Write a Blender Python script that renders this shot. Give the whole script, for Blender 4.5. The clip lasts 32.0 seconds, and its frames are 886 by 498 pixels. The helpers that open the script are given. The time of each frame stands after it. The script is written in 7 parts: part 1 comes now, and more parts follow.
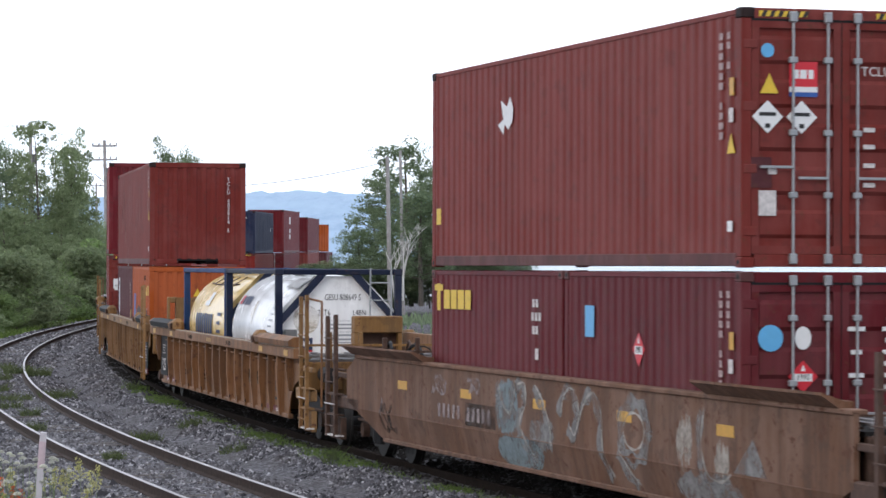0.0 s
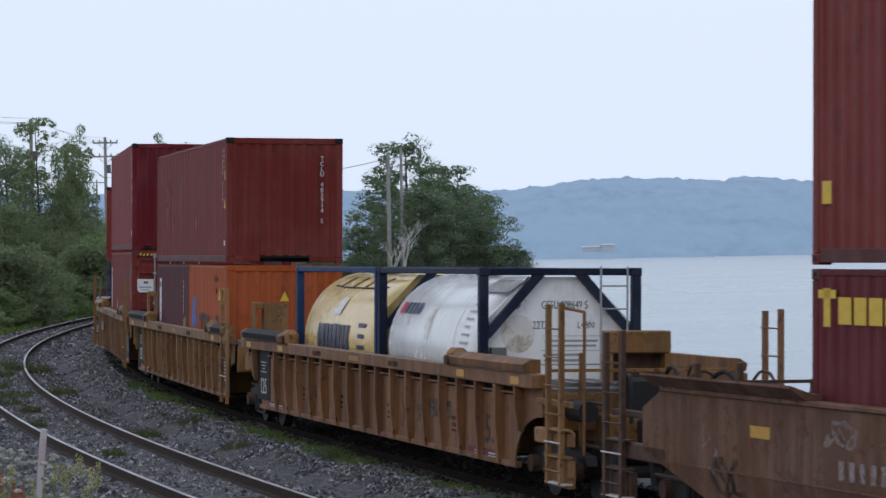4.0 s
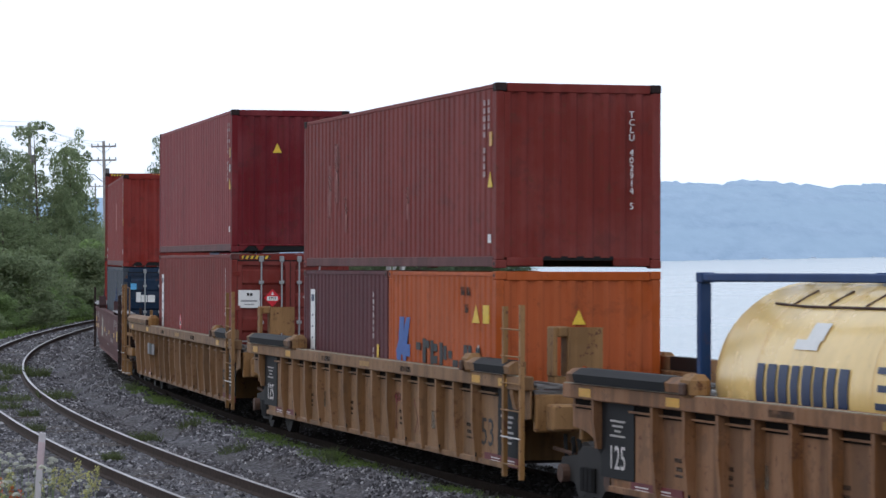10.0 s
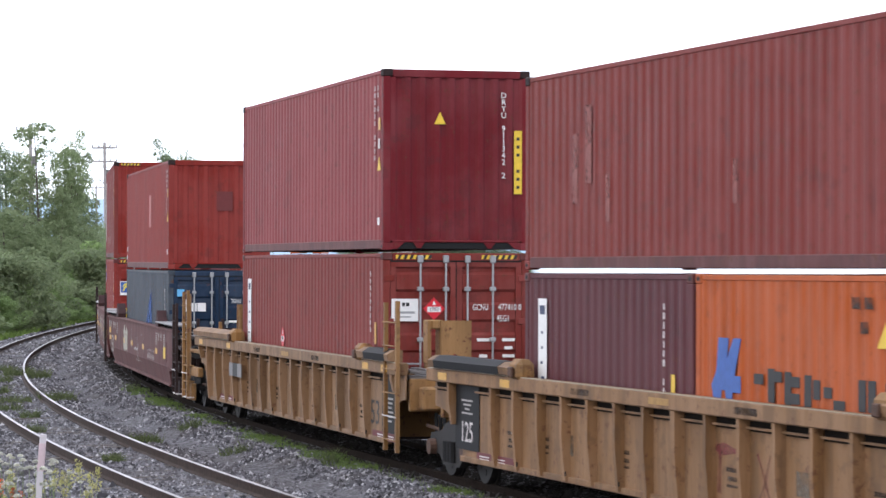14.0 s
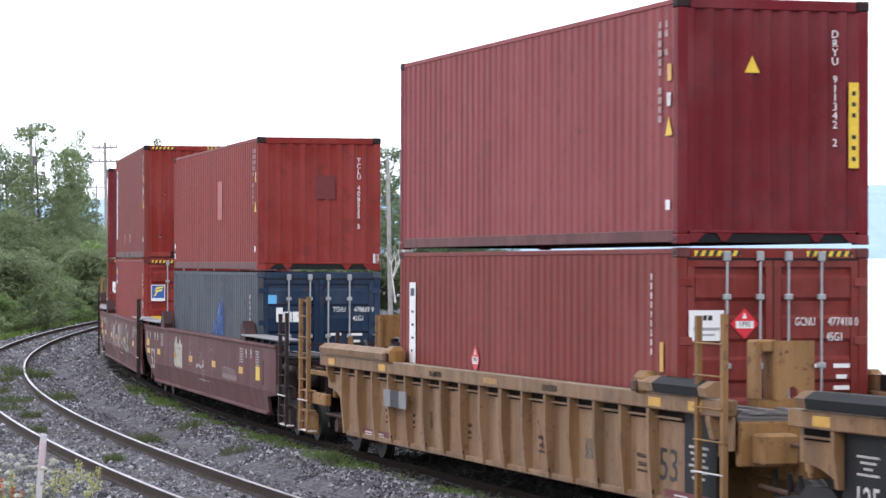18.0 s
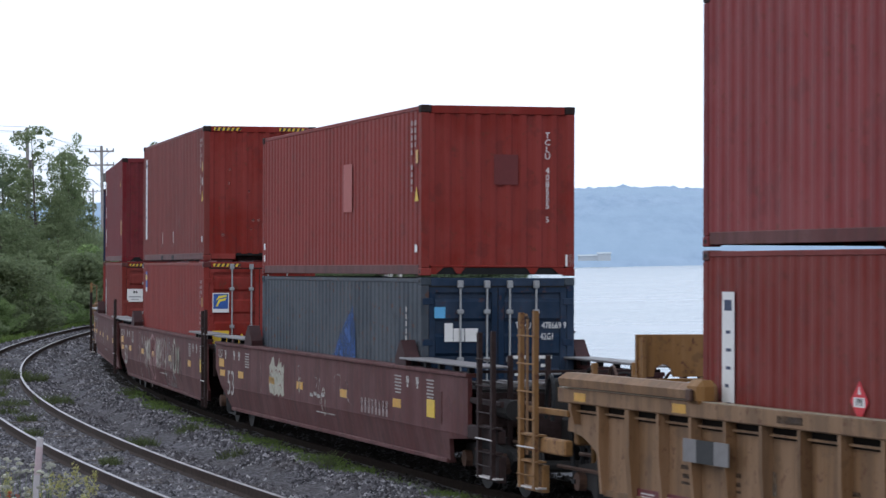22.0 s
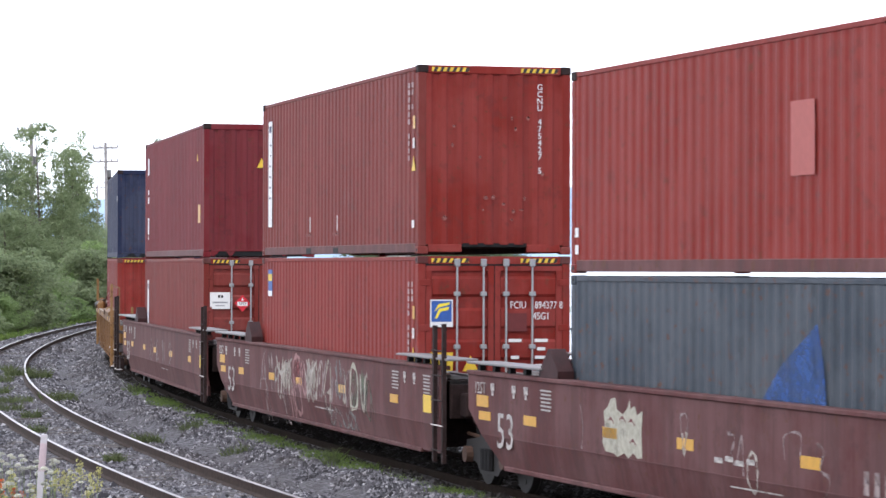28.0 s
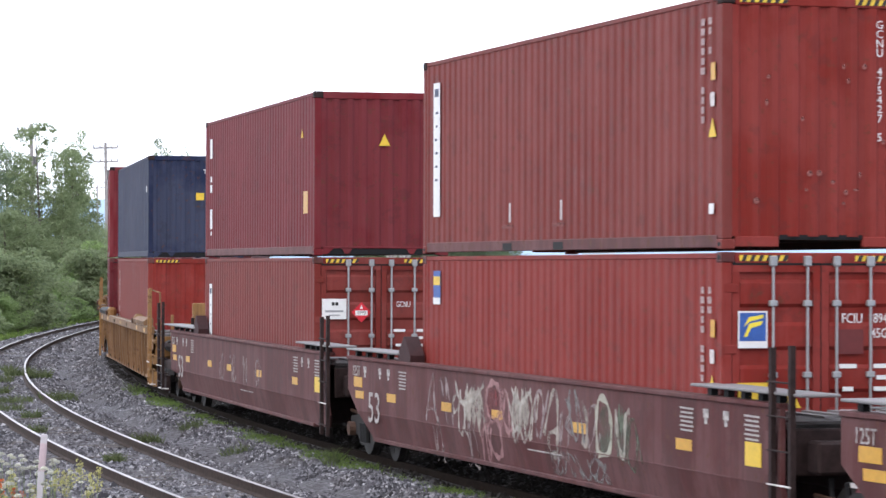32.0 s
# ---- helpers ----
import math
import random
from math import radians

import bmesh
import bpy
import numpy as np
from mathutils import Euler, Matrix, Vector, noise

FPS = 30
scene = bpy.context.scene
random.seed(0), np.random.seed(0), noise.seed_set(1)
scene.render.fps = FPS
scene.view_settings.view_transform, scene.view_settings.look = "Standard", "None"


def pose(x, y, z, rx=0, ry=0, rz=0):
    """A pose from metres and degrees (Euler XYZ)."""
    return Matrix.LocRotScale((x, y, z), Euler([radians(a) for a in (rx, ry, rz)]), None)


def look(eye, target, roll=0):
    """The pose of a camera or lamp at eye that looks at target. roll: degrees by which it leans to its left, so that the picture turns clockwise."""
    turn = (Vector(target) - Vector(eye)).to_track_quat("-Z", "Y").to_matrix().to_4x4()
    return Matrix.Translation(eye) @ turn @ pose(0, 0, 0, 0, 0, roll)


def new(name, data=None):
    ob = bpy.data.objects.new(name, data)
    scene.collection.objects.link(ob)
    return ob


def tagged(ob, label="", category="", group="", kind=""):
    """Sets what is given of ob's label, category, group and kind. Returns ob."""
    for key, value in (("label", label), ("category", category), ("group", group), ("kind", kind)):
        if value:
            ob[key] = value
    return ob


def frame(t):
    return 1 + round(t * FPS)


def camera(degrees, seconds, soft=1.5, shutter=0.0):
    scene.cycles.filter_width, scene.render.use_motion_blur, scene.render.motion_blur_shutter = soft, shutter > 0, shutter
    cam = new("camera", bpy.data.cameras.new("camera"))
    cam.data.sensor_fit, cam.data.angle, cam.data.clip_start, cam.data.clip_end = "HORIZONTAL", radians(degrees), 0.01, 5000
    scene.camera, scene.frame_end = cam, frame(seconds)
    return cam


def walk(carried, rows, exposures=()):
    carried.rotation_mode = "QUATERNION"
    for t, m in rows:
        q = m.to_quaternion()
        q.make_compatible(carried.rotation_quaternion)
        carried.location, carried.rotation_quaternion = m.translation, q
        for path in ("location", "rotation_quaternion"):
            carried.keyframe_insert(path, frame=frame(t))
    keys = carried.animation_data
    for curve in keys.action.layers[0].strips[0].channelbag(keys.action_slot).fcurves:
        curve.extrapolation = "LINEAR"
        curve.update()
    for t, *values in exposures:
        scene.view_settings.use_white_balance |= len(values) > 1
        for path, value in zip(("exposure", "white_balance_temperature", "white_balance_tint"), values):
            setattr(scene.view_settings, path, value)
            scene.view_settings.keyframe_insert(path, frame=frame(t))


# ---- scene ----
# ---- camera: long lens on a stand, with slight drift ----
LENS = 16.841
EYE = Vector((0.0, 0.0, 3.389))
FOCAL = 1568 / 2 / math.tan(radians(LENS / 2))
cam = camera(LENS, 32.0, soft=1.5, shutter=0.5)
# seconds, drift to the right and down, in thousandths of a degree x 10.8
DRIFT = (
    (0.0, -1.5, -3.6), (1.0, -1.2, -5.0), (2.0, -0.8, -7.0), (3.0, -0.3, -8.2), (4.5, -0.8, -9.2), (6.0, -1.6, -9.0),
    (7.0, -1.8, -8.2), (8.0, -2.0, -6.3), (9.0, -3.0, -3.6), (10.0, -3.1, -2.6), (11.0, -3.1, -1.6), (12.0, -2.0, -1.0),
    (13.0, -1.5, 0.0), (15.5, -2.2, -0.5), (17.0, -1.7, -0.2), (18.0, -1.0, -0.4), (19.0, 0.8, -0.6), (20.0, 1.5, -1.0),
    (20.5, 0.0, 0.2), (21.0, -3.1, 2.8), (21.5, -6.1, 4.8), (22.0, -7.2, 6.0), (22.5, -6.2, 6.1), (23.0, -4.6, 4.6),
    (23.5, -2.2, 3.4), (24.0, -1.6, 3.1), (25.0, 0.0, 2.0), (26.5, 0.0, 0.6), (28.0, 0.0, 0.0), (32.0, 0.0, 0.0))
PITCH = radians(0.041)
CAMERA_ROWS = []
for t, dx, dy in DRIFT:
    yaw, tilt = dx / FOCAL, PITCH + dy / FOCAL
    CAMERA_ROWS.append((t, look(EYE, EYE + Vector((-math.sin(yaw), math.cos(yaw), math.tan(tilt))), -1.03)))
walk(cam, CAMERA_ROWS, exposures=(
    (0.0, 0.02, 6300, 14), (2.0, -0.52, 6000, 13), (3.2, -0.82, 5950, 13), (5.0, -0.80, 6100, 12), (6.5, -0.72, 6200, 12), (8.0, -0.70, 6250, 12), (9.5, -0.50, 6080, 12),
    (11.2, 0.05, 6250, 14), (12.5, 0.55, 6350, 16), (17.0, 0.40, 6300, 15), (19.0, 0.68, 6300, 16), (20.3, 0.4, 6300, 15),
    (21.0, -0.05, 6200, 15), (21.5, -0.25, 6100, 13), (23.0, -0.46, 6030, 13), (24.2, -0.12, 6000, 13), (25.2, 0.5, 6300, 15),
    (27.0, 0.62, 6350, 16), (32.0, 0.62, 6350, 16)))

# ---- world and light: even overcast, evening ----
world = bpy.data.worlds.new("overcast_sky")
scene.world = world
world.use_nodes = True
wn, wl = world.node_tree.nodes, world.node_tree.links
wn.clear()
w_out, w_bg = wn.new("ShaderNodeOutputWorld"), wn.new("ShaderNodeBackground")
w_sky = wn.new("ShaderNodeTexSky")
w_sky.sky_type, w_sky.sun_disc = "NISHITA", False
w_sky.sun_elevation, w_sky.sun_rotation = radians(28), radians(215)
w_sky.dust_density, w_sky.air_density = 6.0, 1.5
w_scale = wn.new("ShaderNodeMix")
w_scale.data_type, w_scale.blend_type = "RGBA", "MULTIPLY"
w_scale.inputs[0].default_value = 1.0
wl.new(w_sky.outputs[0], w_scale.inputs[6])
w_scale.inputs[7].default_value = (0.07, 0.07, 0.07, 1)
w_cloud = wn.new("ShaderNodeMix")
w_cloud.data_type = "RGBA"
w_cloud.inputs[0].default_value = 0.82
wl.new(w_scale.outputs[2], w_cloud.inputs[6])
# the cloud is brighter over the lake than behind the camera
w_dir = wn.new("ShaderNodeTexCoord")
w_dot = wn.new("ShaderNodeVectorMath")
w_dot.operation = "DOT_PRODUCT"
w_dot.inputs[1].default_value = Vector((0.25, 0.95, 0.18)).normalized()
wl.new(w_dir.outputs["Generated"], w_dot.inputs[0])
w_map = wn.new("ShaderNodeMapRange")
w_map.interpolation_type = "SMOOTHSTEP"
w_map.inputs[1].default_value, w_map.inputs[2].default_value = -1.0, 1.0
wl.new(w_dot.outputs["Value"], w_map.inputs[0])
w_tone = wn.new("ShaderNodeMix")
w_tone.data_type = "RGBA"
wl.new(w_map.outputs[0], w_tone.inputs[0])
w_tone.inputs[6].default_value = (0.95, 1.03, 1.13, 1)
w_tone.inputs[7].default_value = (1.66, 1.80, 1.96, 1)
wl.new(w_tone.outputs[2], w_cloud.inputs[7])
wl.new(w_cloud.outputs[2], w_bg.inputs[0])
w_bg.inputs[1].default_value = 1.0
wl.new(w_bg.outputs[0], w_out.inputs[0])

sun_data = bpy.data.lights.new("sun", "SUN")
sun_data.energy, sun_data.angle, sun_data.color = 0.4, radians(25), (1.0, 0.95, 0.88)
sun = new("sun", sun_data)
sun.matrix_world = look((-45, -60, 70), (0, 50, 0))

# ---- line of the track ----
TRACK = (-0.96338, 51.93022, -1.31480, 2.61085e-3, -1.50623e-5, -6.01616e-7, -3.45835e-9)
BANK = 0.0215
S_LOW, S_HIGH = -420.0, 110.0


def _track_table():
    x0, y0, h0, k0, k1, k2, k3 = TRACK
    s = np.arange(S_LOW, S_HIGH + 0.01, 0.5)

    def heading(u):
        def poly(v):
            return h0 + k0 * v + k1 * v ** 2 / 2 + k2 * v ** 3 / 6 + k3 * v ** 4 / 24

        def bend(v):
            return k0 + k1 * v + k2 * v ** 2 / 2 + k3 * v ** 3 / 6
        c = np.clip(u, -235.0, 40.0)
        return poly(c) + np.where(u > 40.0, bend(40.0) * (u - 40.0), 0.0)
    h = heading(s)
    mid = heading(s[:-1] + 0.25)
    x = np.concatenate(([0.0], np.cumsum(np.cos(mid) * 0.5)))
    y = np.concatenate(([0.0], np.cumsum(np.sin(mid) * 0.5)))
    i = int(round((0 - S_LOW) / 0.5))
    return s, x - x[i] + x0, y - y[i] + y0, h


TS, TX, TY, TH = _track_table()


def track_at(s, side=0.0):
    """Place on the line s metres along it, side metres to the left, and the heading."""
    x, y, h = np.interp(s, TS, TX), np.interp(s, TS, TY), np.interp(s, TS, TH)
    return float(x - math.sin(h) * side), float(y + math.cos(h) * side), float(h)


SIDING = -4.55          # the empty track lies to the right of the train's heading
TRAVEL = (49.80862, -2.55255, 4.87665, 15.71523, 17.79175, 8.90780, 1.66224)


def travelled(t):
    x = (t - 28.0) / 16.0
    return 0.10 + sum(c * x ** (i + 1) for i, c in enumerate(TRAVEL))


def unit_pose(t, offset, wheelbase=19.4):
    """Pose of a car whose two trucks follow the track: origin on the rails, x forward, banked."""
    s = travelled(t) + offset
    ax, ay, _ = track_at(s - wheelbase / 2)
    bx, by, _ = track_at(s + wheelbase / 2)
    h = math.atan2(by - ay, bx - ax)
    return Matrix.Translation(((ax + bx) / 2, (ay + by) / 2, 0)) @ Matrix.Rotation(h, 4, "Z") @ Matrix.Rotation(-BANK, 4, "X")


def truck_pose(t, offset):
    x, y, h = track_at(travelled(t) + offset)
    return Matrix.Translation((x, y, 0)) @ Matrix.Rotation(h, 4, "Z") @ Matrix.Rotation(-BANK, 4, "X")


MOVING = []             # (thing, offset, pose on the car)
ROLLING = []            # (truck, offset, wheelsets)

# ---- materials ----
def mat_nodes(name):
    m = bpy.data.materials.new(name)
    m.use_nodes = True
    nt = m.node_tree
    return m, nt, nt.nodes["Principled BSDF"]


def coords(nt, scale, kind="Object"):
    tc, mp = nt.nodes.new("ShaderNodeTexCoord"), nt.nodes.new("ShaderNodeMapping")
    mp.inputs["Scale"].default_value = scale if isinstance(scale, tuple) else (scale,) * 3
    nt.links.new(tc.outputs[kind], mp.inputs[0])
    return mp.outputs[0]


def noise_tex(nt, vec, scale, detail=4.0, rough=0.6):
    n = nt.nodes.new("ShaderNodeTexNoise")
    n.inputs["Scale"].default_value, n.inputs["Detail"].default_value, n.inputs["Roughness"].default_value = scale, detail, rough
    nt.links.new(vec, n.inputs["Vector"])
    return n.outputs[0]


def ramp(nt, fac, stops):
    r = nt.nodes.new("ShaderNodeValToRGB")
    els = r.color_ramp.elements
    while len(els) < len(stops):
        els.new(0.5)
    for e, (p, c) in zip(els, stops):
        e.position = p
        e.color = (*c, 1) if len(c) == 3 else c
    nt.links.new(fac, r.inputs[0])
    return r.outputs[0]


def mixed(nt, fac, a, b, blend="MIX"):
    m = nt.nodes.new("ShaderNodeMix")
    m.data_type, m.blend_type = "RGBA", blend
    for sock, v in ((m.inputs[0], fac), (m.inputs[6], a), (m.inputs[7], b)):
        if isinstance(v, (int, float)):
            sock.default_value = v
        elif isinstance(v, tuple):
            sock.default_value = (*v, 1)
        else:
            nt.links.new(v, sock)
    return m.outputs[2]


def bump(nt, bsdf, height, strength=0.3, distance=0.01):
    b = nt.nodes.new("ShaderNodeBump")
    b.inputs["Strength"].default_value, b.inputs["Distance"].default_value = strength, distance
    nt.links.new(height, b.inputs["Height"])
    nt.links.new(b.outputs[0], bsdf.inputs["Normal"])


def random_value(nt, low, high):
    oi, mr = nt.nodes.new("ShaderNodeObjectInfo"), nt.nodes.new("ShaderNodeMapRange")
    nt.links.new(oi.outputs["Random"], mr.inputs[0])
    mr.inputs[3].default_value, mr.inputs[4].default_value = low, high
    return mr.outputs[0]


def painted_steel(name, colour, fade=0.25, rust=0.35, rough=0.56, dirt=0.18, streak=True, gloss=0.16, chalk=0.02):
    """Weathered paint: chalky fading, rain streaks, scuffs, rust specks and runs."""
    m, nt, p = mat_nodes(name)
    v = coords(nt, 1.0)
    shift = nt.nodes.new("ShaderNodeVectorMath")
    shift.operation = "ADD"
    nt.links.new(v, shift.inputs[0])
    nt.links.new(random_value(nt, 0.0, 37.0), shift.inputs[1])
    v = shift.outputs[0]
    broad = noise_tex(nt, v, 0.5, 6, 0.65)
    faded = tuple(min(1.0, c * (1 - fade) + fade * (0.42 + 0.12 * c)) for c in colour)
    col = mixed(nt, ramp(nt, broad, ((0.43, (0, 0, 0)), (0.57, (1, 1, 1)))), tuple(c * 0.9 for c in colour), tuple(c * 0.4 + f * 0.6 for c, f in zip(colour, faded)))
    if streak:
        sc = nt.nodes.new("ShaderNodeMapping")
        sc.inputs["Scale"].default_value = (1.0, 1.0, 0.075)
        nt.links.new(v, sc.inputs[0])
        st = noise_tex(nt, sc.outputs[0], 2.6, 7, 0.7)
        col = mixed(nt, ramp(nt, st, ((0.485, (0, 0, 0)), (0.575, (dirt,) * 3))), col, tuple(c * 0.38 + 0.012 for c in colour))
        col = mixed(nt, ramp(nt, st, ((0.39, (dirt * 0.8,) * 3), (0.475, (0, 0, 0)))), col, tuple(min(1, c * 1.15 + 0.05) for c in colour))
    scuff = noise_tex(nt, v, 2.4, 10, 0.72)
    col = mixed(nt, ramp(nt, scuff, ((0.565, (0, 0, 0)), (0.60, (0.10 + 0.6 * rust,) * 3))), col, tuple(c * 0.35 + 0.02 for c in colour))
    fine = noise_tex(nt, v, 7.0, 8, 0.75)
    k = 0.5 + 0.5 * rust
    col = mixed(nt, ramp(nt, fine, ((0.605 - 0.06 * rust, (0, 0, 0)), (0.645 - 0.06 * rust, (min(1, k * rust * 2.2),) * 3))), col, (0.11, 0.045, 0.025))
    val = nt.nodes.new("ShaderNodeHueSaturation")
    nt.links.new(random_value(nt, 0.93, 1.07), val.inputs["Value"])
    nt.links.new(col, val.inputs["Color"])
    nt.links.new(val.outputs[0], p.inputs["Base Color"])
    nt.links.new(ramp(nt, broad, ((0.3, (rough - 0.08,) * 3), (0.75, (min(1, rough + 0.15),) * 3))), p.inputs["Roughness"])
    p.inputs["Specular IOR Level"].default_value = gloss
    p.inputs["Sheen Weight"].default_value, p.inputs["Sheen Roughness"].default_value = chalk, 0.45
    p.inputs["Sheen Tint"].default_value = (0.95, 0.88, 0.86, 1)
    bump(nt, p, broad, 0.25, 0.05)
    return m


def plain(name, colour, rough=0.5, metal=0.0, var=0.12, scale=9.0, relief=0.15, gloss=0.5):
    m, nt, p = mat_nodes(name)
    v = coords(nt, 1.0)
    n = noise_tex(nt, v, scale, 6, 0.65)
    lo, hi = tuple(max(0, c * (1 - var)) for c in colour), tuple(min(1, c * (1 + var)) for c in colour)
    nt.links.new(ramp(nt, n, ((0.3, lo), (0.7, hi))), p.inputs["Base Color"])
    p.inputs["Roughness"].default_value, p.inputs["Metallic"].default_value = rough, metal
    p.inputs["Specular IOR Level"].default_value = gloss
    bump(nt, p, n, relief, 0.004)
    return m


def glow(name, colour, strength):
    m, nt, p = mat_nodes(name)
    nt.nodes.remove(p)
    e = nt.nodes.new("ShaderNodeEmission")
    e.inputs[0].default_value, e.inputs[1].default_value = (*colour, 1), strength
    nt.links.new(e.outputs[0], nt.nodes["Material Output"].inputs[0])
    return m


RED = painted_steel("red_brown_paint", (0.196, 0.029, 0.022), 0.08)
RED_DARK = painted_steel("dark_red_paint", (0.126, 0.011, 0.016), 0.08)
RED_BRIGHT = painted_steel("brick_red_paint", (0.233, 0.023, 0.016), 0.07)
RED_ROSE = painted_steel("crimson_paint", (0.167, 0.012, 0.018), 0.08)
# Paler crimson, for the sides of one box.
RED_PALE = painted_steel("pale_crimson_paint", (0.265, 0.048, 0.050), 0.10)
RAIL_SCUFFED = painted_steel("scuffed_rail_paint", (0.122, 0.035, 0.033), 0.12, rust=0.6, dirt=0.4)
BROWN_BOX = painted_steel("oxide_brown_paint", (0.100, 0.025, 0.030), 0.06)
ORANGE = painted_steel("orange_paint", (0.444, 0.089, 0.013), 0.1, rust=0.25, dirt=0.2)
GREY_BLUE = painted_steel("faded_slate_paint", (0.046, 0.060, 0.078), 0.14, rust=0.5)
BLUE_DOOR = painted_steel("deep_blue_paint", (0.010, 0.028, 0.063), 0.08, rust=0.3)
NAVY = painted_steel("navy_paint", (0.016, 0.024, 0.063), 0.12)
FRAME_BLUE = painted_steel("tank_frame_blue_paint", (0.009, 0.016, 0.044), 0.08, rust=0.3)
FRAME_BLUE2 = painted_steel("tank_frame_bright_blue_paint", (0.015, 0.048, 0.148), 0.08, rust=0.25)
CAR_TAN = painted_steel("railcar_tan_paint", (0.235, 0.122, 0.048), 0.10, rust=0.45, rough=0.66, dirt=0.5, gloss=0.35)
CAR_RUST = painted_steel("railcar_rust_brown_paint", (0.225, 0.100, 0.035), 0.10, rust=0.5, rough=0.66, dirt=0.6, gloss=0.35)
CAR_SAND = painted_steel("railcar_sand_paint", (0.240, 0.134, 0.062), 0.10, rust=0.42, rough=0.66, dirt=0.45, gloss=0.35)
OCHRE = painted_steel("weathered_ochre_paint", (0.275, 0.140, 0.042), 0.10, rust=0.55, rough=0.66, dirt=0.4, gloss=0.3)
EDGE_LIGHT = plain("painted_edge_light", (0.340, 0.289, 0.215), 0.55, 0.1, 0.3)
CAR_BROWN = painted_steel("railcar_brown_paint", (0.111, 0.032, 0.031), 0.14, rust=0.4, rough=0.66, dirt=0.35)
CAR_OLD = painted_steel("railcar_weathered_tan_paint", (0.174, 0.083, 0.044), 0.15, rust=0.6, rough=0.65, dirt=0.45)
TANK_WHITE = painted_steel("tank_white_paint", (0.97, 0.97, 0.96), 0.02, rust=0.06, rough=0.24, dirt=0.10, gloss=0.6, chalk=0.0)
TANK_CREAM = painted_steel("tank_buff_paint", (0.90, 0.64, 0.25), 0.04, rust=0.06, rough=0.22, dirt=0.10, gloss=0.6, chalk=0.0)
SLOT_SHADE = plain("recess_shade", (0.014, 0.011, 0.009), 0.9, gloss=0.1)
DARK_BROWN = plain("grimy_dark_brown_steel", (0.030, 0.018, 0.017), 0.75, 0.0, 0.4, gloss=0.2)
AMBER_OLD = plain("faded_amber_label", (0.34, 0.19, 0.05), 0.6, var=0.3)
BLACK_STEEL = plain("black_steel", (0.010, 0.010, 0.011), 0.65, gloss=0.25)
DARK_GREASE = plain("greasy_cast_steel", (0.018, 0.016, 0.015), 0.7, 0.1)
RUSTY = plain("rusty_steel", (0.085, 0.045, 0.030), 0.75, 0.1, 0.35)
GALV = plain("galvanised_steel", (0.36, 0.37, 0.38), 0.45, 0.5)
GRATE = plain("weathered_grating", (0.23, 0.22, 0.22), 0.6, 0.3)
WHITE = plain("white_paint", (0.78, 0.78, 0.77), 0.5, var=0.05)
WORN_WHITE = plain("worn_white_paint", (0.62, 0.58, 0.56), 0.6, var=0.28, scale=14)
FADED_WHITE = plain("faded_white_characters", (0.40, 0.29, 0.28), 0.7, var=0.3, scale=14)
LEMON = plain("lemon_yellow", (0.84, 0.70, 0.06), 0.5, var=0.06)
YELLOW = plain("yellow_paint", (0.74, 0.50, 0.04), 0.5)
AMBER = plain("amber_reflector", (0.60, 0.32, 0.03), 0.4)
STICKER_RED = plain("red_sticker", (0.62, 0.02, 0.035), 0.4, var=0.05)
STICKER_BLUE = plain("light_blue_sticker", (0.12, 0.42, 0.72), 0.4, var=0.05)
MARK_BLUE = plain("blue_marking", (0.03, 0.10, 0.36), 0.5, var=0.2)
MARK_NAVY = plain("navy_marking", (0.02, 0.035, 0.09), 0.5, var=0.1)
BLACK_MARK = plain("black_marking", (0.02, 0.02, 0.02), 0.6, var=0.2)
STRAP = plain("dull_grey_strap", (0.22, 0.22, 0.23), 0.6)
GREY_BOX = plain("grey_box_paint", (0.16, 0.16, 0.16), 0.5)

DARK_PATCH = plain("dark_red_patch", (0.13, 0.018, 0.018), 0.6, var=0.1)
HAZARD_BLACK = plain("hazard_black", (0.03, 0.025, 0.02), 0.6)


def spray(name, colour, cover=0.5):
    """Worn spray paint, patchy, the car's paint showing through."""
    m, nt, p = mat_nodes(name)
    v = coords(nt, 1.0)
    n = noise_tex(nt, v, 2.2, 8, 0.75)
    nt.links.new(ramp(nt, noise_tex(nt, v, 11.0, 5), ((0.3, tuple(c * 0.6 for c in colour)), (0.7, colour))), p.inputs["Base Color"])
    p.inputs["Roughness"].default_value = 0.7
    nt.links.new(ramp(nt, n, ((cover - 0.10, (0.08, 0.08, 0.08)), (cover + 0.16, (0.85, 0.85, 0.85)))), p.inputs["Alpha"])
    return m


GRIME = spray("dark_worn_stencil", (0.060, 0.036, 0.024), 0.48)
PALE_SCUFF = spray("pale_worn_stencil", (0.24, 0.19, 0.14), 0.48)
HORN = plain("dark_maroon_casting", (0.040, 0.012, 0.013), 0.8, var=0.3)
TANK_STAIN = spray("tan_rust_stain", (0.74, 0.62, 0.44), 0.60)
TRAY = plain("dull_tray_grey", (0.33, 0.32, 0.31), 0.6, var=0.3)
STENCIL = spray("worn_white_stencil", (0.64, 0.60, 0.57), 0.36)
GRAFF_PALE = spray("pale_graffiti_spray", (0.50, 0.40, 0.39), 0.47)
PINK_PATCH = spray("pink_primer_patch", (0.34, 0.115, 0.10), 0.38)
PRIMER = plain("pale_primer_patch", (0.40, 0.10, 0.085), 0.6, var=0.08)
BLUE_SPRAY = spray("blue_spray_paint", (0.045, 0.13, 0.40), 0.46)
GRAFF_WHITE = spray("white_graffiti_spray", (0.66, 0.61, 0.54), 0.42)
GRAFF_BLUE = spray("pale_blue_graffiti_spray", (0.26, 0.33, 0.35), 0.42)
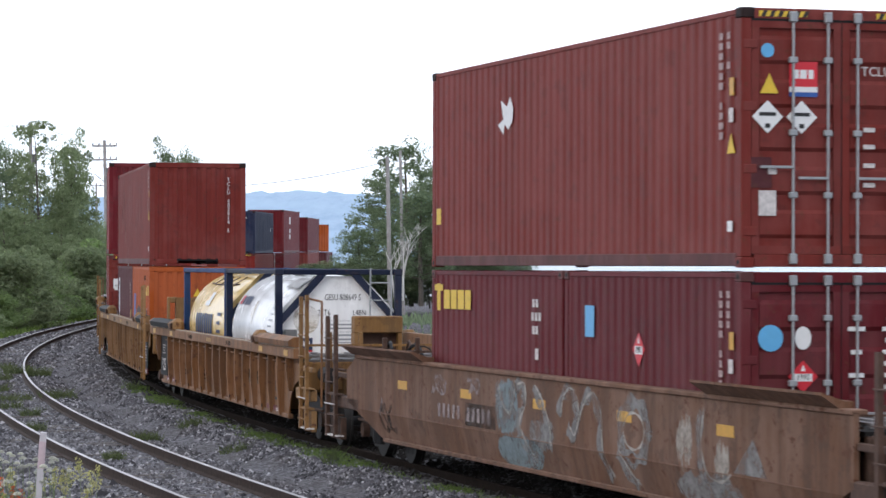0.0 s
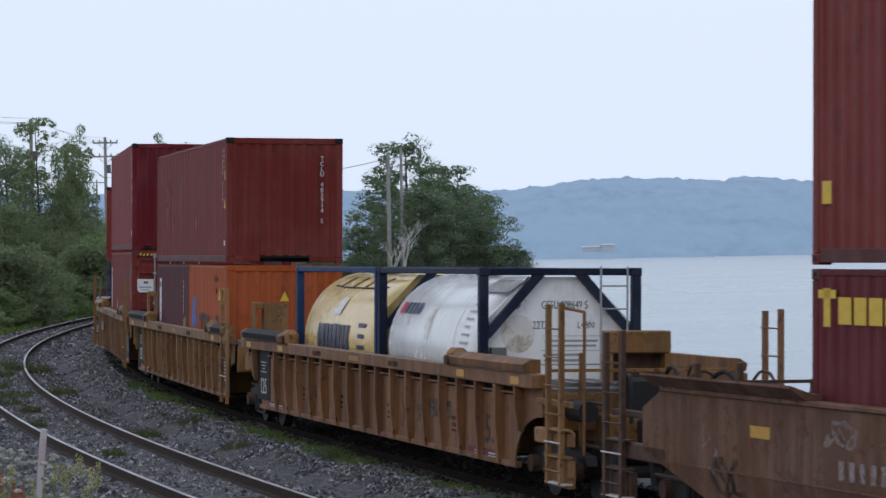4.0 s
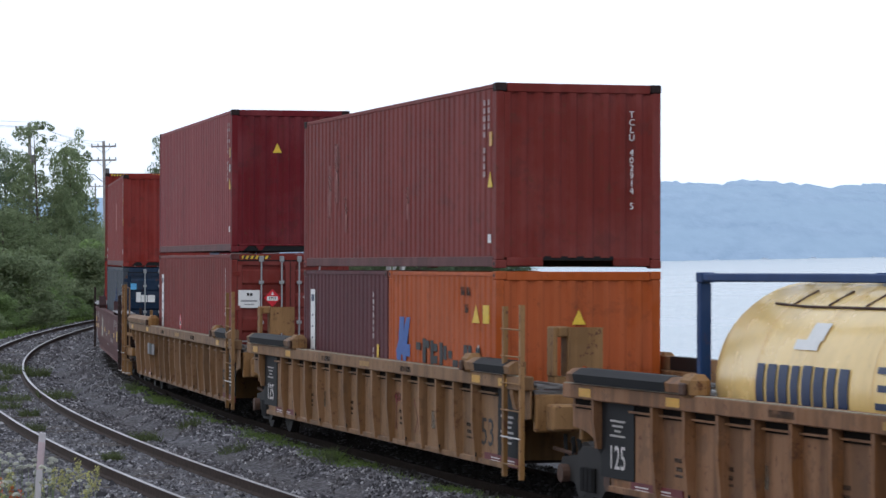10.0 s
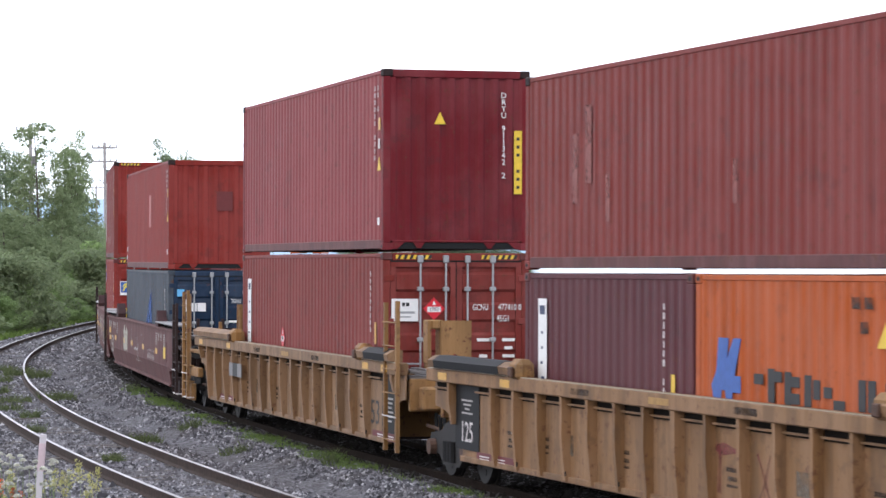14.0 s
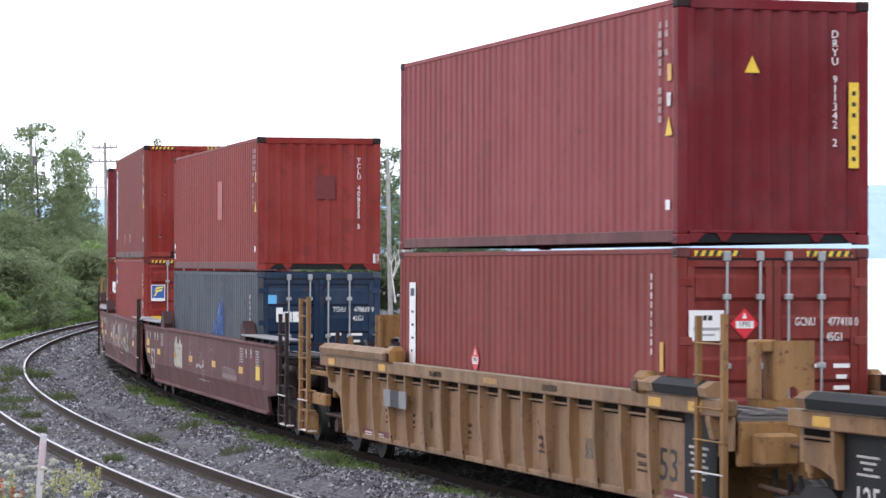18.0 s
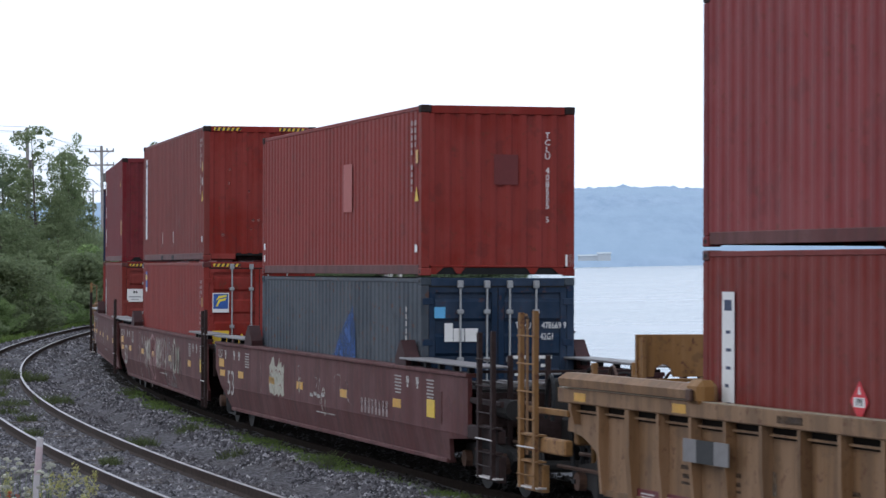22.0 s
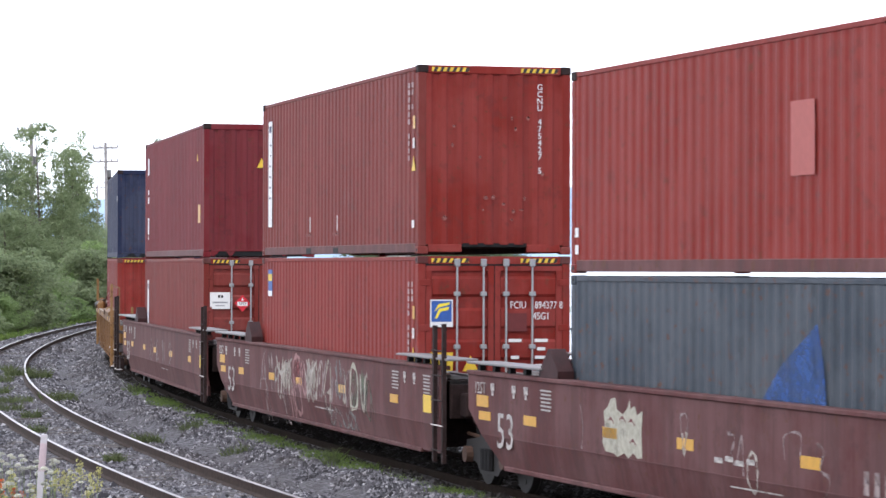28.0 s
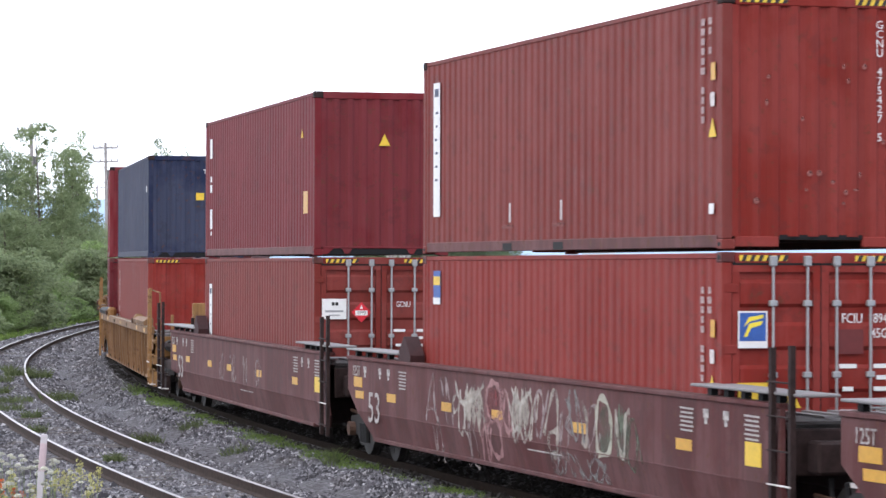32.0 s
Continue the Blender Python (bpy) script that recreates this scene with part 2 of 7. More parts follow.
CREAM_SPRAY = spray("cream_graffiti_spray", (0.60, 0.58, 0.47), 0.30)
CREAM_PALE = spray("thin_cream_spray", (0.56, 0.50, 0.43), 0.41)
GRAFF_GREY = spray("grey_graffiti_spray", (0.33, 0.32, 0.31), 0.45)
GRAFF_PINK = spray("pink_graffiti_spray", (0.50, 0.27, 0.27), 0.40)
GRAFF_GREEN = spray("dull_green_graffiti_spray", (0.15, 0.18, 0.12), 0.48)
GRAFF_RED = spray("red_graffiti_spray", (0.27, 0.055, 0.06), 0.45)
MAROON = plain("maroon_paint", (0.13, 0.022, 0.026), 0.6, var=0.2)
ORANGE_RED = plain("signal_orange", (0.75, 0.13, 0.03), 0.5)
# ---- small mesh tools ----
MESHES = {}


def box(bm, x0, x1, y0, y1, z0, z1):
    vs = [bm.verts.new((x, y, z)) for x in (x0, x1) for y in (y0, y1) for z in (z0, z1)]
    for f in ((0, 1, 3, 2), (4, 6, 7, 5), (0, 4, 5, 1), (2, 3, 7, 6), (0, 2, 6, 4), (1, 5, 7, 3)):
        bm.faces.new([vs[i] for i in f])


def soft_box(bm, x0, x1, y0, y1, z0, z1, r=0.02):
    """A box with chamfered edges."""
    r = min(r, (x1 - x0) / 3, (y1 - y0) / 3, (z1 - z0) / 3)
    pts = {}
    for ix, (xe, xi) in enumerate(((x0, x0 + r), (x1, x1 - r))):
        for iy, (ye, yi) in enumerate(((y0, y0 + r), (y1, y1 - r))):
            for iz, (ze, zi) in enumerate(((z0, z0 + r), (z1, z1 - r))):
                pts[ix, iy, iz] = [bm.verts.new(c) for c in ((xe, yi, zi), (xi, ye, zi), (xi, yi, ze))]
                bm.faces.new(pts[ix, iy, iz])
    q = lambda *v: bm.faces.new(v)
    for i in (0, 1):
        q(pts[i, 0, 0][0], pts[i, 1, 0][0], pts[i, 1, 1][0], pts[i, 0, 1][0])
        q(pts[0, i, 0][1], pts[1, i, 0][1], pts[1, i, 1][1], pts[0, i, 1][1])
        q(pts[0, 0, i][2], pts[1, 0, i][2], pts[1, 1, i][2], pts[0, 1, i][2])
        for j in (0, 1):
            q(pts[0, i, j][1], pts[1, i, j][1], pts[1, i, j][2], pts[0, i, j][2])
            q(pts[i, 0, j][0], pts[i, 1, j][0], pts[i, 1, j][2], pts[i, 0, j][2])
            q(pts[i, j, 0][0], pts[i, j, 1][0], pts[i, j, 1][1], pts[i, j, 0][1])


def tube(bm, a, b, r, n=8, r2=None):
    a, b = Vector(a), Vector(b)
    d = (b - a).normalized()
    u = d.orthogonal().normalized()
    w = d.cross(u)
    r2 = r if r2 is None else r2
    ring = [[bm.verts.new(p + (u * math.cos(2 * math.pi * i / n) + w * math.sin(2 * math.pi * i / n)) * rr) for i in range(n)] for p, rr in ((a, r), (b, r2))]
    for i in range(n):
        bm.faces.new((ring[0][i], ring[0][(i + 1) % n], ring[1][(i + 1) % n], ring[1][i]))
    bm.faces.new(ring[0][::-1])
    bm.faces.new(ring[1])


def sweep(bm, pts, r, n=6):
    """A round bar bent along points."""
    rings = []
    for i, p in enumerate(pts):
        d = (Vector(pts[min(i + 1, len(pts) - 1)]) - Vector(pts[max(i - 1, 0)])).normalized()
        u = d.cross(Vector((0.13, 0.97, 0.21))).normalized()
        w = d.cross(u)
        rings.append([bm.verts.new(Vector(p) + (u * math.cos(2 * math.pi * k / n) + w * math.sin(2 * math.pi * k / n)) * r) for k in range(n)])
    for a, b in zip(rings[:-1], rings[1:]):
        for k in range(n):
            bm.faces.new((a[k], a[(k + 1) % n], b[(k + 1) % n], b[k]))
    bm.faces.new(rings[0][::-1])
    bm.faces.new(rings[-1])


def prism(bm, outline, axis, a, b):
    """An outline of (u, v) pushed from a to b along an axis: 'y' takes (x, z), 'x' takes (y, z), 'z' takes (x, y)."""
    def at(u, v, w):
        return {"y": (u, w, v), "x": (w, u, v), "z": (u, v, w)}[axis]
    r = [[bm.verts.new(at(u, v, w)) for u, v in outline] for w in (a, b)]
    n = len(outline)
    for i in range(n):
        bm.faces.new((r[0][i], r[0][(i + 1) % n], r[1][(i + 1) % n], r[1][i]))
    bm.faces.new(r[0][::-1])
    bm.faces.new(r[1])


def finish(key, bm, smooth=False):
    bmesh.ops.recalc_face_normals(bm, faces=bm.faces)
    me = bpy.data.meshes.new(key)
    bm.to_mesh(me)
    bm.free()
    if smooth:
        for p in me.polygons:
            p.use_smooth = True
    return me


def part(name, build, material, parent, label="", key=None, at=None, smooth=False):
    """One mesh object under a thing. build: a function that fills a bmesh, or a mesh. Parts with the same key share their mesh."""
    if isinstance(build, bpy.types.Mesh):
        me = build
    elif key and key in MESHES:
        me = MESHES[key]
    else:
        bm = bmesh.new()
        build(bm)
        me = finish(key or name, bm, smooth)
        if key:
            MESHES[key] = me
    if not me.materials:
        me.materials.append(None)
    ob = new(name, me)
    ob.material_slots[0].link = "OBJECT"
    ob.material_slots[0].material = material
    if parent is not None:
        ob.parent = parent
    if at is not None:
        ob.matrix_basis = at
    if label:
        ob["label"] = label
    return ob


def boxpart(name, dims, material, parent, label="", at=None, r=0.0):
    key = ("box", tuple(round(d, 4) for d in dims), r)
    return part(name, (lambda bm: soft_box(bm, *dims, r)) if r else (lambda bm: box(bm, *dims)), material, parent, label, str(key), at)


def thing(name, label, category, group="", kind=""):
    ob = new(name)
    ob.empty_display_size = 0.3
    return tagged(ob, label, category, group, kind)


FONT = {}


def letters(text, height, stacked=False):
    """A thin mesh of written characters in the built-in font, centred, in the xy plane."""
    key = (text, round(height, 3), stacked)
    if key in FONT:
        return FONT[key]
    cu = bpy.data.curves.new("writing", "FONT")
    cu.body = "\n".join(text) if stacked else text
    cu.size, cu.align_x, cu.align_y, cu.resolution_u, cu.extrude = height * 1.38, "CENTER", "CENTER", 2, 0.002
    cu.space_line = 0.82
    ob = bpy.data.objects.new("writing", cu)
    scene.collection.objects.link(ob)
    me = bpy.data.meshes.new_from_object(ob.evaluated_get(bpy.context.evaluated_depsgraph_get()))
    bpy.data.objects.remove(ob)
    me.materials.clear()
    FONT[key] = me
    return me


# ways to stand flat writing and stickers on a box that looks along +x; local x of the sheet runs along the reading direction
def on_front(x, y, z):
    return Matrix(((0, 0, 1, x), (1, 0, 0, y), (0, 1, 0, z), (0, 0, 0, 1)))


def on_right(x, y, z):
    return Matrix(((1, 0, 0, x), (0, 0, -1, y), (0, 1, 0, z), (0, 0, 0, 1)))


def on_left(x, y, z):
    return Matrix(((-1, 0, 0, x), (0, 0, 1, y), (0, 1, 0, z), (0, 0, 0, 1)))


def write(text, height, place, material, parent, stacked=False, name="marking", narrow=1.0):
    ob = part(name, letters(text, height, stacked), material, parent, at=place @ Matrix.Diagonal((narrow, 1, 1, 1)))
    return ob


def plate(name, w, h, place, material, parent, label="", shape="box", thick=0.003):
    """A flat sticker or plate: box, diamond, triangle or disc."""
    def build(bm):
        if shape == "box":
            box(bm, -w / 2, w / 2, -h / 2, h / 2, 0, thick)
            return
        if shape == "diamond":
            o = [(0, -h / 2), (w / 2, 0), (0, h / 2), (-w / 2, 0)]
        elif shape == "triangle":
            o = [(-w / 2, -h / 2), (w / 2, -h / 2), (0, h / 2)]
        else:
            o = [(w / 2 * math.cos(a * math.pi / 10), h / 2 * math.sin(a * math.pi / 10)) for a in range(20)]
        prism(bm, o, "z", 0, thick)
    return part(name, build, material, parent, label, f"plate{shape}{w:.3f}{h:.3f}{thick}", place)


def bars(parent, place, rows, material, name="marking"):
    """Writing that cannot be read: plain bars of (x, y, w, h)."""
    def build(bm):
        for x, y, w, h in rows:
            box(bm, x - w / 2, x + w / 2, y - h / 2, y + h / 2, 0, 0.003)
    if len(rows) > 9:
        return tagged(part(name, build, material, parent, at=place), kind="stuff")
    for x, y, w, h in rows:
        last = part(name, lambda bm: box(bm, -w / 2, w / 2, -h / 2, h / 2, 0, 0.003), material, parent, key=f"bar{w:.3f}{h:.3f}", at=place @ Matrix.Translation((x, y, 0)))
    return last


# ---- shipping containers ----
REDS = (RED_PALE, RED, RED_DARK, RED_BRIGHT, RED_ROSE, BROWN_BOX)
CW = 2.438


def wavy(bm, length, z0, z1, pitch, depth, put):
    """A trapezoid-corrugated sheet; put(u, d, z) places a point u along, d inward."""
    n = max(2, int(round(length / pitch)))
    p = length / n
    cols = []
    for i in range(n):
        a = -length / 2 + i * p
        cols += [(a, 0), (a + 0.30 * p, 0), (a + 0.5 * p, depth), (a + 0.80 * p, depth)]
    cols.append((length / 2, 0))
    rows = [[bm.verts.new(put(u, d, z)) for u, d in cols] for z in (z0, z1)]
    for i in range(len(cols) - 1):
        bm.faces.new((rows[0][i], rows[0][i + 1], rows[1][i + 1], rows[1][i]))


def container(length, height, colour, label, front="panel", end_colour=None, hazard=False, side_colour=None, tunnel=True):
    """An ISO box, origin at the middle of its base. front: what its +x end shows, doors or a corrugated panel."""
    ob = thing("shipping_container", label, "container", "containers on the train")
    L, H, W = length, height, CW
    ec = end_colour or colour
    sc = side_colour or colour
    k = f"{L:.2f}_{H:.2f}"
    for sx in (1, -1):
        for sy in (1, -1):
            x0, x1 = sorted((sx * (L / 2 - 0.005), sx * (L / 2 - 0.15)))
            y0, y1 = sorted((sy * (W / 2 - 0.006), sy * (W / 2 - 0.13)))
            boxpart("corner_post", (x0, x1, y0, y1, 0.118, H - 0.118), ec if sx > 0 and sy > 0 else colour, ob, r=0.012)
            for z in (0, H - 0.118):
                xa, xb = sorted((sx * L / 2, sx * (L / 2 - 0.178)))
                ya, yb = sorted((sy * W / 2, sy * (W / 2 - 0.162)))

                def casting(bm, xa=xa, xb=xb, ya=ya, yb=yb, z=z, sx=sx, sy=sy):
                    soft_box(bm, xa, xb, ya, yb, z, z + 0.118, 0.012)
                c = part("corner_casting", casting, DARK_BROWN if z > 1 else colour, ob, key=f"cast{k}{sx}{sy}{z > 1}")
                prism_hole = [(0.045 * math.cos(a), 0.028 * math.sin(a) + 0) for a in [i * math.pi / 5 for i in range(10)]]

                def hole(bm, sx=sx, sy=sy, z=z):
                    prism(bm, [(sx * (L / 2 - 0.09) + u, z + 0.059 + v) for u, v in prism_hole], "y", sy * (W / 2 - 0.03), sy * (W / 2 + 0.001))
                part("casting_hole", hole, BLACK_STEEL, c, key=f"hole{k}{sx}{sy}{z > 1}")
    for sy in (1, -1):
        y0, y1 = sorted((sy * (W / 2 - 0.012), sy * (W / 2 - 0.072)))
        boxpart("top_rail", (-L / 2 + 0.178, L / 2 - 0.178, y0, y1, H - 0.075, H - 0.012), sc, ob, r=0.008)
        y0, y1 = sorted((sy * (W / 2 - 0.010), sy * (W / 2 - 0.060)))
        boxpart("bottom_rail", (-L / 2 + 0.178, L / 2 - 0.178, y0, y1, 0.02, 0.165), RAIL_SCUFFED if L > 7 and sc in REDS else sc, ob, "scuffed bottom rail" if L > 7 else "", r=0.008)

        def side(bm, sy=sy):
            wavy(bm, L - 0.30, 0.163, H - 0.073, 0.278, 0.016, lambda u, d, z: (u, sy * (W / 2 - 0.016 - d), z))
        part("side_wall", side, sc, ob, key=f"side{k}{sy}")

    def roof(bm):
        wavy(bm, L - 0.3, -W / 2 + 0.07, W / 2 - 0.07, 0.209, 0.02, lambda u, d, z: (u, z, H - 0.016 - d))
    part("roof", roof, sc, ob, key=f"roof{k}")
    boxpart("floor", (-L / 2 + 0.15, L / 2 - 0.15, -W / 2 + 0.06, W / 2 - 0.06, 0.11, 0.16), RUSTY, ob)
    boxpart("interior_lining", (-L / 2 + 0.1, L / 2 - 0.12, -W / 2 + 0.075, W / 2 - 0.075, 0.17, H - 0.1), BLACK_STEEL, ob)
    for sx in (1, -1):
        show = front if sx > 0 else "panel"
        colr = ec if sx > 0 else colour
        x0, x1 = sorted((sx * (L / 2 - 0.012), sx * (L / 2 - 0.10)))
        boxpart("end_header", (x0, x1, -W / 2 + 0.162, W / 2 - 0.162, H - 0.13, H - 0.004), colr, ob, r=0.01)
        gap = 0.52 if tunnel and show == "panel" and L > 7 else 0.0
        if gap:
            for sy in (1, -1):
                y0, y1 = sorted((sy * gap, sy * (W / 2 - 0.162)))
                boxpart("end_sill", (x0, x1, y0, y1, 0.03 + 0.0, 0.15), colr, ob, r=0.01)
            boxpart("tunnel_plate", (x0 + 0.02, x1 - 0.03, -gap, gap, 0.115, 0.17), BLACK_STEEL, ob)
        elif show == "panel" and L > 7:
            boxpart("end_sill", (x0, x1, -W / 2 + 0.162, W / 2 - 0.162, 0.125, 0.16), colr, ob, r=0.01)
            boxpart("sill_recess", (x0 + 0.02, x1 - 0.02, -W / 2 + 0.17, W / 2 - 0.17, 0.02, 0.12), BLACK_STEEL, ob)
            for y in (-0.62, 0.55):
                part("sill_tab", lambda bm: prism(bm, [(-0.1, 0.126), (0.1, 0.126), (0.03, 0.03), (-0.03, 0.03)], "x", x0, x1), colr, ob, key=f"tab{k}{sx}", at=Matrix.Translation((0, y, 0)))
            for sy in (1, -1):
                part("gusset", lambda bm: prism(bm, [(sy * (W / 2 - 0.16), 0.126), (sy * (W / 2 - 0.16), 0.02), (sy * (W / 2 - 0.24), 0.02), (sy * (W / 2 - 0.36), 0.126)], "x", x0, x1), colr, ob, key=f"gusset{k}{sx}{sy}")
        else:
            boxpart("end_sill", (x0, x1, -W / 2 + 0.162, W / 2 - 0.162, 0.01, 0.15), colr, ob, r=0.01)
        if show == "panel":
            def end(bm, sx=sx):
                wavy(bm, W - 0.26, 0.15, H - 0.13, 0.238, 0.036, lambda u, d, z: (sx * (L / 2 - 0.018 - d), u, z))
            part("end_wall", end, colr, ob, key=f"end{k}{sx}")
        else:
            doors(ob, L, H, W, colr, k)
        if hazard and sx > 0:
            for sy in (1, -1):
                strip = boxpart("hazard_strip", (L / 2 - 0.012, L / 2 - 0.007, min(sy * 0.42, sy * 1.0), max(sy * 0.42, sy * 1.0), H - 0.10, H - 0.035), YELLOW, ob)

                def stripes(bm, sy=sy):
                    for i in range(6):
                        y = sy * 0.71 - 0.27 + i * 0.1
                        prism(bm, [(y, H - 0.10), (y + 0.05, H - 0.10), (y + 0.08, H - 0.035), (y + 0.03, H - 0.035)], "x", L / 2 - 0.007, L / 2 - 0.004)
                part("stripes", stripes, HAZARD_BLACK, strip, key=f"stripes{k}{sy}")
    return ob


def doors(ob, L, H, W, colour, k):
    x = L / 2 - 0.03
    for sy in (1, -1):
        y0, y1 = sorted((sy * 0.008, sy * (W / 2 - 0.135)))
        z0, z1 = 0.155, H - 0.135
        n = 5 if H > 2.7 else 4

        def leaf(bm, y0=y0, y1=y1):
            box(bm, x - 0.05, x - 0.03, y0, y1, z0, z1)
        door = part("door", leaf, colour, ob, key=f"leaf{k}{sy}")
        for a, b, c, d in ((y0, y1, z0, z0 + 0.09), (y0, y1, z1 - 0.09, z1), (y0, y0 + 0.09, z0 + 0.09, z1 - 0.09), (y1 - 0.09, y1, z0 + 0.09, z1 - 0.09)):
            boxpart("door_rail" if b - a > 0.5 else "door_stile", (x - 0.03, x + 0.012, a, b, c, d), colour, door)
        span = (z1 - z0 - 0.18) / n
        for i in range(n):
            zc = z0 + 0.09 + span * (i + 0.5)
            h = span * 0.33
            part("door_panel", lambda bm: prism(bm, [(x - 0.031, zc - h), (x + 0.006, zc - h * 0.72), (x + 0.006, zc + h * 0.72), (x - 0.031, zc + h)][::-1], "y", y0 + 0.1, y1 - 0.1), colour, door, key=f"dpanel{k}{sy}{i}")
        boxpart("top_seal", (x - 0.02, x + 0.016, y0, y1, z1 - 0.012, z1 + 0.03), BLACK_STEEL, door)
        part("gasket", lambda bm: box(bm, x - 0.02, x + 0.004, min(sy * 0.0, sy * 0.008), max(sy * 0.0, sy * 0.008), z0, z1), BLACK_STEEL, door, key=f"gasket{k}{sy}")
        for j, yy in enumerate((0.18, 0.60)):
            y = sy * yy

            def rod(bm, y=y):
                tube(bm, (x + 0.045, y, 0.05), (x + 0.045, y, H - 0.05), 0.017, 8)
                for z in (0.1, H - 0.1):
                    soft_box(bm, x + 0.012, x + 0.075, y - 0.045, y + 0.045, z - 0.06, z + 0.06, 0.012)
                for z in (H * 0.28, H * 0.52, H * 0.8):
                    soft_box(bm, x + 0.01, x + 0.07, y - 0.05, y + 0.05, z - 0.035, z + 0.035, 0.01)
            r = part("lock_rod", rod, GALV, door, "galvanised lock rod", key=f"rod{k}{sy}{j}")
            zh = 1.0 if j == 0 else 1.12
            ya, yb = sorted((y, y + sy * 0.40 if j else y + sy * 0.36))

            def handle(bm, ya=ya, yb=yb, zh=zh):
                soft_box(bm, x + 0.05, x + 0.075, ya, yb, zh - 0.016, zh + 0.016, 0.006)
            part("handle", handle, GALV, door, key=f"handle{k}{sy}{j}")
        for i in range(4):
            z = H * (0.14 + 0.24 * i)
            y0h, y1h = sorted((sy * (W / 2 - 0.19), sy * (W / 2 - 0.03)))
            boxpart("hinge", (x + 0.012, x + 0.032, y0h, y1h, z - 0.05, z + 0.05), colour, door, r=0.006)


# ---- well cars ----
# by kind of car, kind of end and which end: where the side ends, where the end ladder stands, its width
ENDS = {
    ("ribbed", "coupler", 1): (9.60, 10.60, 0.55), ("ribbed", "coupler", -1): (10.10, 11.20, 0.55),
    ("ribbed", "joint", 1): (8.20, 7.90, 0.78), ("ribbed", "joint", -1): (9.75, 0.0, 0.0),
    ("plain", "coupler", 1): (9.62, 10.78, 0.68), ("plain", "coupler", -1): (9.62, 10.78, 0.68),
    ("plain", "joint", 1): (8.31, 8.50, 0.52), ("plain", "joint", -1): (9.70, 0.0, 0.0),
    ("old", "coupler", 1): (9.60, 10.6, 0.55), ("old", "coupler", -1): (9.62, 11.0, 0.53)}


def arch(e, sx, reach, z0):
    """The hollow over a truck, from the end of the side down to its sill."""
    return [(sx * (e - reach * math.sin(a * math.pi / 16)), max(z0, z0 + 0.70 * math.cos(a * math.pi / 16))) for a in range(0, 9)]


def side_outline(style, z0, z1, ends):
    """Outline of a car's side in (x, z)."""
    (ff, ef), (fr, er) = [(k, ENDS[(style, k, s)][0]) for k, s in zip(ends, (1, -1))]
    if style == "ribbed":
        rear, front = arch(er, -1, 1.35, z0), arch(ef, 1, 1.25 if ff == "coupler" else 0.95, z0)
    else:
        low = {"coupler": [(0.0, 0.78), (1.07, 0.72), (1.27, z0)], "joint": [(0.0, 1.15), (1.3, z0)]}
        if style == "old":
            low["coupler"] = [(-0.62, 1.42), (-0.62, 0.95), (1.3, z0)]
        rear = [(-er + d, z) for d, z in low[fr]]
        front = [(ef - d, z) for d, z in (low["coupler"] if ff == "coupler" else [(0, 0.62), (0.3, z0)])]
        if style == "old":
            front = [(ef, 0.9), (ef - 1.3, z0)]
    return [(-er, z1)] + rear + front[::-1] + [(ef, z1)]


def ladder(parent, x, y, z0, z1, colour, wide=0.42, rungs=5, thick=0.045):
    """Two flat uprights with rungs, standing along x."""
    lad = part("ladder", lambda bm: box(bm, x - wide / 2 - thick, x - wide / 2 + thick, y - 0.03, y + 0.03, z0, z1), colour, parent)
    part("upright", lambda bm: box(bm, x + wide / 2 - thick, x + wide / 2 + thick, y - 0.03, y + 0.03, z0, z1 + 0.03), colour, lad)
    for i in range(rungs):
        z = z0 + 0.18 + i * 0.36
        part("rung", lambda bm: tube(bm, (-wide / 2 - 0.05, 0, 0), (wide / 2 + 0.05, 0, 0), 0.011, 6), WORN_WHITE if i == 1 else colour, lad, key=f"rung{wide}", at=Matrix.Translation((x, y - 0.04, z)))
    return lad


def hose_loop(car, sx, x, y, z, r, tall, material, rad=0.03):
    """A hose that stands up in a loop."""
    def build(bm):
        pts = [Vector((sx * (x + r * math.cos(a)), y + 0.12 * math.sin(a * 0.5), z + tall * math.sin(a))) for a in [math.pi * i / 10 for i in range(11)]]
        sweep(bm, pts, rad, 6)
    return part("air_hose", build, material, car, "black rubber air hose")


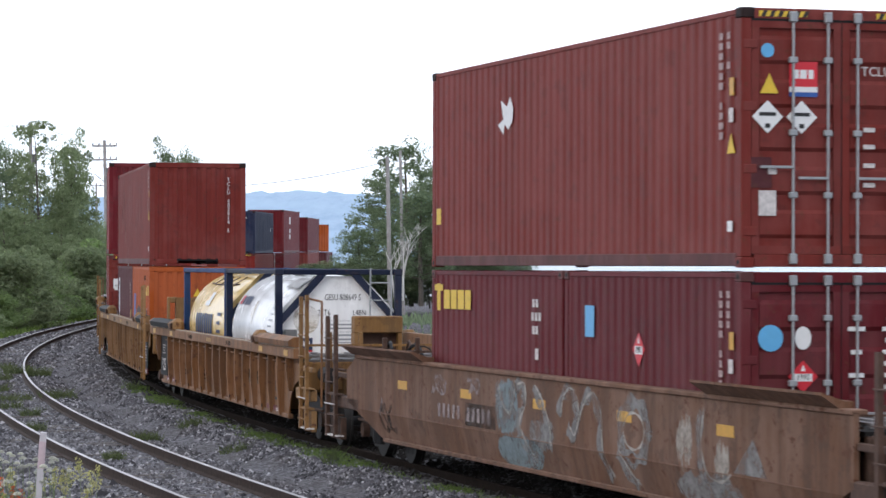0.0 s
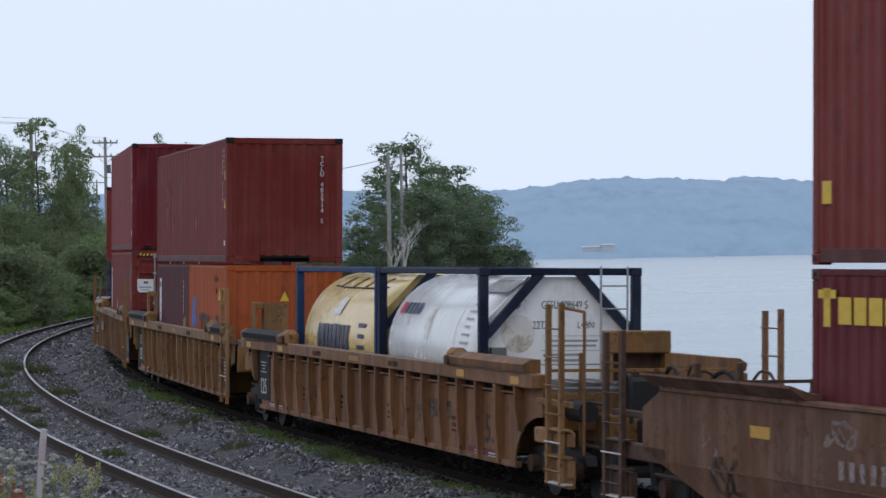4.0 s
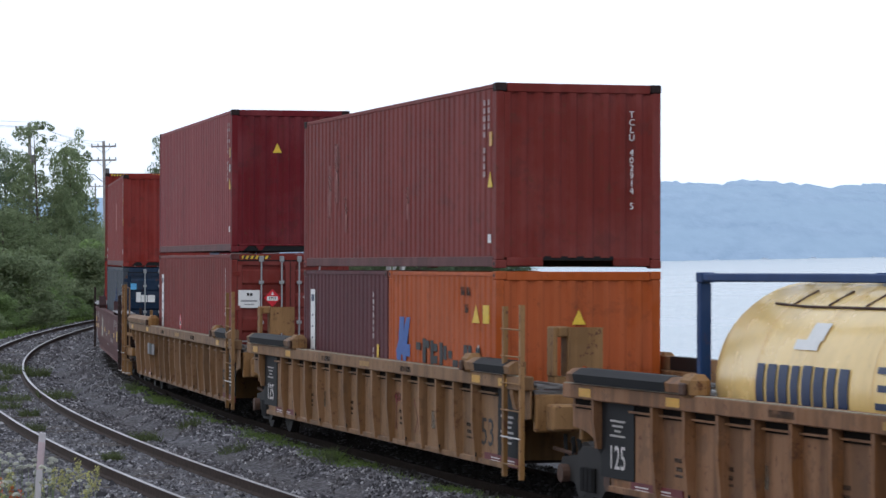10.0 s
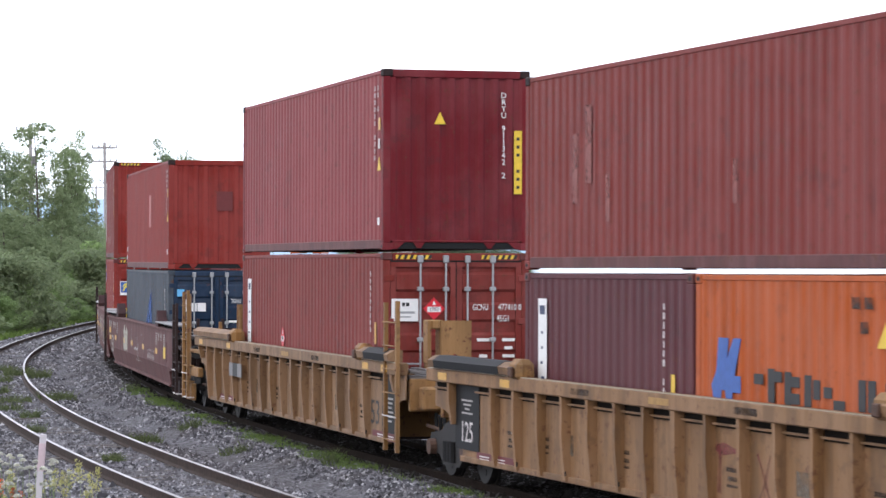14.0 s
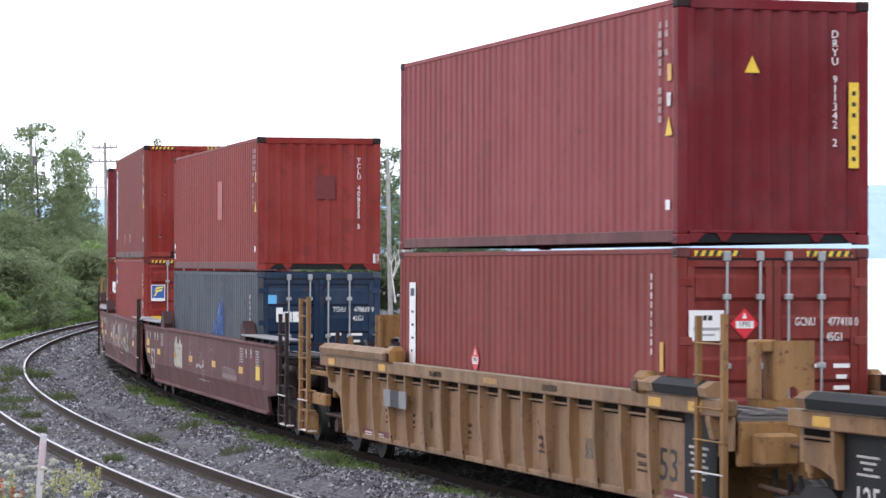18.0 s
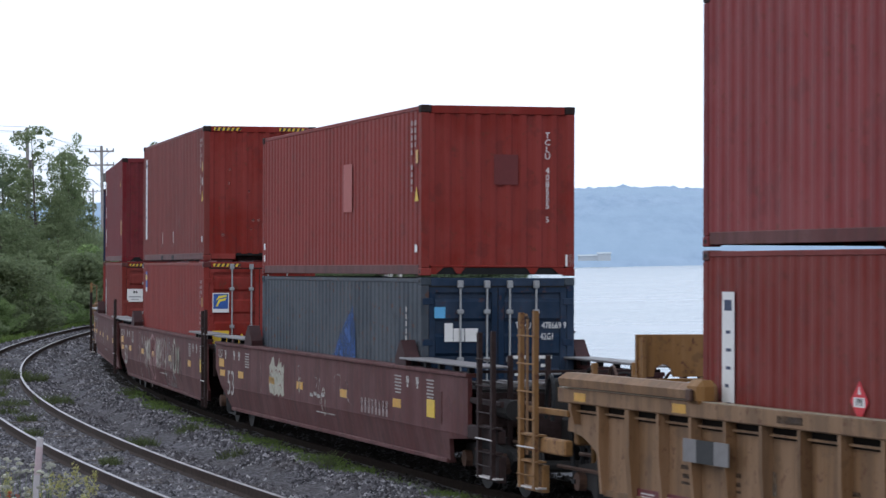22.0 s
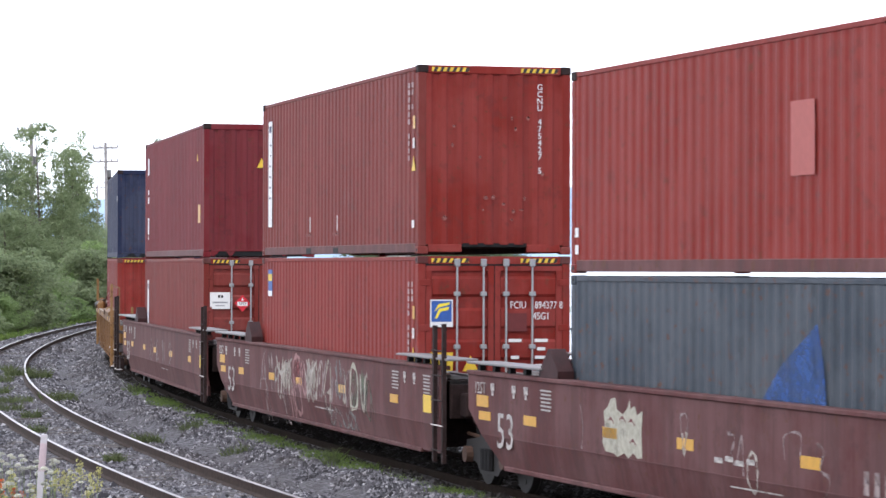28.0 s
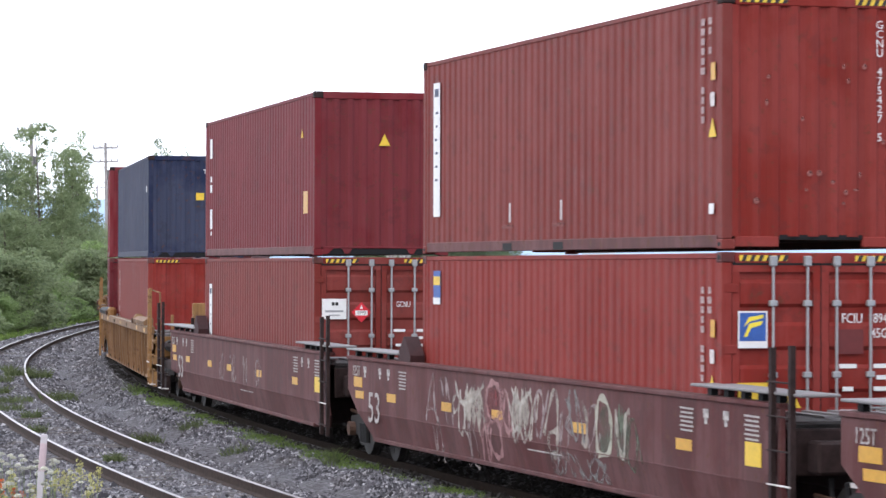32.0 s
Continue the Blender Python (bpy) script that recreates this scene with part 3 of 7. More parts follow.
def end_gear(car, sx, colour, style, kind):
    """Platform, coupler, hoses and rails at one end; sx: which end."""
    e, px, wide = ENDS[(style, kind, sx)]
    joint, ribbed = kind == "joint", style == "ribbed"

    def B(name, a, b, y0, y1, z0, z1, material, label="", r=0.0, owner=None):
        x0, x1 = sorted((sx * a, sx * b))
        return boxpart(name, (x0, x1, y0, y1, z0, z1), material, owner or car, label, r=r)
    B("bulkhead", 6.60, 6.67, -1.30, 1.30, 0.45, 1.48, colour)
    B("platform_frame", 6.67, e + (0.1 if joint else 0.55), -0.62, 0.62, 0.74, 1.16, colour, r=0.03)
    B("deck_plate", 6.67, e - 0.12, -1.26, 1.26, 1.40, 1.46, GRATE if ribbed else DARK_GREASE, "grey steel deck plate")
    B("end_beam", e - 0.12, e, -1.28, 1.28, 0.92, 1.42, colour, r=0.02)
    x0, x1 = sorted((sx * (e - 1.25), sx * (e + 0.05)))

    def grate(bm):
        for i in range(9):
            y = -1.22 + i * 0.305
            box(bm, x0, x1, y - 0.05, y + 0.05, 1.53, 1.555)
        for i in range(5):
            x = x0 + 0.05 + i * (x1 - x0 - 0.1) / 4
            box(bm, x - 0.02, x + 0.02, -1.27, 1.27, 1.50, 1.53)
    part("walkway_grating", grate, GRATE, car, "grey walkway grating", key=f"grate{sx}{style}{kind}")
    for y in (-1.1, 1.1):
        B("walkway_post", e - 0.7, e - 0.6, y - 0.04, y + 0.04, 1.46, 1.50, colour)
    if joint:
        if sx < 0:
            B("joint_casting", e + 0.1, e + 0.7, -0.3, 0.3, 0.62, 0.98, DARK_GREASE, r=0.05)
        else:
            B("joint_casting", e + 0.1, e + 1.3, -0.34, 0.34, 0.66, 1.02, DARK_GREASE, r=0.05)
        for y, z in ((-0.8, 1.2), (0.75, 1.24), (-0.95, 0.7)):
            part("brake_pipe", lambda bm: tube(bm, (sx * (e - 0.2), y, z), (sx * (e + 0.75), y, z - 0.03), 0.03, 6), RUSTY, car, key=f"jpipe{sx}{style}{y}")
        hose_loop(car, sx, e + 0.45, -0.55, 0.95, 0.4, 0.5, BLACK_STEEL)
        hose_loop(car, sx, e + 0.4, -1.0, 0.9, 0.35, -0.45, BLACK_STEEL)
        if style == "plain" and sx < 0:
            drum = B("air_reservoir", e + 0.12, e + 0.66, -1.0, -0.5, 0.55, 1.22, MAROON, "dark red air reservoir with a pale band", r=0.12)
            B("band", e + 0.12, e + 0.66, -1.006, -0.998, 0.86, 0.91, WORN_WHITE, owner=drum)
        B("junction_box", e + 0.02, e + 0.34, -1.15, -0.72, 0.95, 1.30, colour, r=0.03)
        return
    B("draft_sill", e + 0.5, 11.2, -0.24, 0.24, 0.72, 1.10, DARK_GREASE, r=0.03)
    c = B("coupler", 11.2, 11.75, -0.11, 0.11, 0.78, 0.98, RUSTY, "rust-brown steel coupler", r=0.04)
    B("knuckle", 11.52, 11.875, -0.2, 0.2, 0.72, 1.04, RUSTY, r=0.07, owner=c)
    hose_loop(car, sx, 11.35, -0.45, 0.95, 0.42, -0.7, BLACK_STEEL, 0.035)
    hose_loop(car, sx, 11.0, -0.15, 1.25, 0.5, 0.55, BLACK_STEEL)
    hose_loop(car, sx, 10.7, 0.25, 1.2, 0.42, 0.62, RUSTY, 0.02)
    hose_loop(car, sx, 10.9, -0.7, 1.1, 0.35, 0.6, BLACK_STEEL)
    # arms that carry the end ladders
    for y in (-1.38, 1.38):
        B("ladder_arm", e - 0.1, px + wide / 2 + 0.05, y - 0.06, y + 0.06, 0.78, 0.98, colour, r=0.02)
        B("ladder_arm", e - 0.1, px + wide / 2 + 0.05, y - 0.03, y + 0.03, 1.28, 1.36, colour, r=0.01)
        B("step_plate", px - wide / 2 - 0.08, px + wide / 2 + 0.08, y - 0.05, y + 0.05, 0.26, 0.62, colour, r=0.01)
    for z in (0.32, 0.66, 1.0):
        B("end_step", px - wide / 2 - 0.1, px + wide / 2 + 0.1, -1.52, -1.38, z - 0.012, z + 0.012, WORN_WHITE if z < 0.5 else colour, "steel end step")
    for y in (-0.9, -0.35, 0.6):
        B("end_post", e + 0.22, e + 0.30, y - 0.035, y + 0.035, 0.5, 1.75 if y > 0 else 1.95, colour, r=0.01)
    B("end_rail", e + 0.22, e + 0.28, -1.3, 1.3, 1.70, 1.74, colour)
    B("valve_box", e + 0.05, e + 0.45, -0.30, 0.12, 1.15, 1.62, DARK_GREASE, "black valve box", r=0.04)
    B("release_box", e + 0.05, e + 0.5, 0.45, 0.95, 0.7, 1.25, DARK_GREASE, r=0.05)
    part("air_cylinder", lambda bm: tube(bm, (sx * (e + 0.05), -0.95, 1.2), (sx * (e + 0.7), -0.95, 1.2), 0.14, 12), DARK_GREASE, car, key=f"aircyl{sx}{style}")
    for y, z in ((-0.75, 1.3), (-0.85, 0.75), (0.7, 1.3), (-1.15, 0.6)):
        part("brake_pipe", lambda bm: tube(bm, (sx * (e - 0.6), y, z), (sx * (e + 0.9), y, z), 0.028, 6), RUSTY, car, key=f"pipe{sx}{style}{y}")
    part("brake_wheel", lambda bm: [tube(bm, (sx * (e + 0.3), 0.75 + 0.2 * math.cos(a), 1.5 + 0.2 * math.sin(a)), (sx * (e + 0.3), 0.75 + 0.2 * math.cos(a + 0.45), 1.5 + 0.2 * math.sin(a + 0.45)), 0.015, 6) for a in [i * math.pi / 7 for i in range(14)]], DARK_GREASE, car, key=f"brake{sx}{style}")
    if ribbed and sx < 0:
        hole = [(0.14 * math.cos(a * math.pi / 6), 0.16 * math.sin(a * math.pi / 6)) for a in range(7)]
        o = [(-0.72, 1.80)] + [(-0.36 - u, 1.80 + v) for u, v in hole] + [(0.36 - u, 1.80 + v) for u, v in hole] + [(0.75, 1.80), (0.75, 2.33), (-0.72, 2.33)]
        part("equipment_plate", lambda bm: prism(bm, o, "x", sx * 9.35, sx * 9.42), colour, car, "tan steel plate with two arched notches")
        for y in (-0.70, 0.68):
            B("equipment_side", 9.22, 9.35, y, y + 0.05, 1.56, 2.3, colour)
            B("equipment_foot", 9.30, 9.43, y - 0.03, y + 0.08, 1.53, 1.82, colour)
    elif ribbed:
        B("cover_box", 9.0, 9.3, -0.35, 0.53, 1.92, 2.22, colour, r=0.02)
        B("cover_back", 9.02, 9.08, -0.31, 0.49, 1.55, 1.92, RUSTY)
        for y in (-0.35, 0.45):
            B("cover_leg", 9.0, 9.28, y, y + 0.07, 1.55, 1.92, colour)


def ribbed_car(label, ends, colour, number=""):
    """Well car with vertical ribs on its sides. ends: (front, rear), each 'joint' or 'coupler'."""
    car = thing("well_car", label, "rail car", "cars of the train")
    C = colour
    zt, zb = 1.66, 0.40
    hf, hr = [ENDS[("ribbed", k, s)][0] for k, s in zip(ends, (1, -1))]
    tag = ends[0] + ends[1]
    panels = [(s * a, s * b) for k, s, a, b in ((ends[0], 1, 6.75, 7.75), (ends[1], -1, 7.62, 8.72)) if k == "joint"]
    for sy in (1, -1):
        ya, yb = sorted((sy * 1.30, sy * 1.50))
        boxpart("top_chord", (-hr, hf, ya, yb, zt - 0.19, zt), C, car, r=0.015)
        # pale strip paints the sky light caught by the chord's top edge
        boxpart("worn_edge", (-hr + 0.05, hf - 0.05, min(sy * 1.44, sy * 1.494), max(sy * 1.44, sy * 1.494), zt - 0.004, zt + 0.005), EDGE_LIGHT, car, "pale strip painting the sky light on the chord edge")
        ya, yb = sorted((sy * 1.33, sy * 1.355))
        part("side_sheet", lambda bm: prism(bm, side_outline("ribbed", zb, zt - 0.19, ends), "y", ya, yb), C, car, key=f"ribsheet{sy}{tag}")
        ya, yb = sorted((sy * 1.30, sy * 1.40))
        boxpart("bottom_sill", (-hr + 1.35, hf - 1.1, ya, yb, zb - 0.03, zb + 0.05), C, car, r=0.01)
        for i in range(-2, 19):
            x = -7.76 + i * 0.97
            if not -hr + 0.2 < x < hf - 0.2 or any(min(a, b) < x < max(a, b) for a, b in panels):
                continue

            def rib(bm):
                y0, y1 = (sy * 1.355, sy * 1.485)
                w = 0.042
                prism(bm, [(y0, zb - zt), (sy * 1.435, zb - zt), (y1, -0.70), (y1, -0.19), (y0, -0.19)], "x", -w, w)
            wide = 1.7 if i in (0, 8, 16) else 1.0
            d = min(x + hr, hf - x)
            part("rib", rib, C, car, key=f"rib{sy}", at=Matrix.Translation((x, 0, zt)) @ Matrix.Diagonal((wide, 1, 0.36 if d < 0.6 else 0.62 if d < 1.25 else 1, 1)))
            if x < hf - 1.1 and i % 2 == 0:
                part("drain_hole", lambda bm: box(bm, -0.05, 0.05, *sorted((sy * 1.42, sy * 1.44)), zb + 0.06, zb + 0.12), BLACK_STEEL, car, key=f"drain{sy}", at=Matrix.Translation((x, 0, 0)))
        for i in range(-2, 18):
            x = -7.76 + (i + 0.5) * 0.97
            if not -hr + 0.5 < x < hf - 0.5 or any(min(a, b) < x < max(a, b) for a, b in panels):
                continue
            part("slot_bar", lambda bm: box(bm, -0.43, 0.43, *sorted((sy * 1.375, sy * 1.41)), zt - 0.297, zt - 0.272), C, car, key=f"slot{sy}", at=Matrix.Translation((x, 0, 0)))
            # dark plate paints the shade in the slot below the chord
            part("slot_plate", lambda bm: box(bm, -0.43, 0.43, *sorted((sy * 1.356, sy * 1.360)), zt - 0.325, zt - 0.192), SLOT_SHADE, car, key=f"slotp{sy}", at=Matrix.Translation((x, 0, 0)))
        for sx, kind, h in ((1, ends[0], hf), (-1, ends[1], hr)):
            outer = h - 0.3 if kind == "joint" else h - 0.2
            xa, xb = sorted((sx * 5.62, sx * outer))
            ya, yb = sorted((sy * 1.32, sy * 1.53))
            g = part("guide_beam", lambda bm: prism(bm, [(sy * 1.32, zt + 0.01), (sy * 1.55, zt + 0.02), (sy * 1.57, zt + 0.12), (sy * 1.46, zt + 0.19), (sy * 1.32, zt + 0.19)], "x", xa, xb), C, car, key=f"guide{sx}{sy}{tag}")
            if kind == "joint":
                xa, xb = sorted((sx * 6.2, sx * (outer - 0.25)))
                part("black_band", lambda bm: prism(bm, [(sy * 1.317, zt + 0.006), (sy * 1.554, zt + 0.016), (sy * 1.575, zt + 0.122), (sy * 1.463, zt + 0.195), (sy * 1.317, zt + 0.195)], "x", xa, xb), BLACK_STEEL, g, key=f"band{sx}{sy}{tag}")
            xa, xb = sorted((sx * 5.42, sx * 5.85))
            boxpart("bracket", (xa, xb, ya - 0.01, yb + 0.03, zt - 0.06, zt + 0.24), OCHRE, g, "rusty tan guide bracket", r=0.07)
            boxpart("bracket_pin", (sx * 5.62 - 0.08, sx * 5.62 + 0.08, *sorted((sy * 1.55, sy * 1.60)), zt + 0.0, zt + 0.14), RUSTY, g, r=0.03)
            xa, xb = sorted((sx * 6.1, sx * 7.7))
            ya2, yb2 = sorted((sy * 1.356, sy * 1.376))
            boxpart("lower_band", (xa, xb, ya2, yb2, zb + 0.01, zb + 0.14), MAROON, car)
            for a, b in ((5.9, 6.3), (h - 1.0, h - 0.6)):
                boxpart("reflector", (min(sx * a, sx * b), max(sx * a, sx * b), min(sy * 1.5, sy * 1.504), max(sy * 1.5, sy * 1.504), zt - 0.155, zt - 0.05), AMBER, car, "amber reflector strip")
        for a, b in panels:
            xa, xb = sorted((a, b))
            boxpart("stencil_panel", (xa, xb, *sorted((sy * 1.356, sy * 1.372)), zb + 0.14, zt - 0.2), BLACK_STEEL, car)
        for i, x in enumerate((-3.1, -0.4, 2.2)):
            boxpart("chord_label", (x - 0.32, x + 0.32, min(sy * 1.5, sy * 1.503), max(sy * 1.5, sy * 1.503), zt - 0.14, zt - 0.06), AMBER_OLD if i % 2 else GRIME, car, "faded label on the top chord")
    for i in range(9):
        x = -6.4 + i * 1.6
        boxpart("cross_member", (x - 0.12, x + 0.12, -1.29, 1.29, zb + 0.0, zb + 0.14), DARK_BROWN, car)
    for sx, kind in zip((1, -1), ends):
        end_gear(car, sx, OCHRE, "ribbed", kind)
        e, px, wide = ENDS[("ribbed", kind, sx)]
        if wide:
            ladder(car, sx * px, -1.50, 0.30, 2.58, OCHRE, wide, 6)
            if kind == "coupler":
                ladder(car, sx * px, 1.46, 0.30, 2.5, C, wide, 6)
                part("grab_post", lambda bm: tube(bm, (sx * (px + 0.6), -1.3, 0.7), (sx * (px + 0.6), -1.3, 2.5), 0.022, 6), C, car)
                part("grab_hook", lambda bm: tube(bm, (sx * (px + 0.6), -1.3, 2.5), (sx * (px + 0.2), -1.46, 2.55), 0.02, 6), C, car)
    # the front platform carries a folded steel box with an opening
    if ends[0] == "joint":
        xb = 7.5

        def folded(bm):
            soft_box(bm, xb - 0.1, xb + 0.22, -0.88, -0.82, 1.56, 2.24, 0.02)
            soft_box(bm, xb - 0.1, xb + 0.22, -0.68, -0.64, 1.56, 2.24, 0.02)
            soft_box(bm, xb - 0.1, xb + 0.22, -0.82, -0.68, 2.10, 2.24, 0.02)
            o = [(-0.64, 1.56), (-0.52, 1.56), (-0.50, 1.68), (-0.44, 1.72), (-0.38, 1.68), (-0.36, 1.56), (-0.18, 1.56), (-0.18, 2.23), (-0.64, 2.23)]
            prism(bm, o, "x", xb + 0.17, xb + 0.21)
        part("equipment_box", folded, OCHRE, car, "tan folded steel box with an opening", at=Matrix.Translation((0, 0, 0.07)))
        boxpart("box_foot", (xb - 0.1, xb + 0.2, -0.86, -0.2, 1.5, 1.64), OCHRE, car)
    if number and ends[1] == "joint":
        write(number, 0.30, on_right(-8.17, -1.374, 0.78), WORN_WHITE, car, narrow=0.95)
        bars(car, on_right(-8.15, -1.374, 1.12), [(0, 0.12 - 0.06 * i, 0.5 - 0.15 * (i % 3), 0.025) for i in range(4)], STENCIL)
    for a, b in panels:
        if a > 0:
            bars(car, on_right(7.2, -1.374, 0.80), [(0, 0.28 - 0.07 * i, 0.6 - 0.1 * (i % 3), 0.03) for i in range(6)], STENCIL)
    for sx in (1, -1):
        for d in (-0.35, 0.35):
            for z in (zb + 0.05, zb + 0.09):
                bars(car, on_right(sx * 7.0 + d, -1.378, z), [(0, 0, 0.42, 0.018)], WORN_WHITE)
    write("53", 0.40, on_right(6.2 if ends[0] == "joint" else 7.2, -1.358, 0.80), BLACK_MARK, car, narrow=1.2)
    # worn plates, and faint stencils between the ribs
    if ends[0] == "coupler":
        for d, m in ((-0.45, PALE_SCUFF), (0.0, BLACK_MARK), (0.45, PALE_SCUFF)):
            plate("worn_plate", 0.40, 0.26, on_right(4.45 + d, -1.3585, 0.98), m, car, "worn maker's plate on the side sheet")
    elif ends[1] == "coupler":
        for x, w, m in ((-5.78, 0.38, GRATE), (-5.34, 0.48, BLACK_MARK), (-4.89, 0.40, GRATE)):
            plate("worn_plate", w, 0.26, on_right(x, -1.488, 1.10), m, car, "worn maker's plate on the side", thick=0.02)
    for k, x in enumerate((-6.2, -4.85, -3.9, -1.9, 1.5, 3.4, 5.3)):
        if k % 3 < 2:
            bars(car, on_right(x, -1.3585, 0.80), [(0, 0.08, 0.36, 0.05), (0.02, -0.02, 0.30, 0.05), (0, -0.1, 0.34, 0.03)], GRIME, "worn_stencil")
        else:
            plate("worn_stencil", 0.34, 0.26, on_right(x, -1.3585, 0.85), PALE_SCUFF, car)
    return car


KNEE = 0.82             # height at which the plain plate sides bend inward


def smooth_car(label, ends, colour, style="plain"):
    """Well car with plain plate sides."""
    car = thing("well_car", label, "rail car", "cars of the train")
    zt, zb = 1.66, 0.40
    old = style == "old"
    hf, hr = [ENDS[(style, k, s)][0] for k, s in zip(ends, (1, -1))]
    tag = style + ends[0] + ends[1]
    for sy in (1, -1):
        ya, yb = sorted((sy * 1.38, sy * 1.44))
        def plate_side(bm):
            prism(bm, side_outline(style, zb, zt, ends), "y", ya, yb)
            bmesh.ops.bisect_plane(bm, geom=bm.verts[:] + bm.edges[:] + bm.faces[:], plane_co=(0, 0, KNEE), plane_no=(0, 0, 1))
            for v in bm.verts:
                v.co.y -= sy * 0.22 * max(0.0, KNEE - v.co.z)
        part("side_plate", plate_side, colour, car, key=f"plain{sy}{tag}")
        ya, yb = sorted((sy * 1.28, sy * 1.47))
        boxpart("top_chord", (-hr, hf, ya, yb, zt - 0.03, zt + 0.03), colour, car, r=0.012)
        boxpart("bottom_chord", (-hr + 1.4, hf - 1.35, min(sy * 1.24, sy * 1.385), max(sy * 1.24, sy * 1.385), zb - 0.04, zb + 0.025), colour, car, r=0.012)
        boxpart("weld_seam", (-hr + 1.0, hf - 1.0, min(sy * 1.44, sy * 1.446), max(sy * 1.44, sy * 1.446), KNEE - 0.006, KNEE + 0.006), colour, car)
        for x in (-7.05, -4.05, -1.6, 1.85, 5.5) if not old else (-6.9, -3.6, -0.3, 2.95, 6.2):
            zr = 1.30 if old else 1.10
            boxpart("reflector", (x - 0.25, x + 0.25, min(sy * 1.44, sy * 1.445), max(sy * 1.44, sy * 1.445), zr - 0.065, zr + 0.065), AMBER, car, "amber reflector strip")
        for sx, kind, h in ((1, ends[0], hf), (-1, ends[1], hr)):
            if old:
                xa, xb = sorted((sx * 5.67, sx * (9.3 if sx > 0 else 9.8)))
                part("guide_shelf", lambda bm: prism(bm, [(sy * 1.30, zt + 0.03), (sy * 1.47, zt + 0.03), (sy * 1.66, zt + 0.16), (sy * 1.66, zt + 0.19), (sy * 1.40, zt + 0.10), (sy * 1.30, zt + 0.10)], "x", xa, xb), colour, car, "flared tan guide shelf", key=f"shelf{sx}{sy}")
                continue
            inner, outer = (5.87, 10.3) if kind == "coupler" else ((5.84, 9.0) if sx > 0 else (6.5, 9.6))
            xa, xb = sorted((sx * inner, sx * outer))
            boxpart("guide_rail", (xa, xb, min(sy * 1.05, sy * 1.5), max(sy * 1.05, sy * 1.5), zt + 0.12, zt + 0.155), GRATE, car, "thin grey walkway edge", r=0.01)
            for i in range(5):
                xx = inner + 0.3 + i * (min(outer, h) - inner - 0.5) / 4
                boxpart("rail_post", (sx * xx - 0.06, sx * xx + 0.06, min(sy * 1.3, sy * 1.38), max(sy * 1.3, sy * 1.38), zt + 0.03, zt + 0.12), BLACK_STEEL, car)
            if kind == "joint" and sx > 0:
                continue
            xa = sx * (5.8 if kind == "coupler" else 6.25)
            part("guide_horn", lambda bm: prism(bm, [(xa - 0.34, zt + 0.03), (xa + 0.34, zt + 0.03), (xa + 0.35, zt + 0.13), (xa + 0.03, zt + 0.41), (xa - 0.03, zt + 0.41), (xa - 0.35, zt + 0.13)], "y", sy * 1.24, sy * 1.46), HORN, car, "maroon triangular container guide", key=f"horn{sx}{sy}{kind}")
    for i in range(9):
        x = -6.4 + i * 1.6
        boxpart("cross_member", (x - 0.12, x + 0.12, -1.23, 1.23, zb + 0.0, zb + 0.14), DARK_BROWN, car)
    for sx, kind in zip((1, -1), ends):
        end_gear(car, sx, DARK_BROWN if not old else RUSTY, style, kind)
        e, px, wide = ENDS[(style, kind, sx)]
        if wide:
            ladder(car, sx * px, -1.50, 0.30, 2.28, DARK_BROWN if not old else RUSTY, wide, 5, 0.045 if kind == "coupler" else 0.035)
            if kind == "coupler":
                ladder(car, sx * px, 1.46, 0.30, 2.2 if not old else 2.5, DARK_BROWN if not old else RUSTY, wide, 5, 0.05)
    return car


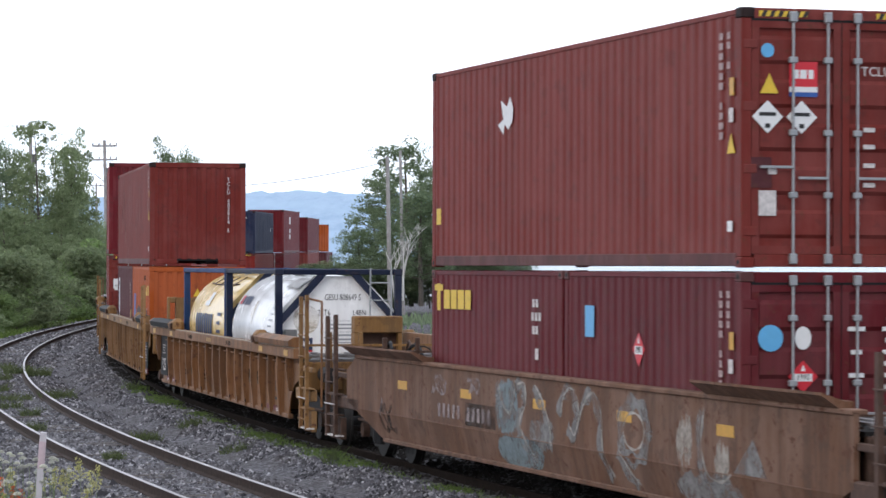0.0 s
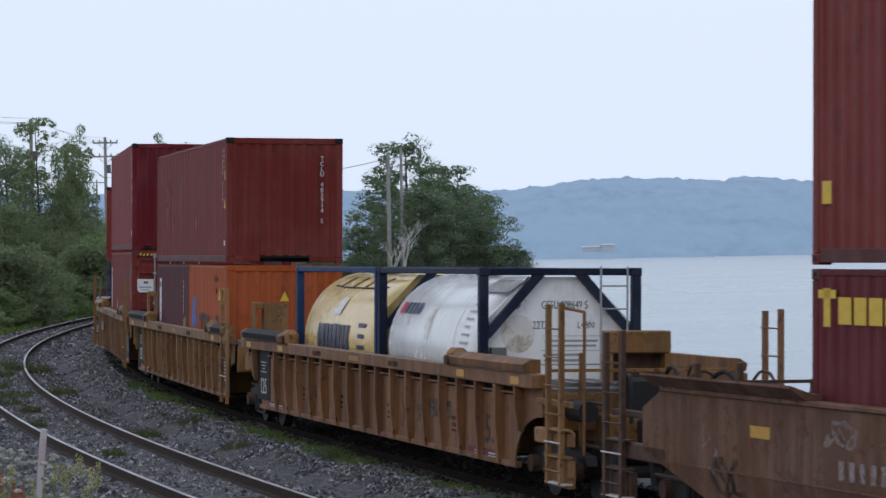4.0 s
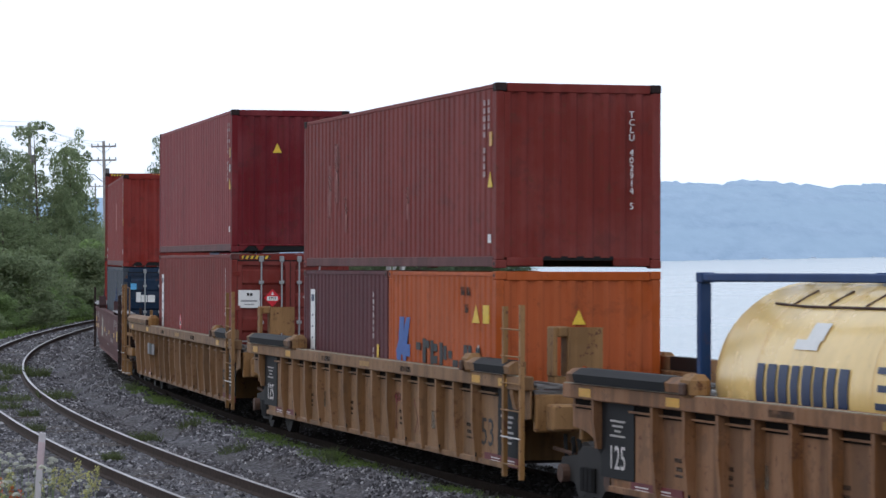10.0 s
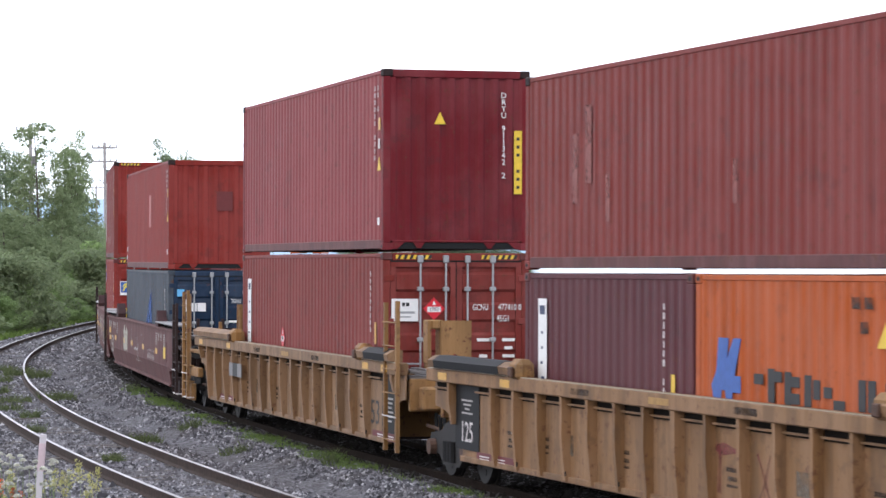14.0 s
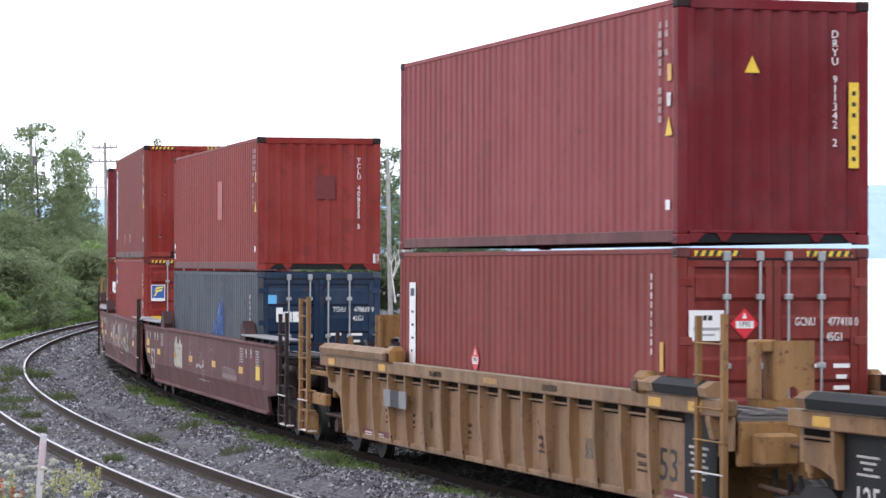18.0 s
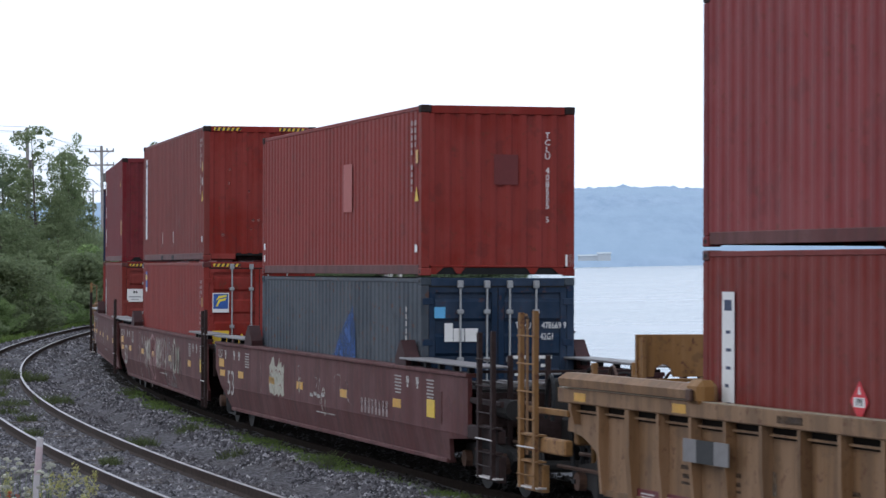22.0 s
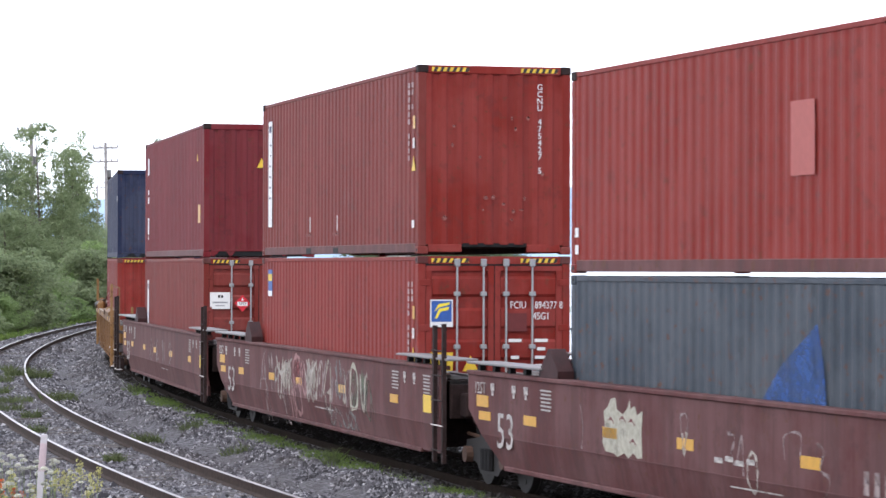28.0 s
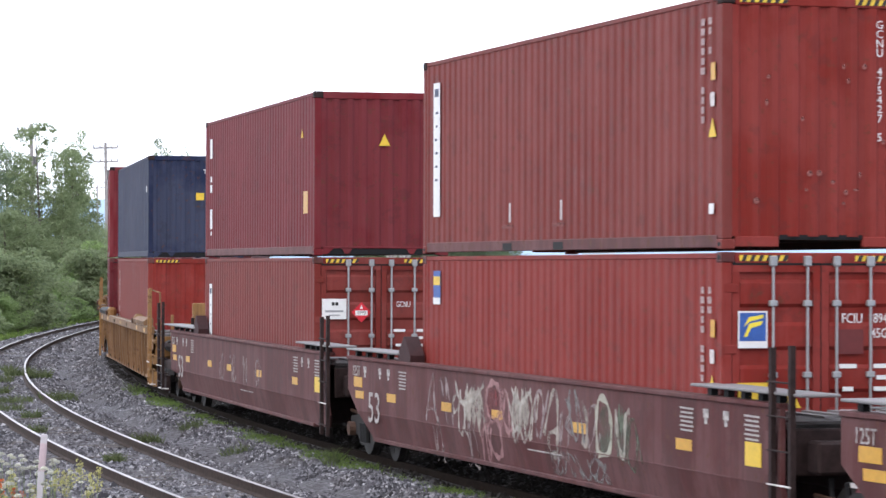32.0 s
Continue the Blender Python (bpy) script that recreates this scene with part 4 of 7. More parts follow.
def truck(label="dark grease-caked two-axle truck under the train"):
    """Two-axle truck, origin on the rails under its middle."""
    ob = thing("rail_truck", label, "rail truck", "trucks of the train")
    for sy in (1, -1):
        y = sy * 1.0

        def frame_side(bm):
            prism(bm, [(-1.15, 0.52), (-0.95, 0.36), (-0.62, 0.34), (-0.42, 0.20), (0.42, 0.20), (0.62, 0.34), (0.95, 0.36), (1.15, 0.52), (1.1, 0.64), (0.5, 0.70), (0.3, 0.82), (-0.3, 0.82), (-0.5, 0.70), (-1.1, 0.64)], "y", y - 0.07, y + 0.07)
        sf = part("side_frame", frame_side, DARK_GREASE, ob, key=f"sideframe{sy}")
        for x in (-0.16, 0.0, 0.16):
            part("spring", lambda bm: tube(bm, (0, 0, 0.26), (0, 0, 0.56), 0.065, 8), BLACK_STEEL, sf, key=f"spring{sy}", at=Matrix.Translation((x, y + sy * 0.09, 0)))
        for x in (-0.89, 0.89):
            part("bearing_cap", lambda bm: tube(bm, (0, sy * 1.05, 0.44), (0, sy * 1.17, 0.44), 0.12, 12), RUSTY, sf, key=f"bearing{sy}", at=Matrix.Translation((x, 0, 0)))
    boxpart("bolster", (-0.22, 0.22, -1.05, 1.05, 0.45, 0.78), DARK_GREASE, ob, r=0.03)
    sets = []
    for x in (-0.89, 0.89):
        ws = part("wheelset", lambda bm: tube(bm, (0, -1.0, 0), (0, 1.0, 0), 0.085, 10), DARK_GREASE, ob, key="axle", at=Matrix.Translation((x, 0, 0.42)))
        for sy in (1, -1):
            def wheel(bm):
                tube(bm, (0, sy * 0.68, 0), (0, sy * 0.715, 0), 0.455, 28)
                tube(bm, (0, sy * 0.715, 0), (0, sy * 0.82, 0), 0.42, 28)
                for a in range(6):
                    ang = a * math.pi / 3
                    tube(bm, (0.26 * math.cos(ang), sy * 0.82, 0.26 * math.sin(ang)), (0.26 * math.cos(ang), sy * 0.828, 0.26 * math.sin(ang)), 0.05, 8)
            part("wheel", wheel, DARK_GREASE, ws, key=f"wheel{sy}")
        sets.append(ws)
    return ob, sets


# ---- tank containers ----
def tank_container(label, shell, frame_colour, ladder_end=True):
    ob = thing("tank_container", label, "tank container", "containers on the train")
    L, H, W = 6.058, 2.591, CW
    for sx in (1, -1):
        for sy in (1, -1):
            xa, xb = sorted((sx * L / 2, sx * (L / 2 - 0.15)))
            ya, yb = sorted((sy * W / 2, sy * (W / 2 - 0.15)))
            boxpart("corner_post", (xa + 0.008, xb - 0.008, ya + 0.008, yb - 0.008, 0.118, H - 0.118), frame_colour, ob, r=0.015)
            for z in (0, H - 0.118):
                boxpart("corner_casting", (min(sx * L / 2, sx * (L / 2 - 0.178)), max(sx * L / 2, sx * (L / 2 - 0.178)), min(sy * W / 2, sy * (W / 2 - 0.162)), max(sy * W / 2, sy * (W / 2 - 0.162)), z, z + 0.118), frame_colour, ob, r=0.012)
            if not ladder_end:
                continue
            part("corner_brace", lambda bm: prism(bm, [(sy * (W / 2 - 0.13), H - 1.05), (sy * (W / 2 - 0.13), H - 0.87), (sy * (W / 2 - 0.83), H - 0.09), (sy * (W / 2 - 1.0), H - 0.09)], "x", sx * (L / 2 - 0.03), sx * (L / 2 - 0.12)), frame_colour, ob, key=f"brace{sx}{sy}")
            part("lower_brace", lambda bm: prism(bm, [(sy * (W / 2 - 0.13), 0.95), (sy * (W / 2 - 0.13), 0.78), (sy * (W / 2 - 0.75), 0.1), (sy * (W / 2 - 0.92), 0.1)], "x", sx * (L / 2 - 0.03), sx * (L / 2 - 0.12)), frame_colour, ob, key=f"lbrace{sx}{sy}")
        for z in (0.03, H - 0.11):
            boxpart("end_beam", (min(sx * (L / 2 - 0.02), sx * (L / 2 - 0.14)), max(sx * (L / 2 - 0.02), sx * (L / 2 - 0.14)), -W / 2 + 0.16, W / 2 - 0.16, z, z + 0.1), frame_colour, ob, r=0.012)
    for sy in (1, -1):
        for z in (0.02, H - 0.10):
            boxpart("side_rail", (-L / 2 + 0.178, L / 2 - 0.178, min(sy * (W / 2 - 0.01), sy * (W / 2 - 0.11)), max(sy * (W / 2 - 0.01), sy * (W / 2 - 0.11)), z, z + 0.09), frame_colour, ob, r=0.012)
    R, zc = 1.155, 1.33

    def vessel(bm):
        prof = [(-3.0, 0.02), (-2.99, 0.5), (-2.95, 0.82), (-2.86, 1.0), (-2.72, 1.1), (-2.5, R)]
        prof = prof + [(2.3, R), (2.5, 1.13), (2.62, 1.04), (2.74, 0.80), (2.78, 0.45), (2.79, 0.02)]
        n = 48
        rings = [[bm.verts.new((x, r * math.cos(2 * math.pi * i / n), zc + r * math.sin(2 * math.pi * i / n))) for i in range(n)] for x, r in prof]
        for a, b in zip(rings[:-1], rings[1:]):
            for i in range(n):
                bm.faces.new((a[i], a[(i + 1) % n], b[(i + 1) % n], b[i]))
        bm.faces.new(rings[0])
        bm.faces.new(rings[-1])
    part("vessel", vessel, shell, ob, "painted steel pressure vessel", key="vessel", smooth=True)

    def hoop(bm, r=R + 0.012):
        n = 48
        for i in range(n):
            a, b = 2 * math.pi * i / n, 2 * math.pi * (i + 1) / n
            v = [bm.verts.new((x, rr * math.cos(t), zc + rr * math.sin(t))) for x, rr, t in ((-0.008, r, a), (0.008, r, a), (0.008, r, b), (-0.008, r, b))]
            bm.faces.new(v)
    for x in (-1.5, -0.1, 1.4):
        part("shell_strap", hoop, STRAP if shell is TANK_WHITE else TANK_CREAM, ob, key="hoop", at=Matrix.Translation((x, 0, 0)))
    # end skirt plate that carries the data
    part("end_skirt", lambda bm: prism(bm, [(1.0 * math.cos(a * math.pi / 4 + math.pi / 8) * 1.2, zc + 1.0 * math.sin(a * math.pi / 4 + math.pi / 8) * 1.22) for a in range(8)], "x", L / 2 - 0.22, L / 2 - 0.17), shell, ob)

    def walkway(bm):
        for y in (-0.5, -0.25, 0.0, 0.25, 0.5):
            box(bm, -2.3, 2.3, y - 0.06, y + 0.06, H - 0.075, H - 0.055)
        for i in range(6):
            x = -2.2 + i * 0.88
            box(bm, x - 0.03, x + 0.03, -0.58, 0.58, H - 0.095, H - 0.075)
    part("walkway", walkway, GALV, ob, "galvanised walkway")
    part("manhole", lambda bm: [tube(bm, (0, 0, zc + R - 0.05), (0, 0, zc + R + 0.06), 0.3, 20), tube(bm, (0.6, 0, zc + R - 0.05), (0.6, 0, zc + R + 0.05), 0.12, 12)], GALV, ob)
    # dark drip rim along the shoulder
    def rim(bm):
        pts = [(-1.9, 52), (-1.0, 50), (0.0, 50), (1.0, 50), (1.9, 52)]
        for (xa, da), (xb, db) in zip(pts[:-1], pts[1:]):
            pa = Vector((xa, -(R + 0.01) * math.cos(radians(da)), zc + (R + 0.01) * math.sin(radians(da))))
            pb = Vector((xb, -(R + 0.01) * math.cos(radians(db)), zc + (R + 0.01) * math.sin(radians(db))))
            tube(bm, pa, pb, 0.015, 6)
        for x in (-1.4, -0.5, 0.4, 1.3):
            pa = Vector((x, -(R + 0.01) * math.cos(radians(51)), zc + (R + 0.01) * math.sin(radians(51))))
            pb = Vector((x + 0.1, -(R + 0.01) * math.cos(radians(66)), zc + (R + 0.01) * math.sin(radians(66))))
            tube(bm, pa, pb, 0.015, 6)
    if not ladder_end:
        part("drip_rim", rim, RUSTY, ob, key="rim")
    if ladder_end:
        y = 0.80
        lad = part("ladder", lambda bm: [tube(bm, (L / 2 - 0.02, y + d, 0.15), (L / 2 - 0.02, y + d, H + 0.02), 0.018, 6) for d in (-0.2, 0.2)], GALV, ob, "galvanised end ladder")
        for i in range(7):
            part("rung", lambda bm: tube(bm, (0, -0.2, 0), (0, 0.2, 0), 0.013, 6), GALV, lad, key="tankrung", at=Matrix.Translation((L / 2 - 0.02, y, 0.35 + 0.33 * i)))
    return ob


# ---- ground, water, far shore ----
WATER_Z = -7.5


def near_track(x, y):
    """Signed distance to the train's line: left of its heading positive."""
    i = np.argmin((TX[None, :] - x[:, None]) ** 2 + (TY[None, :] - y[:, None]) ** 2, axis=1)
    dx, dy, h = x - TX[i], y - TY[i], TH[i]
    return -np.sin(h) * dx + np.cos(h) * dy


def smooth01(v, a, b):
    t = np.clip((v - a) / (b - a), 0, 1)
    return t * t * (3 - 2 * t)


def ground_height(x, y):
    x, y = np.asarray(x, float), np.asarray(y, float)
    d = near_track(x, y)
    z = np.full(x.shape, -0.24)
    # ballast shoulder to the water side, then the bank down to the shore
    z -= 0.5 * smooth01(d, 2.2, 4.2)
    point = smooth01(y, 150.0, 172.0) * (1 - smooth01(y, 235.0, 270.0))
    z -= 9.0 * smooth01(d - 11.0 * point, 5.0, 12.0)
    # the ballast is heaped against the rails of both tracks
    z += 0.135 * (1 - smooth01(np.abs(d), 1.6, 2.5))
    z += 0.065 * (1 - smooth01(np.abs(d - SIDING), 1.3, 2.0))
    # hollow between the two tracks
    z -= 0.05 * smooth01(-d, 2.0, 2.5) * (1 - smooth01(-d, 2.6, 3.2))
    # verge beyond the siding
    z -= 0.25 * smooth01(-d, 6.4, 8.0)
    z += 0.8 * smooth01(-d, 12.0, 30.0)
    # the bank on which the camera stands
    z += 1.75 * smooth01(-y, -36.0, -18.0) * smooth01(-d, 6.5, 12.0)
    z += (np.sin(x * 1.7 + y * 0.6) * np.sin(y * 1.1 - x * 0.4)) * 0.02
    return z


def ground_sheet():
    xs = np.concatenate((np.array([-4500, -2500, -1400, -800, -450, -260, -160, -110, -80, -60]), np.arange(-48, 48.1, 0.6), np.array([56, 70, 90, 130, 200, 400, 900, 2000, 4500])))
    ys = np.concatenate((np.array([-900, -400, -180, -90, -50, -30, -15]), np.arange(-6, 90, 0.7), np.arange(90, 330, 2.0), np.array([340, 380, 450, 600, 900, 1500, 2200, 2500])))
    gx, gy = np.meshgrid(xs, ys)
    z = ground_height(gx.ravel(), gy.ravel())
    v = np.column_stack((gx.ravel(), gy.ravel(), z))
    n = len(xs)
    f = [(j * n + i, j * n + i + 1, (j + 1) * n + i + 1, (j + 1) * n + i) for j in range(len(ys) - 1) for i in range(n - 1)]
    me = bpy.data.meshes.new("ground")
    me.from_pydata(v.tolist(), [], f)
    for p in me.polygons:
        p.use_smooth = True
    return me


def ballast_material():
    m, nt, p = mat_nodes("crushed_stone_ballast")
    v = coords(nt, 1.0)
    vo = nt.nodes.new("ShaderNodeTexVoronoi")
    vo.inputs["Scale"].default_value = 16.0
    nt.links.new(v, vo.inputs["Vector"])
    stone = ramp(nt, vo.outputs["Color"], ((0.15, (0.036, 0.034, 0.040)), (0.5, (0.100, 0.096, 0.108)), (0.9, (0.224, 0.216, 0.240))))
    big = noise_tex(nt, v, 0.35, 5, 0.6)
    col = mixed(nt, ramp(nt, big, ((0.35, (0, 0, 0)), (0.7, (0.55, 0.55, 0.55)))), stone, (0.096, 0.086, 0.084))
    nt.links.new(col, p.inputs["Base Color"])
    p.inputs["Roughness"].default_value = 0.9
    bump(nt, p, vo.outputs["Distance"], 0.9, 0.05)
    return m


BALLAST = ballast_material()
ground = part("ground", ground_sheet(), BALLAST, None)
tagged(ground, "grey crushed-stone ballast and rough trackside ground", "ground", kind="structure")


def water_material():
    m, nt, p = mat_nodes("lake_water")
    v = coords(nt, (0.5, 1.6, 1.0))
    n = noise_tex(nt, v, 1.3, 5, 0.6)
    n2 = noise_tex(nt, coords(nt, (0.004, 0.02, 1.0)), 1.0, 4, 0.6)
    nt.links.new(ramp(nt, n2, ((0.35, (0.24, 0.30, 0.34)), (0.7, (0.32, 0.37, 0.41)))), p.inputs["Base Color"])
    p.inputs["Roughness"].default_value = 0.22
    p.inputs["IOR"].default_value = 1.333
    bump(nt, p, n, 0.18, 0.08)
    return m


WATER = water_material()


def water_sheet(bm):
    vs = [bm.verts.new(c) for c in ((-4500, 60, WATER_Z), (4500, -300, WATER_Z), (4500, 4600, WATER_Z), (-4500, 4600, WATER_Z))]
    bm.faces.new(vs)


tagged(part("water", water_sheet, WATER, None), "calm pale grey-blue lake reflecting the overcast sky", "water", kind="structure")


def hill_profile(x):
    """Height of the far ridge above the water, metres, along x."""
    knots = ((-1400, 70), (-355, 69), (-129, 70.5), (-76, 66), (66, 65.4), (123, 72.4), (170, 76), (222, 74), (264, 71.5), (304, 75), (349, 69), (389, 64.4), (428, 70), (462, 64.5), (710, 60), (1600, 50))
    xs, hs = zip(*knots)
    return np.interp(x, xs, hs)


def hill_mesh(y0, depth, scale, seed, lift=0.0):
    rng = np.random.default_rng(seed)
    xs = np.arange(-1500, 1700, 7.0)
    rows = 16
    v, f = [], []
    bumps = rng.normal(0, 1, (rows + 1, len(xs)))
    top = hill_profile(xs) * scale
    for j in range(rows + 1):
        u = j / rows
        z = WATER_Z - 1.0 + top * math.sin(u * math.pi / 2) + bumps[j] * (1.0 + 0.5 * u) + lift * u
        y = y0 + depth * u + bumps[j] * 8
        v += [(a, b, c) for a, b, c in zip(xs, y, z)]
    n = len(xs)
    f = [(j * n + i, j * n + i + 1, (j + 1) * n + i + 1, (j + 1) * n + i) for j in range(rows) for i in range(n - 1)]
    me = bpy.data.meshes.new("far_hill")
    me.from_pydata(v, [], f)
    return me


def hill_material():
    """Distance backdrop: wooded ridge, the evening haze painted in as a soft blue glow."""
    m, nt, p = mat_nodes("painted_haze_ridge")
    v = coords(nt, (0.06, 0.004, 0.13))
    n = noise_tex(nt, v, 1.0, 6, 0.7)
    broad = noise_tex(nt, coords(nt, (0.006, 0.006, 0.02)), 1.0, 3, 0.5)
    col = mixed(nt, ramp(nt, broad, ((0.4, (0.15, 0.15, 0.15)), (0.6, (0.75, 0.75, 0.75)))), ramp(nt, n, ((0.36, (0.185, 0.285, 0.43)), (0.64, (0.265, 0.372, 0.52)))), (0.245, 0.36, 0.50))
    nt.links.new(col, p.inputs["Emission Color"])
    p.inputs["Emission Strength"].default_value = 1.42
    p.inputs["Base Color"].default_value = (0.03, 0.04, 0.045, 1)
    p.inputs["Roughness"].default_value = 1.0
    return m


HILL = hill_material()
tagged(part("backdrop", hill_mesh(2110, 890, 1.0, 3), HILL, None), "far wooded ridge across the lake, haze painted in blue", "hill", kind="structure")

# ---- tracks ----
RAIL_SIDE = plain("weathered_rail_steel", (0.050, 0.034, 0.028), 0.8, 0.0, 0.35, gloss=0.15)
# Near-black main rails: the shade under the train is put into their colour.
MAIN_RAIL = plain("shade_dark_rail_steel", (0.020, 0.014, 0.011), 0.9, 0.0, 0.4, gloss=0.05)
# Dark stone that paints the train's shade; the shore rocks use it too.
SHADE_AND_ROCK = plain("train_shade_and_rock", (0.030, 0.027, 0.025), 0.9, var=0.6, scale=12, relief=1.0, gloss=0.2)
RAIL_HEAD = plain("worn_rail_head", (0.36, 0.34, 0.34), 0.42, 0.6, 0.4, 0.6)
TIE_WOOD = plain("weathered_tie_wood", (0.085, 0.070, 0.060), 0.85, var=0.4, scale=5)


def rail_mesh(side, offset, profile, bank):
    s = np.arange(-330, 75, 1.5)
    v, f = [], []
    n = len(profile)
    for k, a in enumerate(s):
        x, y, h = track_at(a, side)
        lx, ly = -math.sin(h), math.cos(h)
        for u, z in profile:
            w = offset + u
            v.append((x + lx * w, y + ly * w, z - (bank * w if bank else 0)))
    for k in range(len(s) - 1):
        for i in range(n):
            j = (i + 1) % n
            f.append((k * n + i, k * n + j, (k + 1) * n + j, (k + 1) * n + i))
    me = bpy.data.meshes.new("rail")
    me.from_pydata(v, [], f)
    return me


WEB = ((-0.07, -0.175), (0.07, -0.175), (0.07, -0.16), (0.012, -0.14), (0.012, -0.045), (0.034, -0.04), (0.036, -0.006), (-0.036, -0.006), (-0.034, -0.04), (-0.012, -0.045), (-0.012, -0.14), (-0.07, -0.16))
HEAD = ((-0.030, -0.0055), (0.033, -0.0055), (0.029, 0.0), (-0.026, 0.0))
for name, side, bank in (("main_line_track", 0.0, BANK), ("siding_track", SIDING, 0.0)):
    line = thing(name, "curved railway track on ballast, rails darkened for the train's shade" if side == 0 else "empty rusty siding track curving through weedy ballast", "railway track", kind="structure")
    for off in (0.753, -0.753):
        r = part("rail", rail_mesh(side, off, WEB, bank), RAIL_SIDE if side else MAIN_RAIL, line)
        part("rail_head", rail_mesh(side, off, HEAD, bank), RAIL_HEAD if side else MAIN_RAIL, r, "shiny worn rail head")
    count = 0
    for s in np.arange(-150, 24, 0.56):
        if side == 0 and s < -60:
            continue
        x, y, h = track_at(s, side)
        if side != 0 and count > 290:
            break
        count += 1
        part("tie", lambda bm: soft_box(bm, -0.115, 0.115, -1.3, 1.3, -0.36, -0.158, 0.02), TIE_WOOD, line, key="tie",
             at=Matrix.Translation((x, y, random.uniform(-0.042, -0.004))) @ Matrix.Rotation(h + random.uniform(-0.012, 0.012), 4, "Z") @ Matrix.Rotation(-bank, 4, "X"))


# ---- plants ----
def leaf_material(name, dark, light, rough=0.65):
    m, nt, p = mat_nodes(name)
    g = nt.nodes.new("ShaderNodeNewGeometry")
    col = ramp(nt, g.outputs["Random Per Island"], ((0.0, dark), (0.6, tuple((a + b) / 2 for a, b in zip(dark, light))), (1.0, light)))
    hs = nt.nodes.new("ShaderNodeHueSaturation")
    nt.links.new(random_value(nt, 0.8, 1.15), hs.inputs["Value"])
    nt.links.new(col, hs.inputs["Color"])
    nt.links.new(hs.outputs[0], p.inputs["Base Color"])
    p.inputs["Roughness"].default_value = rough
    p.inputs["Specular IOR Level"].default_value = 0.25
    tr, mx = nt.nodes.new("ShaderNodeBsdfTranslucent"), nt.nodes.new("ShaderNodeMixShader")
    nt.links.new(hs.outputs[0], tr.inputs[0])
    mx.inputs[0].default_value = 0.58
    nt.links.new(p.outputs[0], mx.inputs[1])
    nt.links.new(tr.outputs[0], mx.inputs[2])
    nt.links.new(mx.outputs[0], nt.nodes["Material Output"].inputs[0])
    return m


LEAF = leaf_material("broad_leaves", (0.210, 0.268, 0.148), (0.345, 0.405, 0.222))
LEAF_DARK = leaf_material("dark_leaves", (0.150, 0.205, 0.120), (0.280, 0.345, 0.200))
LEAF_LIGHT = leaf_material("bright_leaves", (0.205, 0.300, 0.118), (0.330, 0.435, 0.185))
GRASS = leaf_material("grass_blades", (0.082, 0.131, 0.033), (0.205, 0.287, 0.074))
WEED = leaf_material("dull_weeds", (0.060, 0.080, 0.035), (0.150, 0.180, 0.075))
DRY = leaf_material("dry_stalks", (0.18, 0.13, 0.06), (0.33, 0.25, 0.12))
BARK = plain("grey_bark", (0.13, 0.112, 0.096), 0.9, var=0.4, scale=6)
DEAD_WOOD = plain("bleached_dead_wood", (0.66, 0.64, 0.61), 0.8, var=0.2)
PETAL_WHITE = leaf_material("white_umbels", (0.62, 0.62, 0.54), (0.84, 0.83, 0.76))
PETAL_YELLOW = leaf_material("yellow_heads", (0.48, 0.46, 0.16), (0.66, 0.63, 0.30))
PETAL_RED = leaf_material("orange_heads", (0.55, 0.10, 0.03), (0.70, 0.20, 0.06))


def leaf_cloud(rng, centres, radii, per, size):
    """Many small folded leaf clumps round centres; arrays of vertices and faces."""
    k = len(centres)
    c = np.repeat(centres, per, axis=0)
    r = np.repeat(radii, per, axis=0)
    d = rng.normal(0, 1, (k * per, 3))
    d /= np.linalg.norm(d, axis=1)[:, None]
    c = c + d * r * rng.uniform(0.45, 1.0, (k * per, 1)) ** 0.6
    n = len(c)
    up = d * 0.8 + rng.normal(0, 0.55, (n, 3)) + np.array([[0, 0, 0.55]])
    up /= np.linalg.norm(up, axis=1)[:, None]
    a = np.cross(up, rng.normal(0, 1, (n, 3)))
    a /= np.linalg.norm(a, axis=1)[:, None]
    b = np.cross(up, a)
    s = size * rng.uniform(0.5, 1.25, (n, 1))
    v = np.stack((c - a * s, c + b * s * 0.45 + up * s * 0.2, c + a * s, c - b * s * 0.45 + up * s * 0.2), axis=1).reshape(-1, 3)
    i = np.arange(n)[:, None] * 4
    f = np.concatenate((i + np.array([[0, 1, 2]]), i + np.array([[0, 2, 3]])))
    return v, f


def soup(name, v, f):
    me = bpy.data.meshes.new(name)
    me.from_pydata(v.tolist(), [], f.tolist())
    return me


def limbs(bm, rng, base, top, r, n, spread, start=0.35):
    """Tapered trunk with limbs; returns the tips."""
    base, top = Vector(base), Vector(top)
    mid = base.lerp(top, 0.5) + Vector((rng.uniform(-0.2, 0.2), rng.uniform(-0.2, 0.2), 0))
    tube(bm, base, mid, r, 8, r * 0.7)
    tube(bm, mid, top, r * 0.7, 8, r * 0.18)
    tips = []
    for i in range(n):
        t = start + (1 - start) * (i + 0.5) / n
        p = base.lerp(mid, t * 2) if t < 0.5 else mid.lerp(top, t * 2 - 1)
        a = i * 2.4 + rng.uniform(-0.5, 0.5)
        ln = spread * (1.15 - 0.75 * t) * rng.uniform(0.7, 1.2)
        q = p + Vector((math.cos(a) * ln, math.sin(a) * ln, ln * rng.uniform(0.15, 0.6)))
        tube(bm, p, q, r * 0.32 * (1.2 - t), 5, r * 0.06)
        tips.append(q)
        tips.append(p.lerp(q, 0.55))
    return tips


